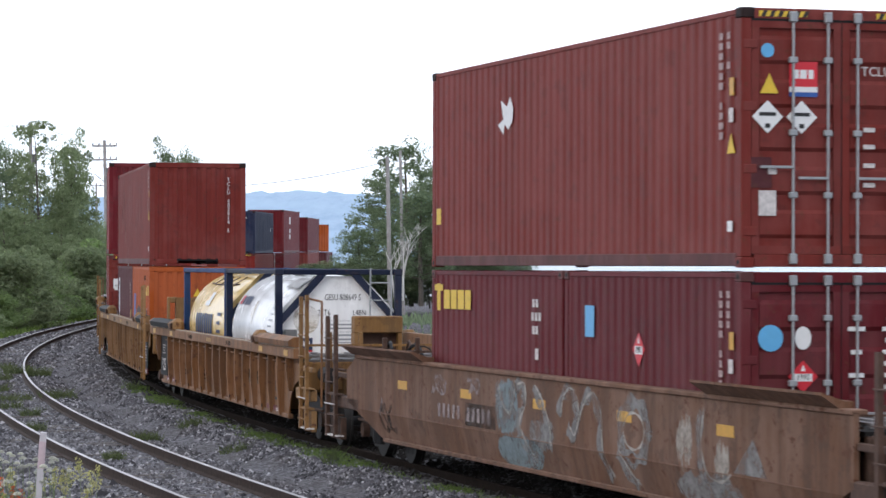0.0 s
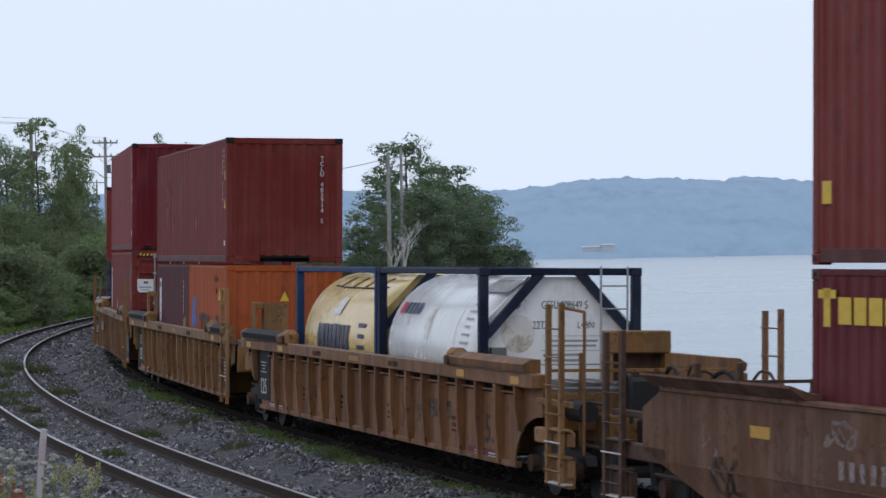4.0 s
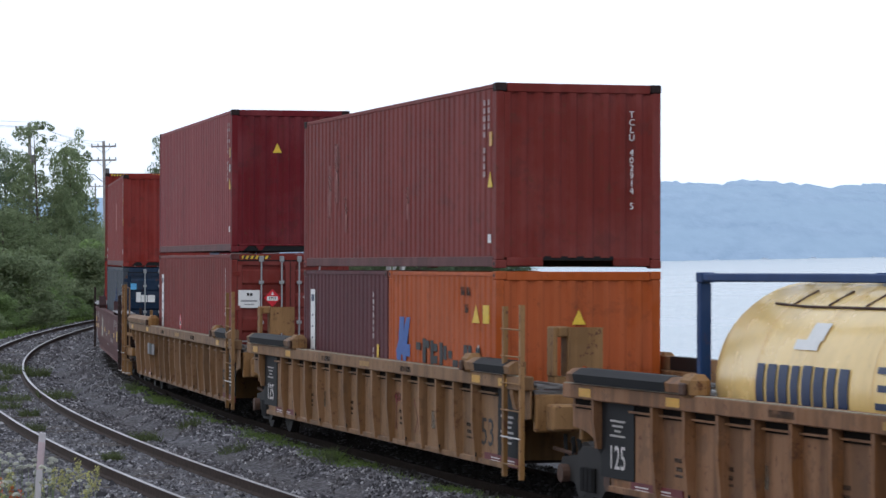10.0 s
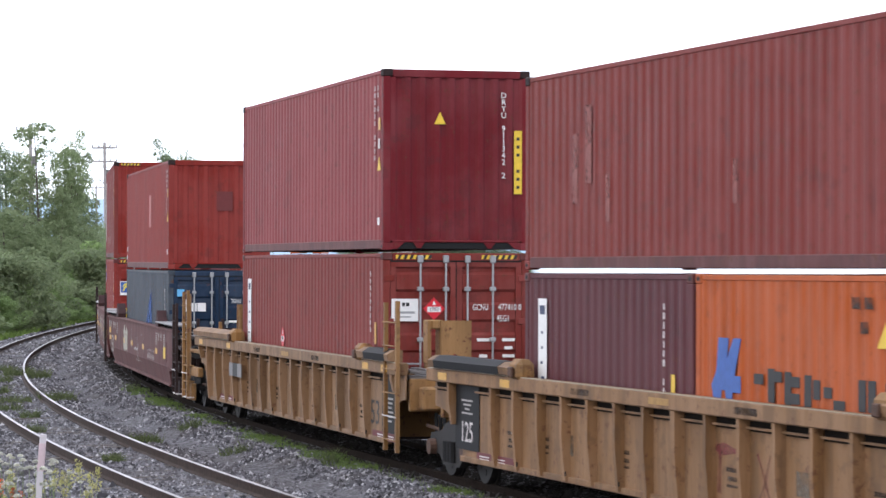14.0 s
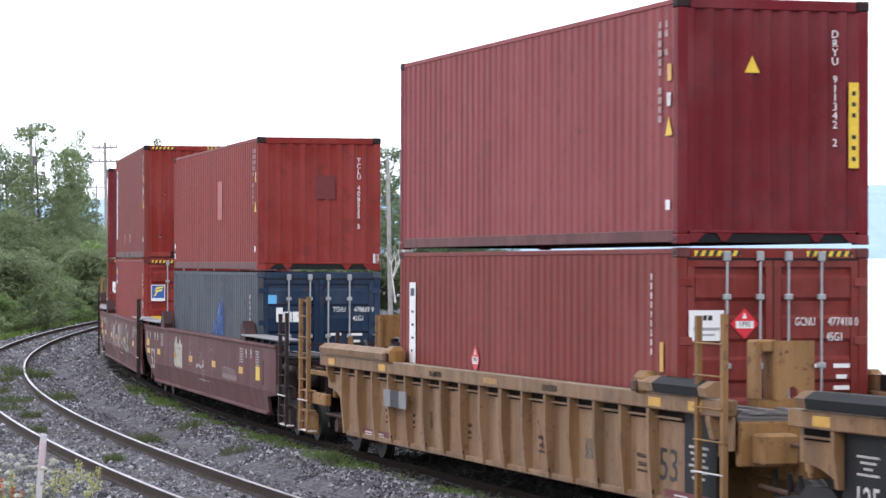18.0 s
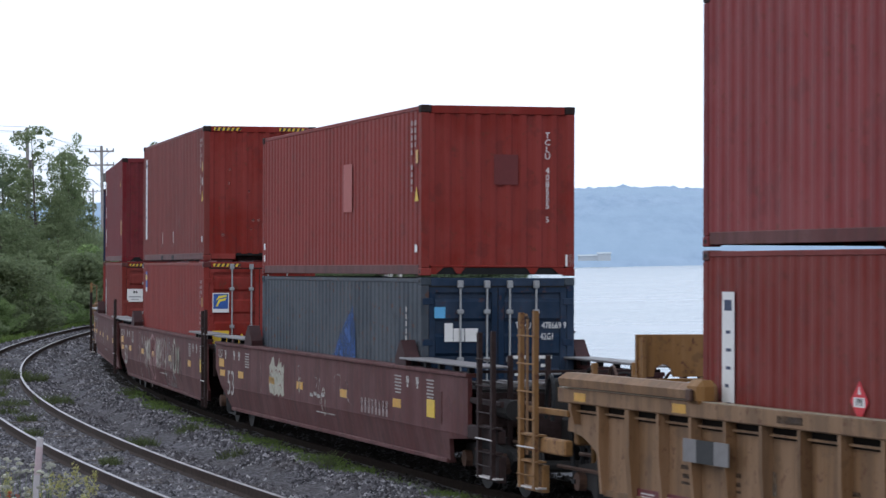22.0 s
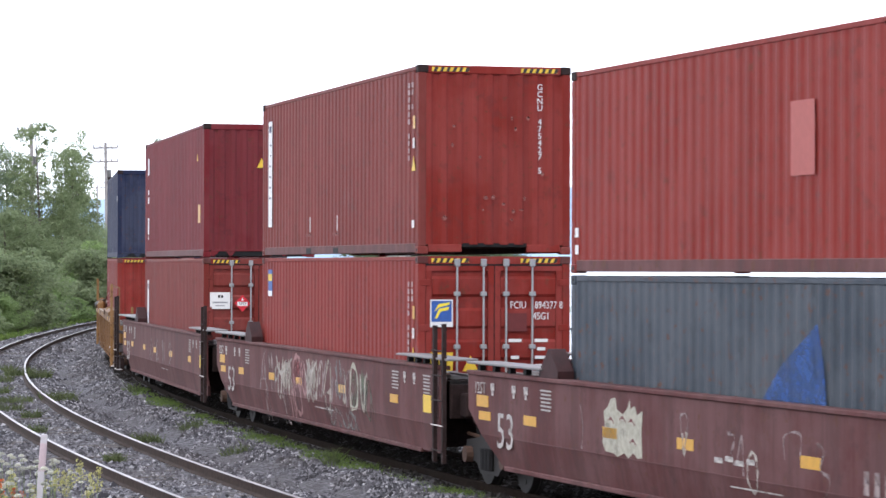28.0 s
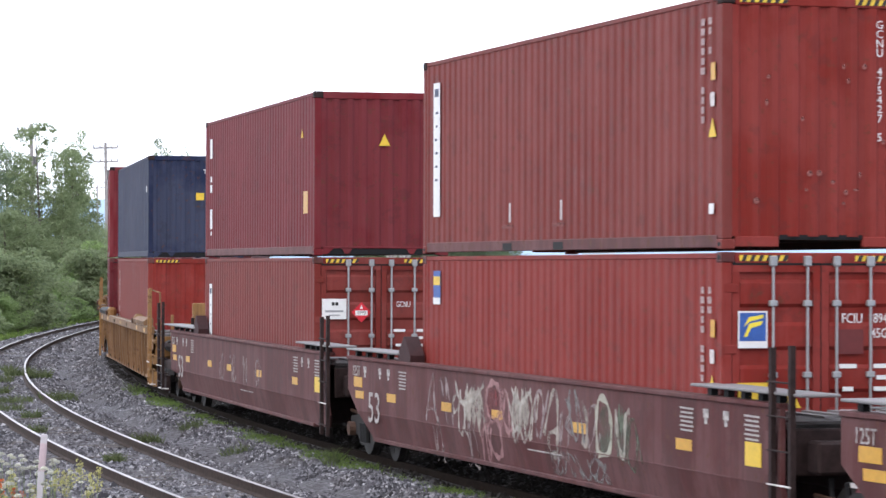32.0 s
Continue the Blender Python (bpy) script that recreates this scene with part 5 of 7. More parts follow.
def tree_meshes(seed, height, spread, n, clump, per, size, start, girth=0.017):
    rng = random.Random(seed)
    bm = bmesh.new()
    tips = limbs(bm, rng, (0, 0, -0.5), (rng.uniform(-0.4, 0.4), rng.uniform(-0.4, 0.4), height * 0.96), height * girth, n, spread, start)
    trunk = finish("trunk", bm)
    nr = np.random.default_rng(seed)
    c = np.array([list(t) for t in tips] + [[0, 0, height * 0.97]])
    c = np.concatenate((c, c + nr.normal(0, clump * 0.6, c.shape)))
    rad = nr.uniform(0.5, 1.1, (len(c), 1)) * clump * np.array([[1, 1, 0.75]])
    v, f = leaf_cloud(nr, c, rad, per, size)
    return trunk, soup("crown", v, f)


TREES = {
    "full": [tree_meshes(s, 10.5, 3.0, 26, 0.95, 92, 0.125, 0.20) for s in (1, 2, 3)],
    "sparse": [tree_meshes(s, 11.5, 2.3, 30, 0.46, 34, 0.12, 0.28, 0.010) for s in (11, 12)],
    "bush": [tree_meshes(s, 3.2, 1.5, 16, 0.70, 130, 0.10, 0.05) for s in (21, 22, 23)],
    "pine": [tree_meshes(s, 11.0, 3.4, 34, 0.66, 72, 0.12, 0.14) for s in (31, 32)],
}


def plant(kind, i, x, y, scale, leaves, label, turn=0.0, name="tree", category="tree", group="trees by the track", lift=0.0):
    ob = thing(name, label, category, group)
    trunk, crown = TREES[kind][i % len(TREES[kind])]
    part("trunk", trunk, BARK, ob)
    part("crown", crown, leaves, ob)
    z = float(ground_height(np.array([x]), np.array([y]))[0]) + lift
    ob.matrix_basis = Matrix.Translation((x, y, z)) @ Matrix.Rotation(turn, 4, "Z") @ Matrix.Diagonal((scale[0], scale[0], scale[1], 1))
    return ob


def along(px, depth):
    """x of a sight line px across the view at that depth."""
    return (px - 784) / FOCAL * depth


rnd = random.Random(77)
# woods left of the tracks
for px, d, sx, sz, kind, lv in (
        (14, 205, 0.85, 1.04, "full", LEAF_DARK), (-40, 200, 1.2, 1.0, "full", LEAF_DARK), (-110, 195, 1.2, 1.0, "full", LEAF), (-190, 190, 1.2, 0.9, "full", LEAF),
        (68, 190, 1.0, 1.10, "sparse", LEAF), (48, 193, 0.9, 0.84, "sparse", LEAF), (126, 192, 0.64, 1.06, "full", LEAF), (108, 190, 0.60, 0.78, "full", LEAF), (143, 196, 0.58, 0.82, "full", LEAF),
        (136, 194, 0.9, 0.96, "sparse", LEAF), (86, 200, 0.9, 0.62, "full", LEAF), (40, 198, 1.0, 0.62, "full", LEAF), (150, 208, 0.7, 0.58, "full", LEAF), (176, 222, 0.7, 0.60, "full", LEAF),
        (10, 185, 0.9, 0.64, "full", LEAF), (35, 192, 0.8, 0.52, "full", LEAF), (64, 188, 0.8, 0.50, "full", LEAF), (100, 186, 0.8, 0.48, "full", LEAF), (160, 205, 0.7, 0.46, "full", LEAF_LIGHT), (215, 235, 0.8, 0.50, "full", LEAF),
        (300, 262, 0.8, 1.24, "full", LEAF_DARK), (338, 272, 0.75, 1.20, "full", LEAF_DARK), (240, 255, 0.8, 0.90, "sparse", LEAF), (255, 262, 1.0, 0.66, "full", LEAF_DARK), (395, 300, 1.0, 0.7, "full", LEAF_DARK), (450, 330, 1.1, 0.4, "full", LEAF_DARK)):
    plant(kind, int(px), along(px, d), d, (sx, sz), lv, "tall leafy roadside tree with thin upper branches" if kind == "sparse" else "dense green broadleaf tree", rnd.uniform(0, 6.28))
for i, (px, d, s) in enumerate((p for p in [(-120 + 24 * k, 165 + rnd.uniform(-16, 22), rnd.uniform(0.75, 1.25)) for k in range(13)])):
    plant("bush", i, along(px, d), d, (s * 1.25, s), (LEAF, LEAF_LIGHT)[i % 2], "leafy green bush at the edge of the woods", rnd.uniform(0, 6.28), "bush", "bush", "bushes by the track")
for i, (px, d, s) in enumerate(((-5, 146, 0.55), (25, 150, 0.50), (52, 158, 0.5), (80, 164, 0.55), (108, 172, 0.6), (135, 180, 0.6), (158, 190, 0.62), (-40, 140, 0.6), (-80, 134, 0.6), (12, 160, 0.8), (95, 178, 0.85), (150, 196, 0.95), (45, 170, 0.9), (172, 205, 0.9))):
    plant("bush", i + 1, along(px, d), d, (s * 1.3, s), LEAF_LIGHT if i % 3 != 1 else LEAF, "low bright green bush beside the siding", rnd.uniform(0, 6.28), "bush", "bush", "bushes by the track")
# shore trees on the inside of the curve
for px, d, sx, sz, kind, lv in (
        (728, 188, 0.98, 0.88, "pine", LEAF_DARK), (768, 194, 1.0, 0.76, "pine", LEAF_DARK), (698, 196, 0.82, 0.72, "pine", LEAF_DARK), (668, 200, 0.7, 0.56, "pine", LEAF_DARK),
        (815, 190, 0.95, 0.66, "full", LEAF_DARK), (858, 192, 0.8, 0.62, "full", LEAF_DARK), (745, 182, 0.95, 0.62, "full", LEAF_DARK), (800, 184, 0.9, 0.55, "pine", LEAF_DARK),
        (850, 186, 0.7, 0.46, "full", LEAF_DARK), (925, 188, 0.42, 0.36, "full", LEAF_DARK), (640, 195, 0.6, 0.42, "full", LEAF_DARK), (895, 190, 0.5, 0.30, "full", LEAF_DARK)):
    plant(kind, int(px), along(px, d), d, (sx, sz), lv, "dark green shore tree beyond the train", rnd.uniform(0, 6.28), group="trees on the shore", lift=1.0)
for i, px in enumerate((560, 585, 610, 632, 660, 700, 760, 830, 880, 935)):
    plant("bush", i, along(px, 186), 186, (1.0, 0.72), LEAF if i % 2 else LEAF_DARK, "green shore bush beyond the train", rnd.uniform(0, 6.28), "bush", "bush", "bushes on the shore", lift=0.8)


def dead_tree():
    ob = thing("dead_tree", "bleached leafless dead tree on the shore", "tree")
    rng = random.Random(9)

    def build(bm):
        def grow(p, d, ln, r, depth):
            q = p + d * ln
            tube(bm, p, q, r, 6, r * 0.6)
            if depth:
                for i in range(3):
                    nd = (d + Vector((rng.uniform(-0.6, 0.6), rng.uniform(-0.6, 0.6), rng.uniform(-0.1, 0.35)))).normalized()
                    grow(p.lerp(q, rng.uniform(0.55, 1.0)), nd, ln * rng.uniform(0.5, 0.8), r * 0.55, depth - 1)
        grow(Vector((0, 0, 0)), Vector((0.05, 0, 1)), 2.6, 0.10, 4)
        grow(Vector((-0.5, 0, 0)), Vector((-0.1, 0, 1)), 2.4, 0.08, 3)
    part("trunk", build, DEAD_WOOD, ob, "bleached bare trunk and branches")
    ob.matrix_basis = Matrix.Translation((along(712, 176), 176, 0.4)) @ Matrix.Diagonal((0.85, 0.85, 0.74, 1))
    return ob


dead_tree()

# ---- poles and wires ----
# Weathered wood, its grey lightened to stand in for distance haze.
POLE_WOOD = plain("weathered_hazed_pole_wood", (0.36, 0.34, 0.33), 0.85, var=0.2, scale=4)
WIRE = plain("dark_cable", (0.10, 0.10, 0.11), 0.6)


def utility_pole(px, d, top, arm=2.6, lamp=0, arms=1, thick=0.16):
    x = along(px, d)
    ob = thing("utility_pole", "weathered wooden utility pole with crossarm and wires" if arm else "bare weathered wooden utility pole", "utility pole", "utility poles")
    part("pole", lambda bm: tube(bm, (0, 0, -1.5), (0, 0, top), thick, 10, thick * 0.72), POLE_WOOD, ob)
    for k in range(arms if arm else 0):
        z = top - 0.45 - 1.1 * k
        boxpart("crossarm", (-arm / 2, arm / 2, -0.06, 0.06, z - 0.07, z + 0.07), POLE_WOOD, ob)
        for s in (-0.95, -0.45, 0.45, 0.95):
            part("insulator", lambda bm: tube(bm, (s * arm / 2, 0, z + 0.07), (s * arm / 2, 0, z + 0.25), 0.05, 8), GREY_BOX, ob)
        part("brace", lambda bm: [tube(bm, (0, -0.08, z - 0.6), (s * 0.6, -0.08, z - 0.05), 0.025, 5) for s in (-1, 1)], POLE_WOOD, ob)
    if lamp:
        part("lamp_arm", lambda bm: [tube(bm, a, b, 0.035, 6) for a, b in (((0, 0, top - 3.4), (-0.8, 0, top - 2.7)), ((-0.8, 0, top - 2.7), (-2.2, 0, top - 2.55)))], GALV, ob)
        part("lamp_head", lambda bm: soft_box(bm, -2.9, -2.1, -0.14, 0.14, top - 2.64, top - 2.48, 0.05), GREY_BOX, ob, "grey street lamp head")
    if arm:
        part("transformer", lambda bm: tube(bm, (0.28, 0, top - 2.9), (0.28, 0, top - 2.2), 0.16, 10), GREY_BOX, ob)
    ob.matrix_basis = Matrix.Translation((x, d, 0)) @ Matrix.Rotation(0.15, 4, "Z")
    return x, d


utility_pole(190, 240, 12.6, 2.0, 1, 2, 0.17)
utility_pole(59, 205, 12.6, 1.9, 1, 1, 0.17)
utility_pole(174, 420, 13.6, 2.6, 0, 1)
utility_pole(690, 180, 9.0, 0, 0)
utility_pole(713, 181, 9.4, 0, 0, thick=0.12)


def cable(name, a, b, sag, r=0.012):
    a, b = Vector(a), Vector(b)

    def build(bm):
        n = 14
        pts = [a.lerp(b, i / n) - Vector((0, 0, sag * 4 * (i / n) * (1 - i / n))) for i in range(n + 1)]
        sweep(bm, pts, r, 5)
    tagged(part(name, build, WIRE, None), "thin dark overhead wire between utility poles", "wire", "overhead wires")


A, B = (along(190, 240), 240), (along(59, 205), 205)
for k, (za, zb, o) in enumerate(((12.2, 12.3, 0.8), (12.2, 12.3, -0.8), (12.55, 12.65, 0.0), (9.6, 9.4, 0.1))):
    cable("overhead_wire", (A[0] + o, A[1], za), (B[0] + o, B[1], zb), 0.35)
    cable("overhead_wire", (B[0] + o, B[1], zb), (B[0] - 7 + o, 170, zb), 0.3)
cable("overhead_wire", (A[0], A[1], 9.4), (along(690, 180), 180, 8.7), 1.0, 0.02)


# ---- grass, weeds and stones ----
def blades(rng, pts, h, w, lean=0.35):
    n = len(pts)
    a = rng.uniform(0, 2 * np.pi, n)
    side = np.column_stack((np.cos(a), np.sin(a), np.zeros(n))) * (w * rng.uniform(0.6, 1.3, n))[:, None]
    tip = np.column_stack((rng.normal(0, lean, n), rng.normal(0, lean, n), np.ones(n))) * (h * rng.uniform(0.45, 1.2, n))[:, None]
    v = np.stack((pts - side, pts + side, pts + tip * 0.55 + side * 0.6 + tip * [0.0, 0.0, 0.05], pts + tip), axis=1).reshape(-1, 3)
    i = np.arange(n)[:, None] * 4
    f = np.concatenate((i + np.array([[0, 1, 2]]), i + np.array([[0, 2, 3]])))
    return v, f


def beside(rng, n, s0, s1, d0, d1):
    """Random places s0..s1 along the line, d0..d1 to its left, on the ground."""
    s, d = rng.uniform(s0, s1, n), rng.uniform(d0, d1, n)
    x, y, h = np.interp(s, TS, TX), np.interp(s, TS, TY), np.interp(s, TS, TH)
    x, y = x - np.sin(h) * d, y + np.cos(h) * d
    return np.column_stack((x, y, ground_height(x, y))), s, d


gr = np.random.default_rng(5)
p, s, d = beside(gr, 24000, -30, 11, -1.75, -0.9)
keep = (np.sin(s * 0.9) * 0.35 + np.sin(s * 2.3 + 1) * 0.3 + np.sin(s * 0.31 + 2) * 0.3 + gr.normal(0, 0.3, len(s)) - np.abs(d + 1.24) * 2.6) > -0.16
v, f = blades(gr, p[keep], 0.075, 0.006, 0.6)
low = p[keep][::3] + [0, 0, 0.02]
v2, f2 = leaf_cloud(gr, low, np.full((len(low), 1), 0.03), 3, 0.018)
f, v = np.concatenate((f, f2 + len(v))), np.concatenate((v, v2))
tagged(part("trackside_grass", soup("trackside_grass", v, f), GRASS, None), "patchy green grass along the foot of the ballast", "grass", kind="stuff")
tufts = []
for cs, cd, n, rad, h in ((-41, -4.0, 420, 0.7, 0.28), (-38, -3.4, 300, 0.6, 0.3), (-24.5, -3.4, 380, 0.75, 0.24), (-6.5, -3.3, 260, 0.45, 0.2), (-16.5, -4.6, 200, 0.35, 0.22), (-34, -5.9, 420, 0.8, 0.3), (-30, -5.9, 260, 0.6, 0.25), (-14, -6.3, 320, 0.5, 0.32), (-1.5, -4.6, 160, 0.3, 0.18), (-45, -4.6, 260, 0.8, 0.25), (2, -1.5, 60, 0.2, 0.5), (-26, -1.4, 60, 0.2, 0.42), (-29, -4.9, 300, 0.8, 0.26), (-24, -4.5, 260, 0.7, 0.22), (-20, -4.9, 220, 0.6, 0.22), (-36, -4.7, 320, 0.9, 0.3), (-11, -5.0, 150, 0.4, 0.2), (-10, -1.9, 140, 0.4, 0.2), (-3, -2.2, 120, 0.4, 0.2)):
    c, _, _ = beside(gr, n, cs - rad, cs + rad, cd - rad * 0.6, cd + rad * 0.6)
    tufts.append(blades(gr, c, min(h, 0.3) * 0.95, 0.007, 0.5))
    m = n // 3
    low = c[:m] + np.column_stack((np.zeros(m), np.zeros(m), gr.uniform(0.02, h * 0.45, m)))
    tufts.append(leaf_cloud(gr, low, np.full((m, 1), 0.035), 4, 0.022))
off, vs, fs = 0, [], []
for v, f in tufts:
    vs.append(v)
    fs.append(f + off)
    off += len(v)
tagged(part("trackside_weeds", soup("trackside_weeds", np.concatenate(vs), np.concatenate(fs)), WEED, None), "scattered dull green weeds in the ballast", "weeds", kind="stuff")
p, s, d = beside(gr, 26000, -125, -30, -16, -6.9)
v, f = blades(gr, p, 0.34, 0.05)
tagged(part("verge_grass", soup("verge_grass", v, f), GRASS, None), "rough grass verge along the siding", "grass", kind="stuff")


p, s, d = beside(gr, 26000, -125, -5, 3.2, 34)
v, f = blades(gr, p, 0.55, 0.07)
tagged(part("shore_grass", soup("shore_grass", v, f), LEAF_DARK, None), "rough dark green growth on the bank above the lake", "grass", kind="stuff")


def stones(rng, pts, size):
    n = len(pts)
    base = np.array(((1, 0, 0), (-1, 0, 0), (0, 1, 0), (0, -1, 0), (0, 0, 1), (0, 0, -1)), float)
    v = base[None] * rng.uniform(0.55, 1.2, (n, 6, 1)) + rng.normal(0, 0.2, (n, 6, 3))
    a = rng.uniform(0, 6.28, n)
    c, q = np.cos(a)[:, None], np.sin(a)[:, None]
    v = np.stack((v[..., 0] * c - v[..., 1] * q, v[..., 0] * q + v[..., 1] * c, v[..., 2] * 0.75), axis=-1)
    v = v * (size * rng.lognormal(0, 0.30, n))[:, None, None] + pts[:, None, :]
    t = np.array(((0, 2, 4), (2, 1, 4), (1, 3, 4), (3, 0, 4), (2, 0, 5), (1, 2, 5), (3, 1, 5), (0, 3, 5)))
    f = (np.arange(n)[:, None, None] * 6 + t[None]).reshape(-1, 3)
    return v.reshape(-1, 3), f


def stone_material():
    m, nt, p = mat_nodes("grey_ballast_stones")
    g = nt.nodes.new("ShaderNodeNewGeometry")
    col = ramp(nt, g.outputs["Random Per Island"], ((0.0, (0.018, 0.017, 0.021)), (0.35, (0.060, 0.058, 0.066)), (0.6, (0.116, 0.112, 0.126)), (0.85, (0.208, 0.204, 0.224)), (1.0, (0.464, 0.456, 0.472))))
    n = noise_tex(nt, coords(nt, 1.0), 0.4, 4)
    col = mixed(nt, ramp(nt, n, ((0.45, (0, 0, 0)), (0.75, (0.6, 0.6, 0.6)))), col, (0.12, 0.108, 0.104))
    nt.links.new(col, p.inputs["Base Color"])
    p.inputs["Roughness"].default_value = 0.85
    return m


STONE = stone_material()
sets = []
for n, s0, s1, size in ((70000, -22, 10, 0.037), (46000, -52, -22, 0.046), (24000, -120, -52, 0.07)):
    p, s, d = beside(gr, n, s0, s1, -7.6, -1.2)
    ok = (np.abs(np.abs(d - SIDING) - 0.753) > 0.10)
    on_tie = (np.abs(((s + 150) / 0.56 + 0.5) % 1.0 - 0.5) < 0.24) & (np.abs(d - SIDING) < 1.25)
    ok &= ~(on_tie & (gr.uniform(0, 1, n) < 0.8))
    ok &= ~((np.abs(d - SIDING) < 0.7) & (gr.uniform(0, 1, n) < 0.35))
    p[:, 2] -= 0.008
    sets.append(stones(gr, p[ok], size))
off, vs, fs = 0, [], []
for v, f in sets:
    vs.append(v)
    fs.append(f + off)
    off += len(v)
# strip of dark stones painting the shade under the train
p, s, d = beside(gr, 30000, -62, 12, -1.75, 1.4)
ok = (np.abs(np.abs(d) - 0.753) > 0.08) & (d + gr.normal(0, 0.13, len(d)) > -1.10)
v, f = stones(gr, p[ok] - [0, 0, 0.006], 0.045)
tagged(part("blackened_ballast", soup("blackened_ballast", v, f), SHADE_AND_ROCK, None), "ballast stones under the train, darkened for its shade", "gravel", kind="stuff")
tagged(part("ballast_stones", soup("ballast_stones", np.concatenate(vs), np.concatenate(fs)), STONE, None), "loose grey crushed ballast stones", "gravel", kind="stuff")


# flowers on the near bank, with the marker post
def stalk(bm, p, h, lean, r=0.004):
    q = Vector(p) + Vector((lean[0], lean[1], h))
    tube(bm, p, q, r, 4, r * 0.6)
    return q


def bank_flower(kind, x, y, h, seed):
    rng = random.Random(seed)
    z = float(ground_height(np.array([x]), np.array([y]))[0])
    names = {"umbel": ("wild_carrot", "white-flowered wild carrot on the near bank"), "gold": ("goldenrod", "yellow goldenrod on the near bank"), "red": ("hawkweed", "orange-red wildflower on the near bank")}
    ob = thing(names[kind][0], names[kind][1], "wildflower", "wildflowers on the bank")
    tip = [None]

    def stem(bm):
        tip[0] = stalk(bm, (0, 0, 0), h, (rng.uniform(-0.1, 0.1), rng.uniform(-0.1, 0.1)))
    part("stem", stem, LEAF, ob)
    nr = np.random.default_rng(seed)
    t = np.array(tip[0])
    if kind == "umbel":
        n = 60
        a, r = nr.uniform(0, 6.28, n), np.sqrt(nr.uniform(0, 1, n)) * rng.uniform(0.014, 0.034)
        c = np.column_stack((t[0] + r * np.cos(a), t[1] + r * np.sin(a), t[2] + 0.03 - r * r * 16))
        v, f = leaf_cloud(nr, c, np.full((n, 1), 0.006), 4, 0.012)
        mat = PETAL_WHITE
    else:
        n = 50
        u = nr.uniform(0, 1, n)
        c = np.column_stack((t[0] + nr.normal(0, 0.03, n) * (1 - u * 0.6), t[1] + nr.normal(0, 0.03, n) * (1 - u * 0.6), t[2] - 0.16 + 0.2 * u))
        v, f = leaf_cloud(nr, c, np.full((n, 1), 0.012), 4, 0.011)
        mat = PETAL_YELLOW if kind == "gold" else PETAL_RED
    tagged(part("flower_head", soup("flower_head", v, f), mat, ob), kind="stuff")
    c = np.column_stack((nr.normal(0, 0.05, 14) + t[0] * 0.5, nr.normal(0, 0.05, 14) + t[1] * 0.5, nr.uniform(0.15, 0.8, 14) * h))
    v, f = leaf_cloud(nr, c, np.full((14, 1), 0.03), 3, 0.028)
    tagged(part("leaves", soup("leaves", v, f), LEAF_LIGHT, ob), kind="stuff")
    ob.matrix_basis = Matrix.Translation((x, y, z))


fr = random.Random(4)
for i in range(95):
    d = fr.uniform(24, 30)
    px = min(190.0, max(-60.0, fr.gauss(30, 60)))
    top = EYE.z - (fr.uniform(795, 905) + 0.25 * max(0, px) - 450) / FOCAL * d
    x = along(px, d)
    gz = float(ground_height(np.array([x]), np.array([d]))[0])
    if top - gz > 0.1:
        bank_flower("umbel" if i % 6 else "gold", x, d, top - gz, 500 + i)
for i, (px, py) in enumerate(((150, 830), (165, 838), (110, 835), (148, 815), (125, 868), (158, 872), (12, 862), (20, 872), (6, 850))):
    d = 26.0
    x = along(px, d)
    top = EYE.z - (py - 450) / FOCAL * d
    gz = float(ground_height(np.array([x]), np.array([d]))[0])
    bank_flower("red" if i > 5 else "gold", x, d, max(0.2, top - gz), 600 + i)
nb = 2600
bx, by = gr.uniform(-4.8, -2.6, nb), gr.uniform(23, 31, nb)
pz = ground_height(bx, by)
v, f = blades(gr, np.column_stack((bx, by, pz)), 0.42, 0.006, 0.25)
tagged(part("bank_grass", soup("bank_grass", v, f), GRASS, None), "tall green grass on the near bank", "grass", kind="stuff")
nb = 240
bx, by = gr.uniform(-3.6, -2.6, nb), gr.uniform(24, 28, nb)
v, f = blades(gr, np.column_stack((bx, by, ground_height(bx, by))), 0.85, 0.004, 0.2)
tagged(part("dry_grass", soup("dry_grass", v, f), DRY, None), "dry straw-coloured grass stalks on the near bank", "grass", kind="stuff")


def marker_post():
    ob = thing("marker_post", "slim leaning white marker post with faded pink band", "post")
    part("post", lambda bm: soft_box(bm, -0.03, 0.03, -0.012, 0.012, -0.4, 1.0, 0.006), plain("faded_white_plastic", (0.55, 0.52, 0.55), 0.6), ob)
    part("band", lambda bm: soft_box(bm, -0.031, 0.031, -0.0135, 0.0135, 0.66, 0.92, 0.006), plain("faded_pink_band", (0.56, 0.44, 0.48), 0.6), ob, "faded pink band")
    d = 27.0
    ob.matrix_basis = Matrix.Translation((along(54, d), d, EYE.z - (760 - 450) / FOCAL * d - 1.0)) @ Matrix.Rotation(radians(5.5), 4, "Y")


marker_post()

# ---- rocks off the shore ----
for k, (px, d, size) in enumerate(((962, 392, 0.5), (978, 396, 0.8), (990, 400, 0.6), (1004, 397, 0.9), (1018, 403, 0.5))):
    v, f = stones(gr, np.array([[0.0, 0.0, 0.15]]), size)
    rock = part("shore_rock", soup("shore_rock", v, f), SHADE_AND_ROCK, None)
    tagged(rock, "dark wet rock standing out of the lake", "rock", "rocks off the shore")
    rock.matrix_basis = Matrix.Translation((along(px, d), d, WATER_Z)) @ Matrix.Diagonal((1.5, 1, 0.8, 1))

# ---- buildings across the water ----
# White walls; the blue-grey in their colour is painted haze.
FAR_WALL = plain("haze_tinted_white_wall", (0.56, 0.62, 0.68), 0.8)
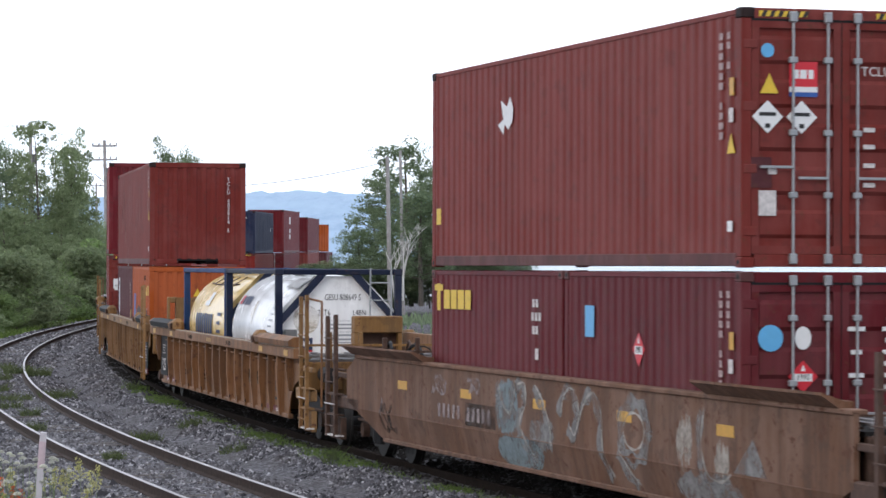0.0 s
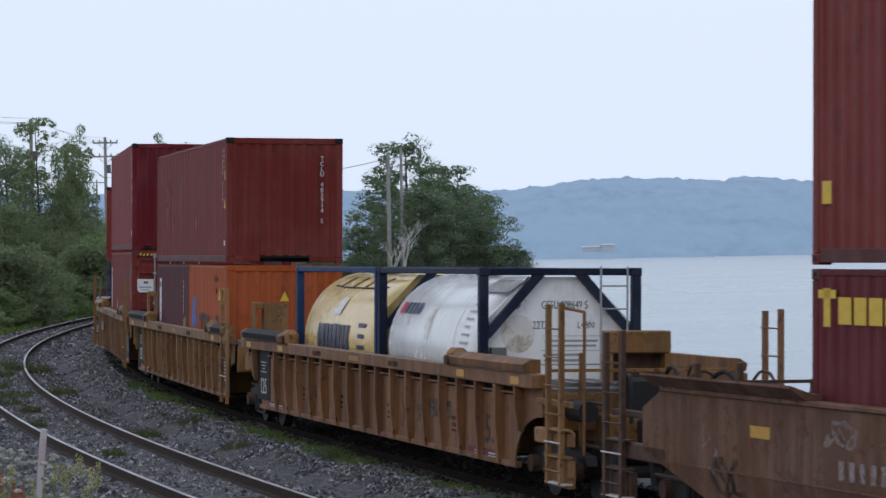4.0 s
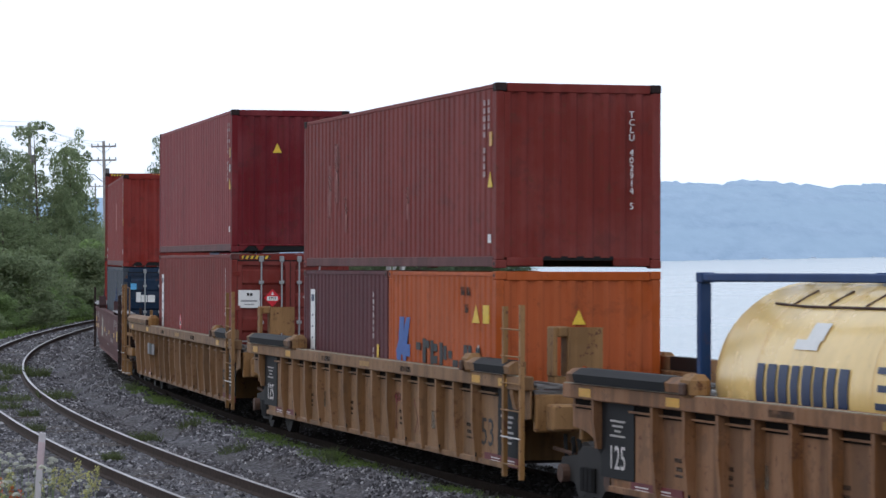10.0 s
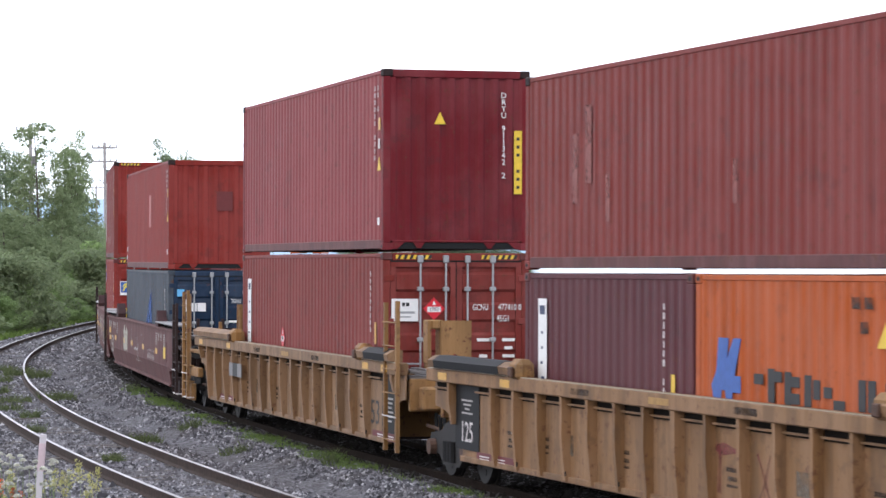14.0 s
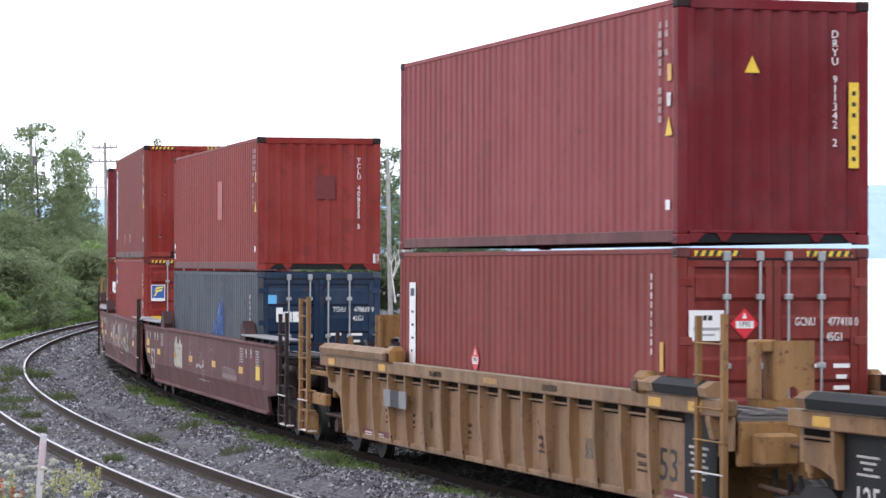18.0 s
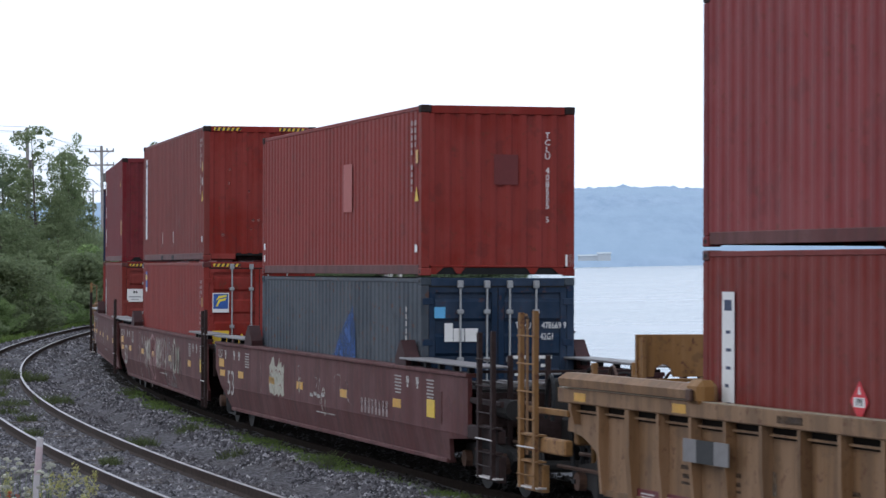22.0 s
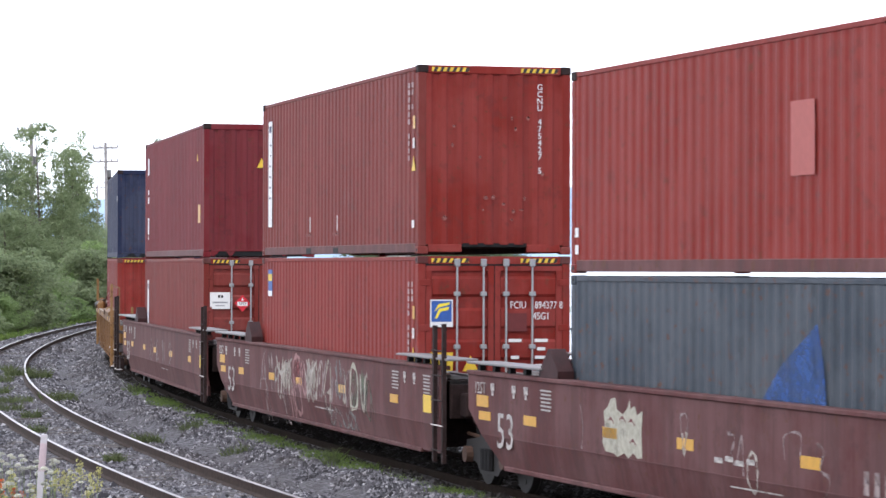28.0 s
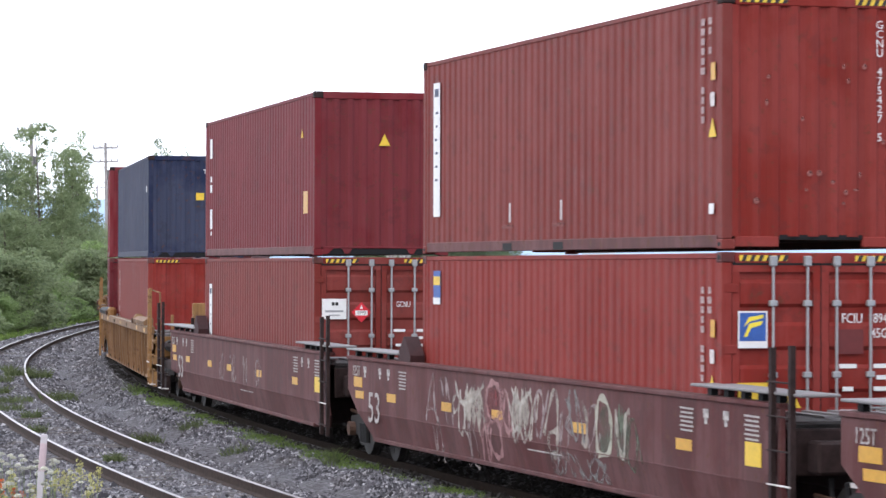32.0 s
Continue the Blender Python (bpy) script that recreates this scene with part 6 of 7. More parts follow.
for px, d, w, h, z in ((1048, 2104, 14, 3.4, -2.8), (1076, 2100, 9, 5.0, -3.0)):
    ob = thing("lakeside_building", "low white building on the far shore", "building", "buildings across the lake")
    boxpart("wall", (-w / 2, w / 2, -5, 5, 0, h), FAR_WALL, ob)
    part("roof", lambda bm: prism(bm, [(-5.5, h), (5.5, h), (0, h + 1)], "x", -w / 2 - 0.5, w / 2 + 0.5), FAR_WALL, ob)
    ob.matrix_basis = Matrix.Translation((along(px, d), d, z))

# ---- the train ----
FLOOR = 0.43            # base of the lower box above the rails
RAISED = {0: 0.035, 1: 0.03, 2: 0.03, 3: 0.03, 5: -0.028, 6: -0.025, 7: -0.015}   # how the cars sit on their springs
UNITS = {0: 106.458, 1: 82.73, 2: 63.002, 3: 43.261, 4: 19.504, 5: 0.0, 6: -19.720, 7: -43.498, 8: -63.18, 9: -82.95, 10: -106.7, 11: -126.4, 12: -146.2}
H9, H8 = 2.896, 2.591


def ride(ob, unit, x=0.0, z=0.0, turn=0):
    if z == FLOOR:
        lower_castings(ob)
    MOVING.append((ob, UNITS[unit], Matrix.Translation((x, 0, z + (RAISED.get(unit, 0.0) if z > 0.1 else 0.0))) @ Matrix.Rotation(radians(turn), 4, "Z")))
    return ob


def lower_castings(ob):
    for c in ob.children:
        if c.name.startswith("corner_casting") and c.material_slots[0].material is DARK_BROWN:
            c.material_slots[0].material = RAIL_SCUFFED if ob.children[0].material_slots[0].material in REDS else ob.children[0].material_slots[0].material


def upper(unit, lower_h):
    return FLOOR + lower_h + (0.042 if unit < 4 else 0.03)


cars = {}
for u in UNITS:
    if u == 0:
        ends = ("coupler", "coupler")
        cars[u] = smooth_car("weathered tan well car with graffiti on plain plate sides", ends, CAR_OLD, "old")
    else:
        pos = (u - 1) % 3
        ends = ("coupler" if pos == 0 else "joint", "coupler" if pos == 2 else "joint")
        if u in (4, 5, 6):
            cars[u] = smooth_car("dull brown well car with plain plate sides and faded graffiti", ends, CAR_BROWN)
        else:
            cars[u] = ribbed_car({1: "rust-brown ribbed well car streaked with grime", 3: "sandy tan ribbed well car with rusty ribs"}.get(u, "tan ribbed well car streaked with rust and grime"), ends, {1: CAR_RUST, 3: CAR_SAND}.get(u, CAR_TAN), "125" if u < 3 else "")
    ride(cars[u], u)
    front = UNITS[u] + (9.87 if ends[0] == "joint" else 9.4)
    spots = [front] if ends[0] == "coupler" else []
    spots.append(UNITS[u] - (9.87 if ends[1] == "joint" else 9.4))
    for sp in spots:
        tk, sets = truck()
        ROLLING.append((tk, sp, sets))

RB, RM = "red-brown", "corrugated steel shipping container"


def F(y, z, L=12.192, d=0.008):
    return on_front(L / 2 - d, y, z)


def S(x, z):
    return on_right(x, -(CW / 2 - 0.011), z)


def column(ob, x, z0, z1, material=FADED_WHITE, w=0.11, seed=1, gaps=(0.45,)):
    """A worn upright column of characters on the side."""
    rng = random.Random(seed)
    rows, z = [], z1
    while z > z0:
        f = (z - z0) / (z1 - z0)
        if all(abs(f - g) > 0.05 for g in gaps):
            rows.append((0, z - (z0 + z1) / 2, w * rng.uniform(0.55, 1.0), 0.078))
        z -= 0.112
    bars(ob, S(x, (z0 + z1) / 2), rows, material)


def side_marks(ob, L, H, seed, strip=True, tri=True, top=0.9):
    column(ob, L / 2 - 0.62, H * 0.50, H * top, seed=seed, w=0.13)
    column(ob, L / 2 - 0.40, H * 0.76, H * top, seed=seed + 7, w=0.12)
    plate("label", 0.13, 0.20, S(L / 2 - 0.30, H * 0.70), AMBER, ob, "small amber label")
    if strip:
        plate("label", 0.13, 0.16, S(L / 2 - 0.32, H * 0.59), WORN_WHITE, ob)
    if tri:
        plate("warning_label", 0.24, 0.22, S(L / 2 - 0.32, H * 0.48), YELLOW, ob, shape="triangle")
    plate("label", 0.15, 0.12, S(L / 2 - 0.35, H * 0.16), WHITE, ob)


def white_strip(ob, L, H, z0, z1, seed):
    """Tall white owner's panel with dark lettering, near the rear end."""
    x = -L / 2 + 0.72
    p = plate("owner_panel", 0.34, z1 - z0, S(x, (z0 + z1) / 2), WHITE, ob, "white upright panel with dark lettering")
    rng = random.Random(seed)
    rows = [(0, (z1 - z0) / 2 - 0.15, 0.2, 0.12)] + [(rng.uniform(-0.03, 0.03), (z1 - z0) / 2 - 0.45 - i * 0.2, rng.uniform(0.05, 0.14), 0.035) for i in range(int((z1 - z0 - 0.6) / 0.2))]
    bars(p, Matrix.Translation((0, 0, 0.003)), rows, MARK_NAVY)


def data_lines(ob, y, z, n, L=12.192, w=0.36, step=0.13, seed=2):
    rng = random.Random(seed)
    rows = []
    for i in range(n):
        if i % 2 == 0:
            rows.append((-0.17, -i * step, w * rng.uniform(0.35, 0.6), 0.05))
        rows.append((0.25, -i * step, w * rng.uniform(0.35, 0.6), 0.05))
    bars(ob, F(y, z, L, 0.011), rows[:9], WHITE)


def placard(ob, y, z, number="1993", L=12.192, place=None, size=0.36):
    d = plate("hazard_placard", size, size, place or F(y, z, L), STICKER_RED, ob, "red diamond hazard placard", shape="diamond")
    w = plate("number_field", size * 0.62, size * 0.24, Matrix.Translation((0, -0.01, 0.003)), WHITE, d)
    write(number, size * 0.19, Matrix.Translation((0, 0, 0.004)), BLACK_MARK, w, narrow=0.85)
    plate("flame", size * 0.16, size * 0.2, Matrix.Translation((0, size * 0.27, 0.003)), WHITE, d, shape="triangle")
    return d


def owner_sign(ob, y, z):
    p = plate("owner_sign", 0.44, 0.36, F(y, z), WHITE, ob, "white owner's sign with grey lettering")
    bars(p, Matrix.Translation((0, 0, 0.003)), [(-0.02, 0.09, 0.05, 0.06), (0.045, 0.09, 0.05, 0.06)], BLACK_MARK)
    bars(p, Matrix.Translation((0, 0, 0.003)), [(0.0, -0.04, 0.33, 0.035), (0.0, -0.11, 0.2, 0.022)], GALV)


def upright(ob, text, y, H, z=None, h=0.095, material=WHITE):
    write(text, h, F(y, z or H * 0.66, 12.192, 0.012), material, ob, stacked=True, narrow=1.0)


# 0: two dark red boxes under a red-brown one with doors forward
b = container(6.058, H8, RED_DARK, "dark maroon twenty-foot container with closed doors", "doors")
side_marks(b, 6.058, H8, 3, tri=False)
plate("label", 0.34, 0.40, S(-2.05, 1.95), STICKER_BLUE, b, "light blue owner's mark")
placard(b, 0, 0, "1993", place=S(-0.25, 1.64), size=0.42)
plate("owner_mark", 0.30, 0.30, F(-0.86, 1.85, 6.058), STICKER_BLUE, b, "light blue round owner's mark", shape="disc")
plate("label", 0.2, 0.26, F(-0.47, 1.85, 6.058), WHITE, b, shape="disc")
placard(b, -0.47, 1.42, "1993", 6.058)
data_lines(b, 0.35, 1.95, 7, 6.058)
ride(b, 0, 3.07, FLOOR)
b = container(6.058, H8, RED_DARK, "dark maroon twenty-foot container with yellow owner's mark", "panel")
for i, (dx, w, h) in enumerate(((-0.72, 0.42, 0.09), (-0.72, 0.16, 0.40), (-0.30, 0.30, 0.28), (0.05, 0.28, 0.28), (0.40, 0.30, 0.28), (0.75, 0.28, 0.28))):
    plate("owner_letter", w, h, S(-1.95 + dx, 2.16 + (0.17 if h < 0.1 else 0.03 if h > 0.3 else 0.0)), YELLOW, b, "yellow block of the owner's mark")
bars(b, S(1.9, 1.85), [(-0.08, 0.3, 0.10, 0.11), (0.06, 0.3, 0.10, 0.11), (-0.12, 0.12, 0.10, 0.11), (0.03, 0.12, 0.10, 0.11), (0.18, 0.12, 0.10, 0.11), (-0.08, -0.06, 0.10, 0.11), (0.06, -0.06, 0.10, 0.11), (0.06, -0.38, 0.14, 0.15)], WORN_WHITE)
ride(b, 0, -3.07, FLOOR)
b = container(12.192, H9, RED, "red-brown high-cube container with closed doors and hazard placards", "doors", hazard=True)
side_marks(b, 12.192, H9, 5)
part("owner_mark", lambda bm: prism(bm, [(-0.35, -0.12), (-0.1, -0.05), (-0.22, 0.22), (0.05, 0.12), (0.2, 0.24), (0.34, 0.08), (0.3, -0.1), (0.12, -0.2), (-0.05, -0.12), (-0.1, -0.26)], "z", 0, 0.003), WHITE, b, "torn white owner's mark", at=S(-2.5, 2.1))
plate("label", 0.22, 0.24, S(-5.75, 0.75), YELLOW, b)
p = plate("owner_sign", 0.34, 0.28, F(-0.47, 2.16), STICKER_RED, b, "red owner's sign over white and blue bands")
plate("band", 0.34, 0.06, Matrix.Translation((0, -0.17, 0)), WHITE, p)
plate("band", 0.34, 0.05, Matrix.Translation((0, -0.225, 0)), MARK_BLUE, p)
bars(p, Matrix.Translation((0, 0, 0.003)), [(-0.09, 0, 0.07, 0.1), (0.0, 0, 0.08, 0.1), (0.09, 0, 0.06, 0.1)], WHITE)
plate("warning_label", 0.22, 0.22, F(-0.88, 2.05), YELLOW, b, shape="triangle")
for y in (-0.90, -0.49):
    d = plate("hazard_placard", 0.37, 0.37, F(y, 1.68), WHITE, b, "white diamond hazard placard", shape="diamond")
    bars(d, Matrix.Translation((0, 0, 0.003)), [(0, 0.03, 0.2, 0.04), (0, -0.1, 0.06, 0.05)], BLACK_MARK)
plate("label", 0.16, 0.16, F(-0.9, 2.42), STICKER_BLUE, b, shape="disc")
plate("label", 0.21, 0.28, F(-0.9, 0.72), WORN_WHITE, b)
plate("label", 0.1, 0.08, F(-0.84, 1.08), WORN_WHITE, b)
plate("paint_patch", 0.3, 0.34, F(-1.0, 1.06, d=0.012), BROWN_BOX, b, "dark repainted patch")
for z in (1.55, 1.36, 1.15, 0.93):
    plate("label", 0.14, 0.05, F(0.33, z), WORN_WHITE, b)
write("TCLU", 0.11, F(0.42, 2.2), WORN_WHITE, b)
ride(b, 0, 0, upper(0, H8))

# 1: two tanks
b = tank_container("glossy white tank container in a navy blue frame", TANK_WHITE, FRAME_BLUE)
x = 6.058 / 2 - 0.168
write("GESU 808649 5", 0.12, on_front(x, 0.10, 2.05), BLACK_MARK, b, narrow=0.66)
write("22T6", 0.12, on_front(x, -0.26, 1.76), BLACK_MARK, b, narrow=0.7)
write("L4BN", 0.10, on_front(x, 0.42, 1.76), BLACK_MARK, b, narrow=0.8)
bars(b, on_front(x, 0.2, 1.42), [(0, 0.19, 0.9, 0.008), (0, 0.12, 0.8, 0.03), (0, 0.05, 0.75, 0.03), (0, -0.02, 0.9, 0.008), (-0.12, -0.08, 0.6, 0.035), (-0.1, -0.16, 0.62, 0.035), (0, -0.22, 0.9, 0.02)], GALV)
plate("label", 0.13, 0.17, on_front(x, -0.62, 2.08), GREY_BOX, b, shape="disc")
p = plate("data_plate", 0.36, 0.26, on_front(x, -0.66, 1.16), MARK_NAVY, b, "navy data plate with white field")
plate("field", 0.26, 0.09, Matrix.Translation((0, 0.02, 0.003)), WHITE, p)
plate("red_band", 0.36, 0.03, Matrix.Translation((0, -0.115, 0.003)), STICKER_RED, p)
plate("warning_label", 0.26, 0.26, on_front(x, 0.78, 1.2), YELLOW, b, shape="triangle")
boxpart("document_box", (x - 0.02, x + 0.12, -1.02, -0.80, 0.9, 1.45), GREY_BOX, b, "grey document box")


def shell(ob, x, deg, w, h, material, name="marking", label="", r=1.17):
    """A curved patch on the near side of a tank, centred deg above the middle."""
    def build(bm):
        n = max(2, int(h / 0.05))
        rows = []
        for i in range(n + 1):
            a = radians(deg) + (i / n - 0.5) * h / r
            rows.append([bm.verts.new((x + sx * w / 2, -r * math.cos(a), 1.33 + r * math.sin(a))) for sx in (-1, 1)])
        for p, q in zip(rows[:-1], rows[1:]):
            bm.faces.new((p[0], p[1], q[1], q[0]))
    return part(name, build, material, ob, label)


for i, (dx, w) in enumerate(((-0.40, 0.20), (-0.18, 0.15), (0.0, 0.15), (0.18, 0.15), (0.36, 0.15))):
    shell(b, -1.6 + dx * 1.3, 32, w * 1.2, 0.2, STICKER_RED if i == 0 else MARK_NAVY, "owner_letter")
for r in range(10):
    shell(b, 1.95, 38 - r * 6, 0.42 if r % 3 else 0.3, 0.034, GALV)
shell(b, -0.25, 20, 0.30, 0.5, TANK_STAIN, "stain", "tan scuffed stain on the tank")
shell(b, -0.3, 2, 0.14, 0.4, TANK_STAIN, "stain")
shell(b, 2.25, 58, 1.35, 0.34, TRAY, "spill_tray", "grey spill tray on the shoulder", r=1.185)
plate("stain", 0.5, 0.55, on_front(x + 0.001, -0.60, 1.64), TANK_STAIN, b, "tan stain on the white end", shape="disc")
ride(b, 1, 3.07, FLOOR)
b = tank_container("buff tank container in a bright blue frame", TANK_CREAM, FRAME_BLUE2, ladder_end=False)
for i in range(8):
    shell(b, -1.35 + i * 0.30, 2 if i != 4 else 2.5, 0.23 if i % 3 else 0.19, 0.46, MARK_NAVY, "owner_letter")
shell(b, -0.35, 25, 0.6, 0.12, WHITE, "owner_mark")
shell(b, -0.2, 33, 0.4, 0.22, WHITE, "owner_mark")
for r in range(4):
    shell(b, 1.75, 14 - r * 9, 0.5 - 0.1 * (r % 2), 0.07, MARK_NAVY)
ride(b, 1, -3.07, FLOOR)

# 2: orange and brown boxes under a red-brown one
b = container(6.058, H8, ORANGE, "bright orange twenty-foot container with blue and black markings", "panel")
plate("warning_label", 0.20, 0.21, F(0.0, 1.95, 6.058), YELLOW, b, shape="triangle")
plate("warning_label", 0.4, 0.26, S(2.0, 1.98), YELLOW, b, shape="triangle")
plate("label", 0.32, 0.26, S(2.52, 1.98), YELLOW, b)


def emblem(bm):
    prism(bm, [(-0.22, 0.37), (0.08, 0.37), (0.01, 0.13), (0.21, 0.37), (0.43, 0.37), (0.24, -0.05), (0.42, -0.05), (0.42, -0.24), (0.18, -0.24), (0.18, -0.37), (0.02, -0.37), (-0.04, -0.22), (-0.13, -0.22), (-0.16, -0.36), (-0.37, -0.34), (-0.43, -0.17), (-0.28, 0.0)], "z", 0, 0.003)


part("owner_mark", emblem, MARK_BLUE, b, "blue owner's emblem", at=S(-2.12, 1.50))
for x, w, h, z in ((-1.2, 0.2, 0.10, 1.58), (-0.85, 0.14, 0.32, 1.52), (-0.66, 0.16, 0.10, 1.62), (-0.40, 0.14, 0.32, 1.5), (-0.22, 0.2, 0.1, 1.58), (-0.22, 0.2, 0.1, 1.40), (0.12, 0.14, 0.34, 1.47), (0.34, 0.14, 0.18, 1.52), (0.62, 0.16, 0.10, 1.50), (0.9, 0.22, 0.12, 1.36), (1.45, 0.14, 0.28, 1.5), (1.68, 0.14, 0.28, 1.5), (2.1, 0.16, 0.28, 1.48)):
    plate("owner_letter", w * 1.3, h * 1.15, S(x, z - 0.14), BLACK_MARK, b, "broken black letter")
bars(b, S(1.5, 2.2), [(-0.2, 0.1, 0.2, 0.12), (0.1, 0.1, 0.2, 0.12), (0, -0.15, 0.2, 0.12)], GRIME)
column(b, 6.058 / 2 - 0.9, 0.9, 1.5, WORN_WHITE, seed=4)
ride(b, 2, 3.07, FLOOR)
b = container(6.058, H8, BROWN_BOX, "oxide brown twenty-foot container with a white upright panel", "panel")
white_strip(b, 6.058, H8, 0.6, 2.25, 4)
column(b, 2.1, 0.8, 2.2, WORN_WHITE, 0.06, 8)
plate("label", 0.12, 0.4, S(2.4, 1.2), YELLOW, b)
plate("label", 0.12, 0.2, S(2.4, 0.85), WHITE, b)
ride(b, 2, -3.07, FLOOR)
b = container(12.192, H8, RED, "faded red-brown container with worn white numbers", "panel")
upright(b, "TCLU 402914 5", 0.78, H8, 1.52)
side_marks(b, 12.192, H8, 11, strip=False)
for x, z, w, h in ((-3.6, 1.6, 0.22, 1.0), (-4.1, 1.3, 0.2, 0.9), (-2.9, 0.9, 0.16, 0.6), (1.2, 1.0, 0.14, 0.5)):
    plate("paint_patch", w, h, S(x, z), PINK_PATCH, b, "faded touch-up streak")
ride(b, 2, 0, upper(2, H8))

# 3
b = container(12.192, H9, RED, "red-brown container with closed doors, white sign and red placard", "doors", hazard=True)
owner_sign(b, -0.85, 1.98)
placard(b, -0.37, 2.0)
write("GCNU", 0.105, F(0.40, 2.02), WHITE, b, narrow=0.62)
write("477410 0", 0.105, F(0.89, 2.02), WHITE, b, narrow=0.72)
write("45G1", 0.105, F(0.78, 1.84), WHITE, b, narrow=0.68)
data_lines(b, 0.62, 1.5, 7)
white_strip(b, 12.192, H9, 0.82, 2.43, 5)
column(b, 5.2, 0.6, 2.55, WORN_WHITE, 0.06, 12)
placard(b, 0, 0, "1993", place=S(-2.05, 1.34), size=0.42)
plate("label", 0.12, 0.35, S(5.55, 1.6), AMBER, b)
ride(b, 3, 0, FLOOR)
b = container(12.192, H9, RED_ROSE, "crimson high-cube container with paler sides", "panel", hazard=False, tunnel=False, side_colour=RED_PALE)
upright(b, "DRYU 911342 2", 0.78, H9, 1.85)
plate("warning_label", 0.19, 0.20, F(-0.28, 2.12), YELLOW, b, shape="triangle")
p = plate("label", 0.13, 1.02, F(1.02, 1.42), YELLOW, b, "long yellow label with dark marks")
bars(p, Matrix.Translation((0, 0, 0.003)), [(0, -0.4 + 0.13 * i, 0.05, 0.05) for i in range(7) if i != 3], BLACK_MARK)
side_marks(b, 12.192, H9, 14)
ride(b, 3, 0, upper(3, H9))

# 4
b = container(12.192, H8, GREY_BLUE, "slate grey container with deep blue doors", "doors", end_colour=BLUE_DOOR)
for i, (y, w, h) in enumerate(((-0.78, 0.13, 0.28), (-0.62, 0.17, 0.2), (-0.42, 0.2, 0.2))):
    plate("owner_letter", w, h, F(y, 1.72 + (h - 0.2) / 2), WHITE, b, "white block of the owner's name")
plate("label", 0.17, 0.17, F(-0.92, 2.06), STICKER_BLUE, b)
write("TGHU", 0.105, F(0.40, 1.86), WHITE, b, narrow=0.62)
write("478669 9", 0.105, F(0.89, 1.86), WHITE, b, narrow=0.72)
write("42G1", 0.105, F(0.78, 1.69), WHITE, b, narrow=0.68)
data_lines(b, 0.5, 1.38, 6)
part("spray_patch", lambda bm: prism(bm, [(-2.3, 0.0), (2.3, 0.0), (2.3, 0.14), (1.55, 0.2), (1.45, 0.75), (1.3, 1.15), (0.4, 0.7), (-0.2, 0.25), (-1.0, 0.12), (-2.3, 0.12)], "z", 0, 0.003), BLUE_SPRAY, b, "blue spray-paint patch", at=S(0.2, 0.95))
column(b, 5.15, 0.8, 2.1, WORN_WHITE, 0.07, 15)
ride(b, 4, 0, FLOOR)
b = container(12.192, H8, RED_BRIGHT, "brick-red container with a darker patch on its end", "panel", tunnel=False)
upright(b, "TCLU 408555 5", 0.78, H8, 1.5)
plate("paint_patch", 0.38, 0.46, F(0.12, 1.62, d=0.012), DARK_PATCH, b, "dark red square patch")
plate("label", 0.12, 0.18, F(1.13, 0.24), WHITE, b)
side_marks(b, 12.192, H8, 16, strip=False)
plate("paint_patch", 0.62, 0.80, S(1.12, 1.45), PRIMER, b, "pale pink primer patch")
bars(b, S(-5.9, 0.42), [(0, 0.1, 0.14, 0.12), (0, -0.12, 0.14, 0.12)], WHITE)
ride(b, 4, 0, upper(4, H8))

# 5
b = container(12.192, H9, RED_BRIGHT, "bright red container with closed doors and blue emblem sign", "doors", hazard=True)
p = plate("owner_sign", 0.36, 0.42, F(-0.84, 2.02), WHITE, b, "white-framed blue sign with yellow wave")
plate("field", 0.32, 0.32, Matrix.Translation((0, 0.03, 0.003)), MARK_BLUE, p)
part("wave", lambda bm: [prism(bm, [(-0.11, -0.08), (-0.07, -0.08), (-0.02, 0.02), (0.1, 0.05), (0.12, 0.10), (-0.04, 0.07)], "z", 0.006, 0.009), prism(bm, [(-0.11, 0.03), (-0.04, 0.09), (0.12, 0.13), (0.13, 0.17), (-0.05, 0.14)], "z", 0.006, 0.009)], LEMON, p, "yellow wave emblem")
plate("label", 0.36, 0.28, F(-0.84, 1.28), YELLOW, b)
plate("warning_label", 0.26, 0.24, F(-0.38, 1.25), YELLOW, b, shape="triangle")
write("FCIU", 0.115, F(0.38, 2.14), WHITE, b, narrow=0.78)
write("894377 8", 0.115, F(0.87, 2.14), WHITE, b, narrow=0.76)
write("45G1", 0.115, F(0.75, 1.97), WHITE, b, narrow=0.76)
plate("paint_patch", 0.32, 0.28, F(0.36, 1.88, d=0.012), DARK_PATCH, b, "dark repainted patch")
data_lines(b, 0.5, 1.6, 7)
side_marks(b, 12.192, H9, 18, top=0.85)
p = plate("owner_mark", 0.36, 0.5, S(-5.35, 2.42), MARK_BLUE, b, "small blue and yellow owner's mark")
plate("yellow_band", 0.34, 0.13, Matrix.Translation((0, 0.1, 0.003)), YELLOW, p)
plate("white_band", 0.36, 0.1, Matrix.Translation((0, -0.2, 0.003)), WHITE, p)
ride(b, 5, 0, FLOOR)
b = container(12.192, H9, RED, "red-brown high-cube container with dented corrugated end", "panel", hazard=True, end_colour=RED_BRIGHT)
upright(b, "GCNU 475427 5", 0.72, H9, 1.93)
white_strip(b, 12.192, H9, 0.55, 2.55, 6)
side_marks(b, 12.192, H9, 19)
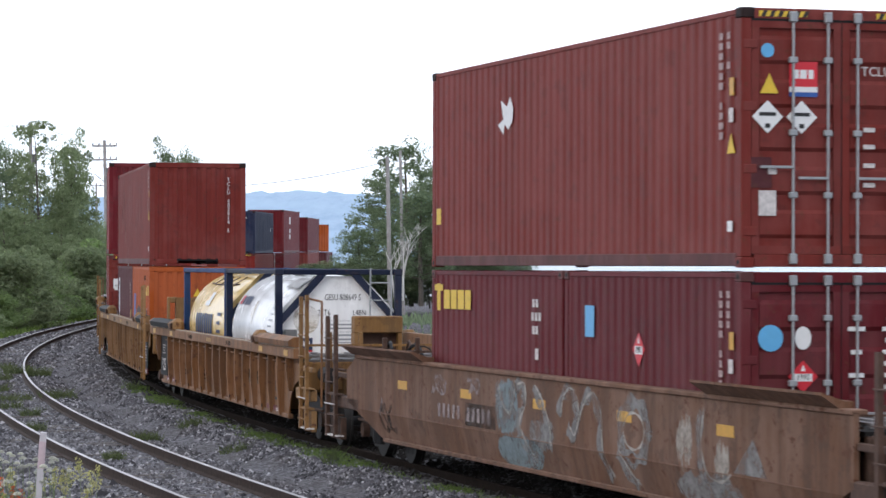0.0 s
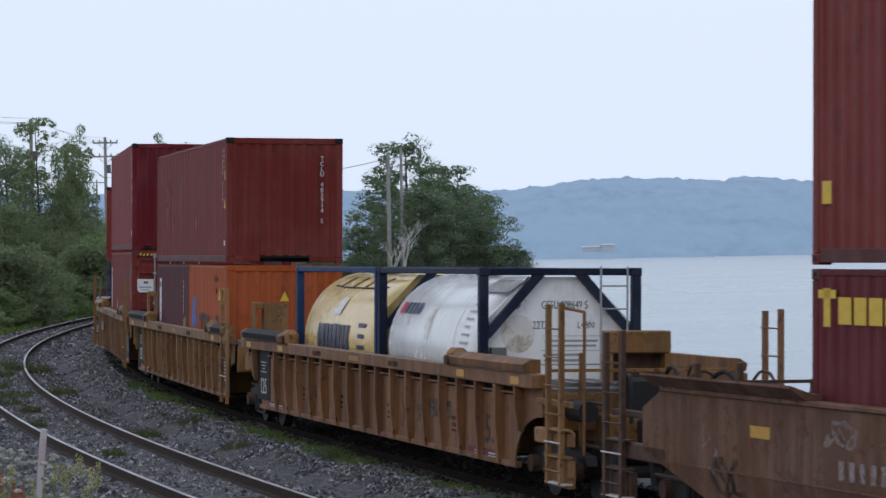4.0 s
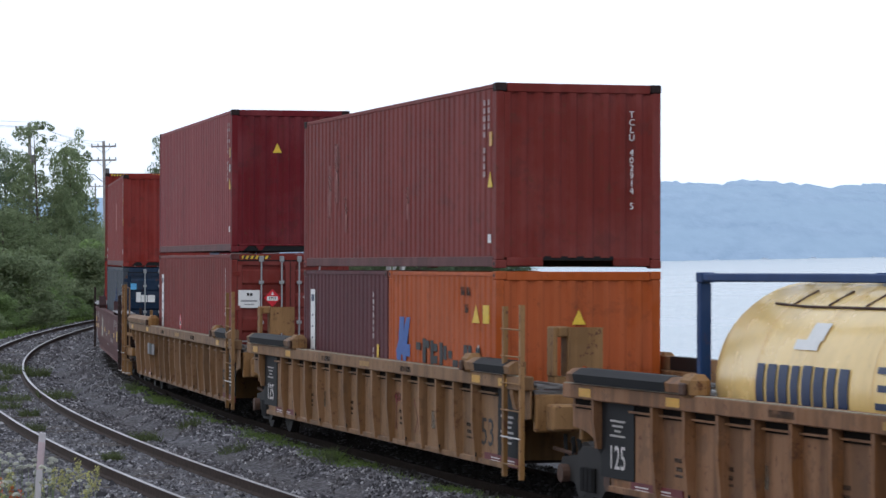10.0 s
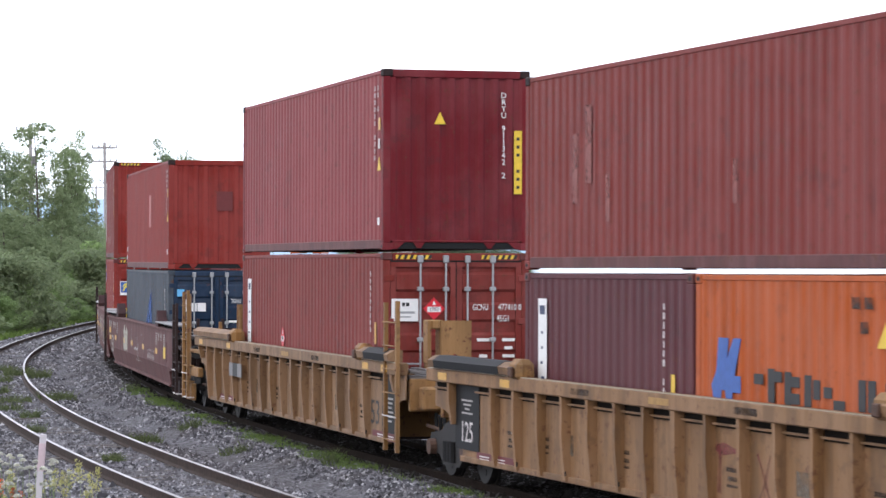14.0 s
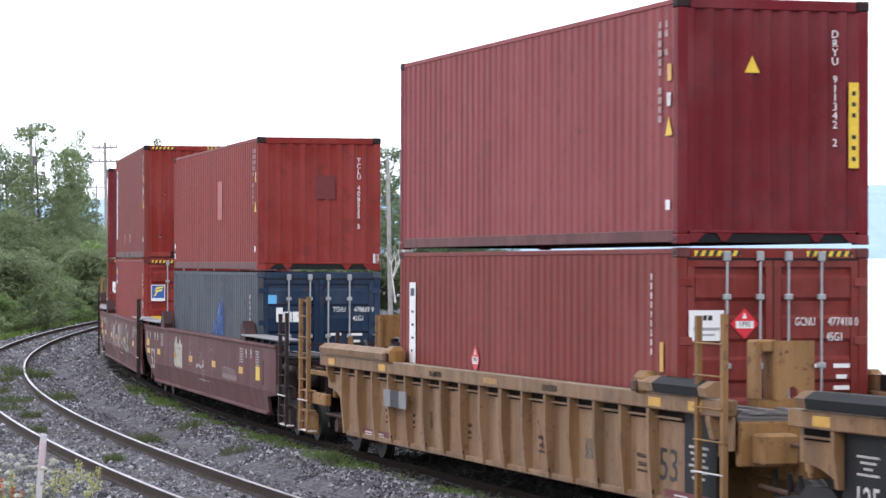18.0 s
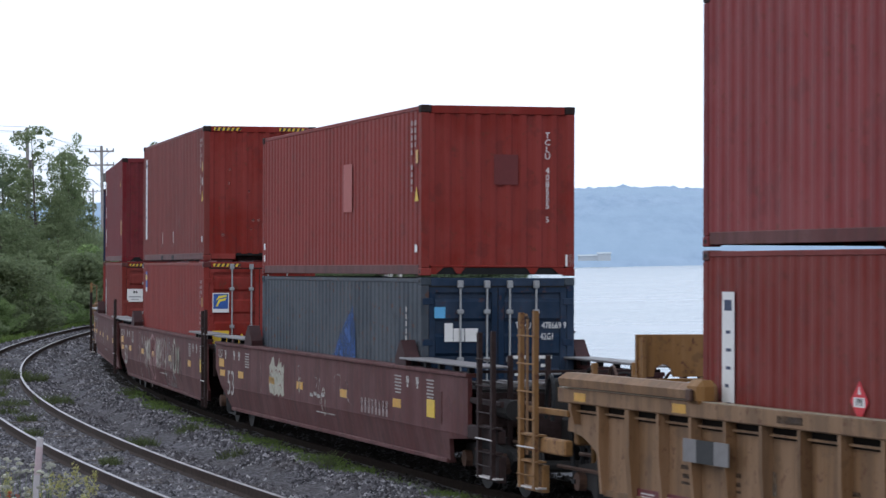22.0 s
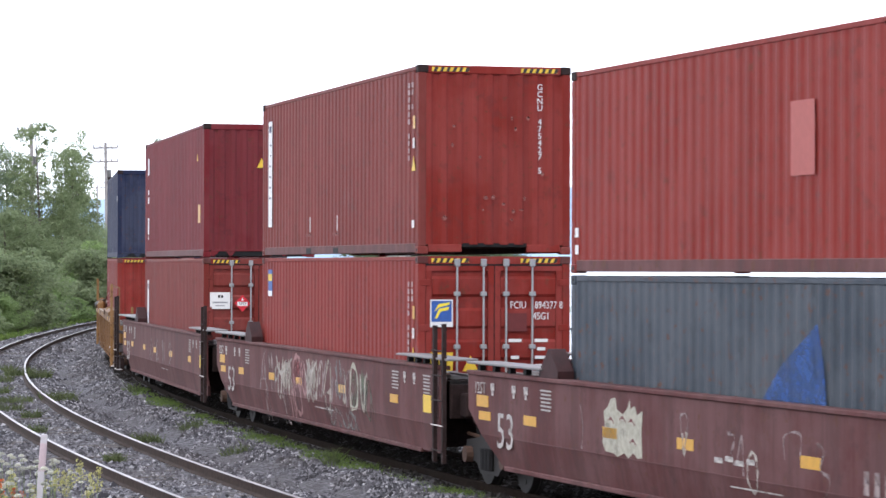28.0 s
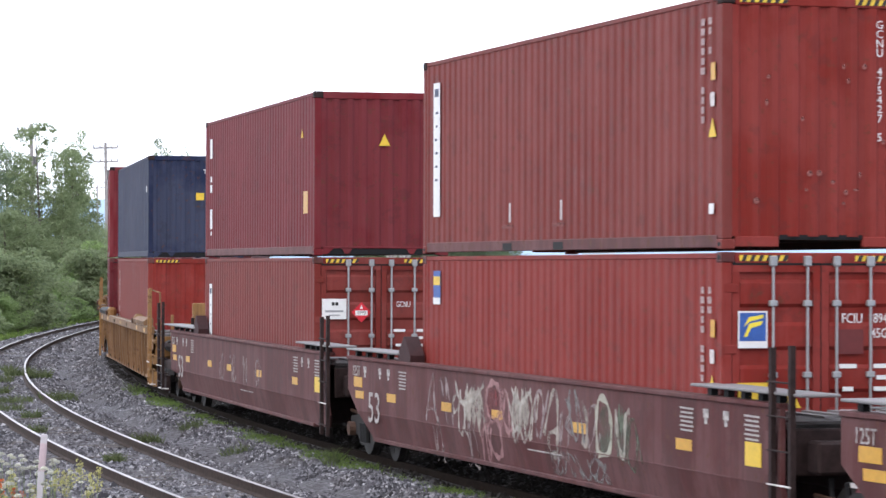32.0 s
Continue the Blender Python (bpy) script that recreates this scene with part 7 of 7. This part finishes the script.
for x in (-1.9, 0.3):
    plate("scratch", 0.5, 0.05, S(x, 0.36), PINK_PATCH, b)
    plate("label", 0.07, 0.26, S(x + 0.12, 0.55), WORN_WHITE, b)
    boxpart("fork_pocket", (x - 0.2, x + 0.2, -CW / 2 + 0.006, -CW / 2 + 0.012, 0.03, 0.13), BLACK_STEEL, b, "dark fork-lift pocket")
for i in range(16):
    rr = random.Random(i)
    plate("scuff", rr.uniform(0.03, 0.08), rr.uniform(0.03, 0.08), F(rr.uniform(-0.9, 0.9), rr.uniform(0.4, 2.2), d=0.013), PINK_PATCH, b, shape="disc")
ride(b, 5, 0, upper(5, H9))

# 6
b = container(12.192, H9, RED, "red-brown container with closed doors, white sign and red placard", "doors", hazard=True)
owner_sign(b, -0.85, 1.98)
placard(b, -0.36, 1.92)
write("GCNU", 0.105, F(0.40, 2.06), WHITE, b, narrow=0.62)
data_lines(b, 0.5, 1.6, 7)
white_strip(b, 12.192, H9, 0.6, 2.35, 7)
placard(b, 0, 0, "1993", place=S(-2.6, 1.05), size=0.42)
ride(b, 6, 0, FLOOR)
b = container(12.192, H9, RED_ROSE, "deep crimson high-cube container with yellow labels", "panel", tunnel=False)
plate("warning_label", 0.20, 0.21, F(0.05, 2.05), YELLOW, b, shape="triangle")
plate("label", 0.14, 0.5, F(0.98, 1.1), YELLOW, b)
plate("label", 0.4, 0.4, S(5.25, 0.95), AMBER, b)
bars(b, S(-5.35, 1.55), [(0, 0.75, 0.28, 0.42), (0.0, 0.1, 0.2, 0.12), (0, -0.1, 0.24, 0.16), (0, -0.75, 0.28, 0.42), (0, -1.05, 0.12, 0.08)], WHITE)
plate("warning_label", 0.2, 0.16, S(4.9, 2.2), YELLOW, b, shape="triangle")
ride(b, 6, 0, upper(6, H9))

# 7 and the boxes behind it
b = container(12.192, H9, RED_BRIGHT, "orange-red container with hazard stripes over its end", "panel", hazard=True, side_colour=RED)
column(b, -5.2, 0.9, 2.5, WORN_WHITE, 0.14, 21)
ride(b, 7, 0, FLOOR)
b = container(12.192, H8, NAVY, "navy blue container with white letters", "panel", tunnel=False)
write("TCLU 4", 0.12, F(0.45, 2.18), WHITE, b)
plate("label", 0.2, 0.18, F(0.1, 1.55), YELLOW, b)
plate("label", 0.25, 0.16, S(5.4, 1.75), WHITE, b)
plate("label", 0.3, 0.16, on_left(-4.2, CW / 2 - 0.011, 1.5), WHITE, b)
ride(b, 7, 0, upper(7, H9))
b = container(12.192, H9, RED_DARK, "dark red container with closed doors", "doors")
data_lines(b, 0.5, 1.6, 6)
column(b, -5.2, 1.2, 2.4, WORN_WHITE, 0.14, 23)
ride(b, 8, 0, FLOOR)
b = container(12.192, H9, RED_ROSE, "crimson high-cube container with white upright numbers", "panel")
bars(b, F(0.0, 1.75), [(-0.2, -0.6 + 0.11 * i, 0.1, 0.075) for i in range(13)], WHITE)
bars(b, on_left(1.5, CW / 2 - 0.011, 1.5), [(0, 0.7, 1.1, 0.5), (0, 0.0, 0.9, 0.3), (0, -0.4, 1.0, 0.3)], WORN_WHITE)
ride(b, 8, 0, upper(8, H9))
b = container(12.192, H9, RED, "red-brown container with white upright numbers", "panel")
bars(b, F(0.0, 1.75), [(0.1, -0.6 + 0.11 * i, 0.1, 0.075) for i in range(13)], WHITE)
ride(b, 9, 0, FLOOR)
b = container(12.192, H8, RED_DARK, "dark red container with white upright numbers", "panel")
bars(b, F(0.0, 1.5), [(-0.1, -0.6 + 0.11 * i, 0.1, 0.075) for i in range(13)], WHITE)
ride(b, 9, 0, upper(9, H9))
ride(container(12.192, H9, BROWN_BOX, "oxide brown container in a well car", "panel"), 10, 0, FLOOR)
ride(container(12.192, H9, RED_DARK, "dark red container in a well car", "panel"), 11, 0, FLOOR)
ride(container(12.192, H9, BROWN_BOX, "oxide brown container under a bright orange one", "panel"), 12, 0, FLOOR)
ride(container(12.192, H8, ORANGE, "bright orange container stacked on a brown one", "panel"), 12, 0, upper(12, H9))

# markings on the plain-sided cars
for u in (4, 5, 6):
    c = cars[u]
    y = -1.447
    write("53", 0.50, on_right(-8.05, y, 0.88), STENCIL, c, narrow=1.1)
    write("125T", 0.17, on_right(-9.15, y, 1.45), STENCIL, c, narrow=1.0)
    boxpart("yellow_plate", (-9.3, -8.8, -1.448, -1.44, 1.20, 1.36), AMBER, c)
    boxpart("yellow_plate", (-9.2, -8.7, -1.448, -1.44, 1.02, 1.14), AMBER, c)
    boxpart("yellow_plate", (7.35, 7.8, -1.448, -1.44, 0.98, 1.24), YELLOW, c)
    for x in (-8.6, -7.7, -7.2, 6.2, 6.8):
        bars(c, on_right(x, y, 1.46), [(0, 0.03, 0.16, 0.1), (0, -0.05, 0.08, 0.08)], STENCIL)
    for x in (-6.4, 5.6, 7.55):
        bars(c, on_right(x, y, 1.40), [(0, 0.12 - 0.05 * i, 0.42 - 0.05 * (i % 2), 0.022) for i in range(6)], STENCIL)
    if u == 4:
        bars(c, on_right(3.8, y, 0.98), [(-0.6 + 0.24 * i, 0, 0.12, 0.24) for i in range(8)], GRAFF_PALE)
    if u == 4:
        bars(c, on_right(0.0, y, 0.98), [(-0.6 + 0.3 * i, 0.03 * (i % 2), 0.22, 0.06) for i in range(4)], STENCIL)
    boxpart("panel_seam", (-0.3, 1.1, -1.424, -1.40, 0.70, 0.715), STENCIL, c, "worn pale seam")
    boxpart("placard_frame", (7.92, 8.22, -1.450, -1.44, 0.92, 1.38), CAR_BROWN, c, "brown placard frame")


def skin(z, lift=0.006):
    """How far out the plain plate side stands at a height."""
    return -1.44 + 0.22 * max(0.0, KNEE - z) - lift


def stroke(car, pts, material, r=0.06, y=None, lift=0.006, closed=False):
    """One sprayed stroke along (x, z) points: a smooth flat ribbon of uneven width."""
    k = len(pts)
    fine = []
    for i in range(k if closed else k - 1):
        p = [Vector(pts[(i + o) % k] if closed else pts[min(max(i + o, 0), k - 1)]) for o in (-1, 0, 1, 2)]
        for q in range(6):
            t = q / 6
            fine.append(0.5 * (2 * p[1] + (p[2] - p[0]) * t + (2 * p[0] - 5 * p[1] + 4 * p[2] - p[3]) * t * t + (3 * p[1] - p[0] - 3 * p[2] + p[3]) * t ** 3))
    fine.append(fine[0].copy() if closed else Vector(pts[-1]))

    def build(bm):
        rows = []
        for i, c in enumerate(fine):
            d = (fine[min(i + 1, len(fine) - 1)] - fine[max(i - 1, 0)]).normalized()
            q = Vector((-d.y, d.x)) * r * (0.8 + 0.35 * math.sin(i * 0.9 + k))
            rows.append([bm.verts.new((v.x, y if y is not None else skin(v.y, lift), v.y)) for v in (c + q, c - q)])
        for a, b in zip(rows[:-1], rows[1:]):
            bm.faces.new((a[0], a[1], b[1], b[0]))
    return part("graffiti_stroke", build, material, car)


def hoop_stroke(car, x, z, rx, rz, material, r=0.06, lift=0.008):
    return stroke(car, [(x + rx * math.cos(a * math.pi / 4), z + rz * math.sin(a * math.pi / 4)) for a in range(8)], material, r, None, lift, True)


def scrawl(car, x0, z0, w, h, material, seed, y=None, loops=3, r=0.035):
    """A curling stroke of chance shape."""
    rng = random.Random(seed)
    ph, ph2, k = rng.uniform(0, 6), rng.uniform(0, 6), rng.uniform(0.7, 1.3)
    pts = [(x0 + w * (i / 12 - 0.5) * 0.8 + 0.19 * w * math.sin(ph + loops * 2 * math.pi * i / 12 * k), z0 + h * 0.5 * math.sin(ph2 + loops * math.pi * i / 12 * 1.7)) for i in range(13)]
    return stroke(car, pts, material, r, y, 0.005 + 0.0006 * (seed % 5))


def blot(car, x0, z0, w, h, material, seed, lift=0.0035, ragged=0.25):
    """A sprayed fill with a ragged outline, laid on the side in strips."""
    rng = random.Random(seed)
    n = 22

    def build(bm):
        last = None
        for i in range(n + 1):
            u = 2 * i / n - 1
            half = h / 2 * (max(0.0, 1 - abs(u) ** 3.5)) ** 0.5
            top, low = z0 + half * (1 - ragged * rng.random()), z0 - half * (1 - ragged * rng.random())
            row = []
            for t in (top, max(low, min(top, KNEE)), low):
                row.append(bm.verts.new((x0 + w / 2 * u, skin(t, lift), t)))
            if last:
                bm.faces.new((last[0], row[0], row[1], last[1]))
                bm.faces.new((last[1], row[1], row[2], last[2]))
            last = row
    return part("graffiti_fill", build, material, car)


def cut_out(car, outline, material, lift=0.005):
    return part("graffiti_fill", lambda bm: bm.faces.new([bm.verts.new((x, skin(1.0, lift), z)) for x, z in outline]), material, car)


# front car of the brown three: a cream block, thin tags
cut_out(cars[4], [(-4.3, 0.98), (-4.2, 0.87), (-3.9, 0.86), (-3.8, 0.82), (-3.55, 0.88), (-3.4, 0.83), (-3.25, 0.9), (-3.1, 0.84), (-2.95, 0.86), (-2.98, 1.15), (-2.94, 1.42), (-3.12, 1.36), (-3.2, 1.47), (-3.35, 1.42), (-3.36, 1.55), (-3.44, 1.43), (-3.6, 1.35), (-3.8, 1.40), (-3.86, 1.54), (-4.02, 1.52), (-4.12, 1.42), (-4.26, 1.36), (-4.22, 1.2)], CREAM_SPRAY)
for x, z in ((-4.0, 1.25), (-3.6, 1.28), (-3.3, 1.26), (-3.25, 1.02)):
    stroke(cars[4], [(x - 0.1, z), (x, z + 0.03), (x + 0.1, z - 0.02)], MAROON, 0.018, lift=0.008)
stroke(cars[4], [(-1.75, 1.42), (-1.6, 1.45), (-1.5, 1.36), (-1.58, 1.15), (-1.66, 1.0), (-1.7, 1.2), (-1.75, 1.42)], GRAFF_PALE, 0.02)
stroke(cars[4], [(-1.68, 1.22), (-1.62, 1.0), (-1.55, 1.24)], GRAFF_WHITE, 0.04)
hoop_stroke(cars[4], 0.35, 0.9, 0.14, 0.22, GRAFF_WHITE, 0.022)
stroke(cars[4], [(-0.35, 1.3), (-0.15, 1.25), (-0.25, 1.05), (-0.1, 0.98), (0.05, 1.28), (0.1, 0.85)], GRAFF_PALE, 0.02)
stroke(cars[4], [(1.2, 1.1), (1.2, 1.35), (1.6, 1.38), (1.6, 1.15)], GRAFF_PALE, 0.016)
stroke(cars[4], [(2.0, 1.3), (2.2, 1.25), (2.1, 1.05), (2.35, 0.95), (2.2, 0.75), (2.4, 0.62)], GRAFF_PALE, 0.022)
stroke(cars[4], [(-5.1, 1.42), (-5.0, 1.1), (-5.05, 0.85)], GRAFF_PALE, 0.02)
# middle car: a row of pale letters with a pink eight
stroke(cars[5], [(-5.1, 0.85), (-4.85, 1.4), (-4.7, 1.5), (-4.65, 1.1), (-4.45, 0.85)], GRAFF_PALE, 0.05)
stroke(cars[5], [(-4.95, 1.05), (-4.55, 1.02)], GRAFF_PALE, 0.035)
stroke(cars[5], [(-3.55, 1.3), (-3.7, 1.2), (-3.62, 1.05), (-3.45, 1.12)], GRAFF_WHITE, 0.035)
stroke(cars[5], [(-3.6, 1.5), (-3.4, 1.25), (-3.1, 1.2), (-2.6, 1.3), (-2.2, 1.5)], GRAFF_WHITE, 0.04)
blot(cars[5], -2.7, 1.2, 0.9, 0.72, CREAM_PALE, 3, ragged=0.6)
blot(cars[5], -1.76, 1.22, 0.62, 0.5, GRAFF_RED, 5)
hoop_stroke(cars[5], -1.76, 1.28, 0.34, 0.26, GRAFF_PINK, 0.055)
hoop_stroke(cars[5], -1.72, 0.78, 0.30, 0.27, GRAFF_PINK, 0.05)
stroke(cars[5], [(-1.2, 1.45), (-1.3, 1.1), (-1.1, 0.9), (-0.9, 0.95)], GRAFF_PINK, 0.04)
blot(cars[5], -0.55, 1.2, 0.75, 0.75, CREAM_PALE, 7, ragged=0.85)
stroke(cars[5], [(-0.95, 1.5), (-0.7, 1.3), (-0.4, 1.35), (-0.1, 1.5)], GRAFF_WHITE, 0.04)
stroke(cars[5], [(-0.9, 0.85), (-0.6, 1.0), (-0.4, 0.8), (-0.15, 0.95)], GRAFF_WHITE, 0.03)
stroke(cars[5], [(0.45, 0.95), (0.75, 1.45), (0.95, 1.5), (1.0, 1.1), (0.95, 0.75), (0.7, 0.7), (0.65, 0.95), (1.0, 1.02)], CREAM_PALE, 0.05)
stroke(cars[5], [(1.3, 1.45), (1.5, 1.3), (1.35, 1.1), (1.6, 1.0)], GRAFF_GREY, 0.05)
stroke(cars[5], [(1.95, 1.45), (2.15, 1.2), (2.1, 0.9), (1.95, 0.95)], CREAM_PALE, 0.05)
blot(cars[5], 2.85, 1.12, 0.5, 0.66, GRAFF_GREEN, 9)
stroke(cars[5], [(2.55, 0.82), (2.5, 1.2), (2.6, 1.5), (2.9, 1.45), (3.05, 1.15), (2.95, 0.85), (2.55, 0.82)], CREAM_SPRAY, 0.05)
blot(cars[5], 3.45, 1.12, 0.6, 0.8, GRAFF_GREEN, 4, ragged=0.6)
stroke(cars[5], [(3.2, 1.4), (3.3, 1.0), (3.5, 0.85), (3.55, 1.3), (3.7, 1.4)], CREAM_PALE, 0.05)
for k, x in enumerate((0.9, 1.7, 2.5)):
    scrawl(cars[5], x, 0.6, 0.8, 0.3, GRAFF_GREY, 70 + k, r=0.025)
for k, (x, z, m) in enumerate(((-4.0, 1.2, GRAFF_PALE), (-3.2, 1.05, GRAFF_WHITE), (-2.4, 1.1, CREAM_PALE), (-2.2, 0.7, GRAFF_PINK), (-1.3, 1.15, GRAFF_PINK), (-0.8, 1.1, GRAFF_WHITE), (-0.1, 1.15, CREAM_PALE), (0.35, 1.2, GRAFF_PALE), (1.2, 0.95, GRAFF_PALE), (1.75, 1.25, GRAFF_GREY), (2.3, 1.1, GRAFF_PALE), (3.8, 1.0, GRAFF_GREEN), (-4.6, 0.6, GRAFF_PALE), (-2.9, 0.6, GRAFF_PALE))):
    scrawl(cars[5], x, z, 0.6, 0.62, m, 220 + k, loops=2, r=0.034)
# rear car of the three: faint tags
for i in range(4):
    scrawl(cars[6], -2.5 + 1.4 * i, 1.1, 0.7, 0.5, GRAFF_PALE, 100 + i, loops=2, r=0.035)
# old car: large grey-blue letters
blot(cars[0], -1.7, 1.2, 1.0, 0.8, GRAFF_BLUE, 20)
blot(cars[0], -1.2, 0.62, 2.0, 0.48, GRAFF_BLUE, 21)
blot(cars[0], -0.2, 0.9, 1.0, 0.6, GRAFF_GREY, 22, ragged=0.5)
blot(cars[0], 5.6, 0.6, 2.0, 0.42, GRAFF_GREY, 23, ragged=0.6)
for pts in ([(-2.15, 1.52), (-2.0, 1.25), (-1.65, 1.1), (-1.45, 1.35), (-1.4, 1.55)], [(-1.3, 1.5), (-1.0, 1.52), (-0.95, 1.25), (-1.2, 1.0), (-0.95, 0.75), (-0.6, 0.5)],
            [(-0.55, 1.52), (-0.2, 1.3), (0.05, 1.0), (0.1, 0.75)], [(0.5, 1.2), (0.65, 1.45), (1.0, 1.52), (1.2, 1.25), (1.05, 0.95), (0.85, 1.05)],
            [(1.05, 0.95), (1.45, 1.4), (1.8, 1.5), (2.05, 1.25), (2.1, 0.85), (2.4, 0.5)], [(2.7, 0.85), (3.0, 0.62), (3.3, 0.47)],
            [(5.5, 1.5), (5.4, 1.1), (5.6, 0.75), (6.0, 0.7), (6.3, 0.8)]):
    stroke(cars[0], pts, GRAFF_GREY, 0.105, lift=0.007)
    stroke(cars[0], [(x + 0.09, z + 0.03) for x, z in pts], GRAFF_WHITE, 0.018, lift=0.009)
hoop_stroke(cars[0], 3.3, 1.14, 0.50, 0.34, GRAFF_GREY, 0.12)
hoop_stroke(cars[0], 3.3, 1.14, 0.36, 0.22, GRAFF_WHITE, 0.018, 0.010)
blot(cars[0], 4.95, 1.12, 0.5, 0.75, CREAM_PALE, 33, ragged=0.7)
blot(cars[0], 6.1, 0.95, 0.45, 0.6, CREAM_PALE, 34, ragged=0.8)
cut_out(cars[0], [(6.45, 0.85), (7.0, 1.25), (7.4, 0.85)], GRAFF_GREY)
stroke(cars[0], [(-8.45, 1.3), (-8.4, 1.05), (-8.25, 1.2)], GRAFF_PALE, 0.04)
stroke(cars[0], [(-8.2, 0.8), (-8.05, 1.05)], GRAFF_PALE, 0.05)
scrawl(cars[0], -4.9, 1.38, 0.8, 0.25, GRAFF_PALE, 61, r=0.03)
scrawl(cars[0], -3.2, 1.42, 0.6, 0.2, GRAFF_PALE, 62, r=0.03)
scrawl(cars[0], -7.8, 0.75, 0.8, 0.4, GRIME, 63, r=0.05)
boxpart("stencil_panel", (-3.6, -2.2, -1.4475, -1.44, 0.86, 1.18), GRIME, cars[0], "dark worn number panel")
bars(cars[0], on_right(-3.6, -1.4478, 1.02), [(-1.3 + 0.24 * i, 0, 0.12, 0.2) for i in range(11) if i != 5], GRAFF_PALE)
# ribbed cars: faded tags and plates
for u in (1, 2, 3):
    for pts in ([(0.85, 1.1), (1.3, 1.1), (1.9, 1.08)], [(1.15, 1.1), (1.12, 0.6)]) if u == 2 else ():
        stroke(cars[u], pts, GRAFF_RED, 0.06, y=-1.3585)
    for pts in ([(2.2, 1.1), (2.45, 0.75), (2.6, 0.5)], [(2.55, 1.1), (2.4, 0.8), (2.25, 0.6)]):
        stroke(cars[u], [(x - (0.9 if u == 3 else 0.0), z) for x, z in pts], GRAFF_RED, 0.03, y=-1.3585)


def motions():
    """Key everything that moves with the train."""
    steps = [i * 2.0 for i in range(17)]
    for ob, offset, local in MOVING:
        walk(ob, [(t, unit_pose(t, offset) @ local) for t in steps])
    for tk, offset, sets in ROLLING:
        walk(tk, [(t, truck_pose(t, offset)) for t in steps])
        for ws in sets:
            base = ws.matrix_basis.translation.copy()
            walk(ws, [(t, Matrix.Translation(base) @ Matrix.Rotation((travelled(t) - travelled(0)) / 0.42, 4, "Y")) for t in [i * 0.2 for i in range(161)]])


motions()
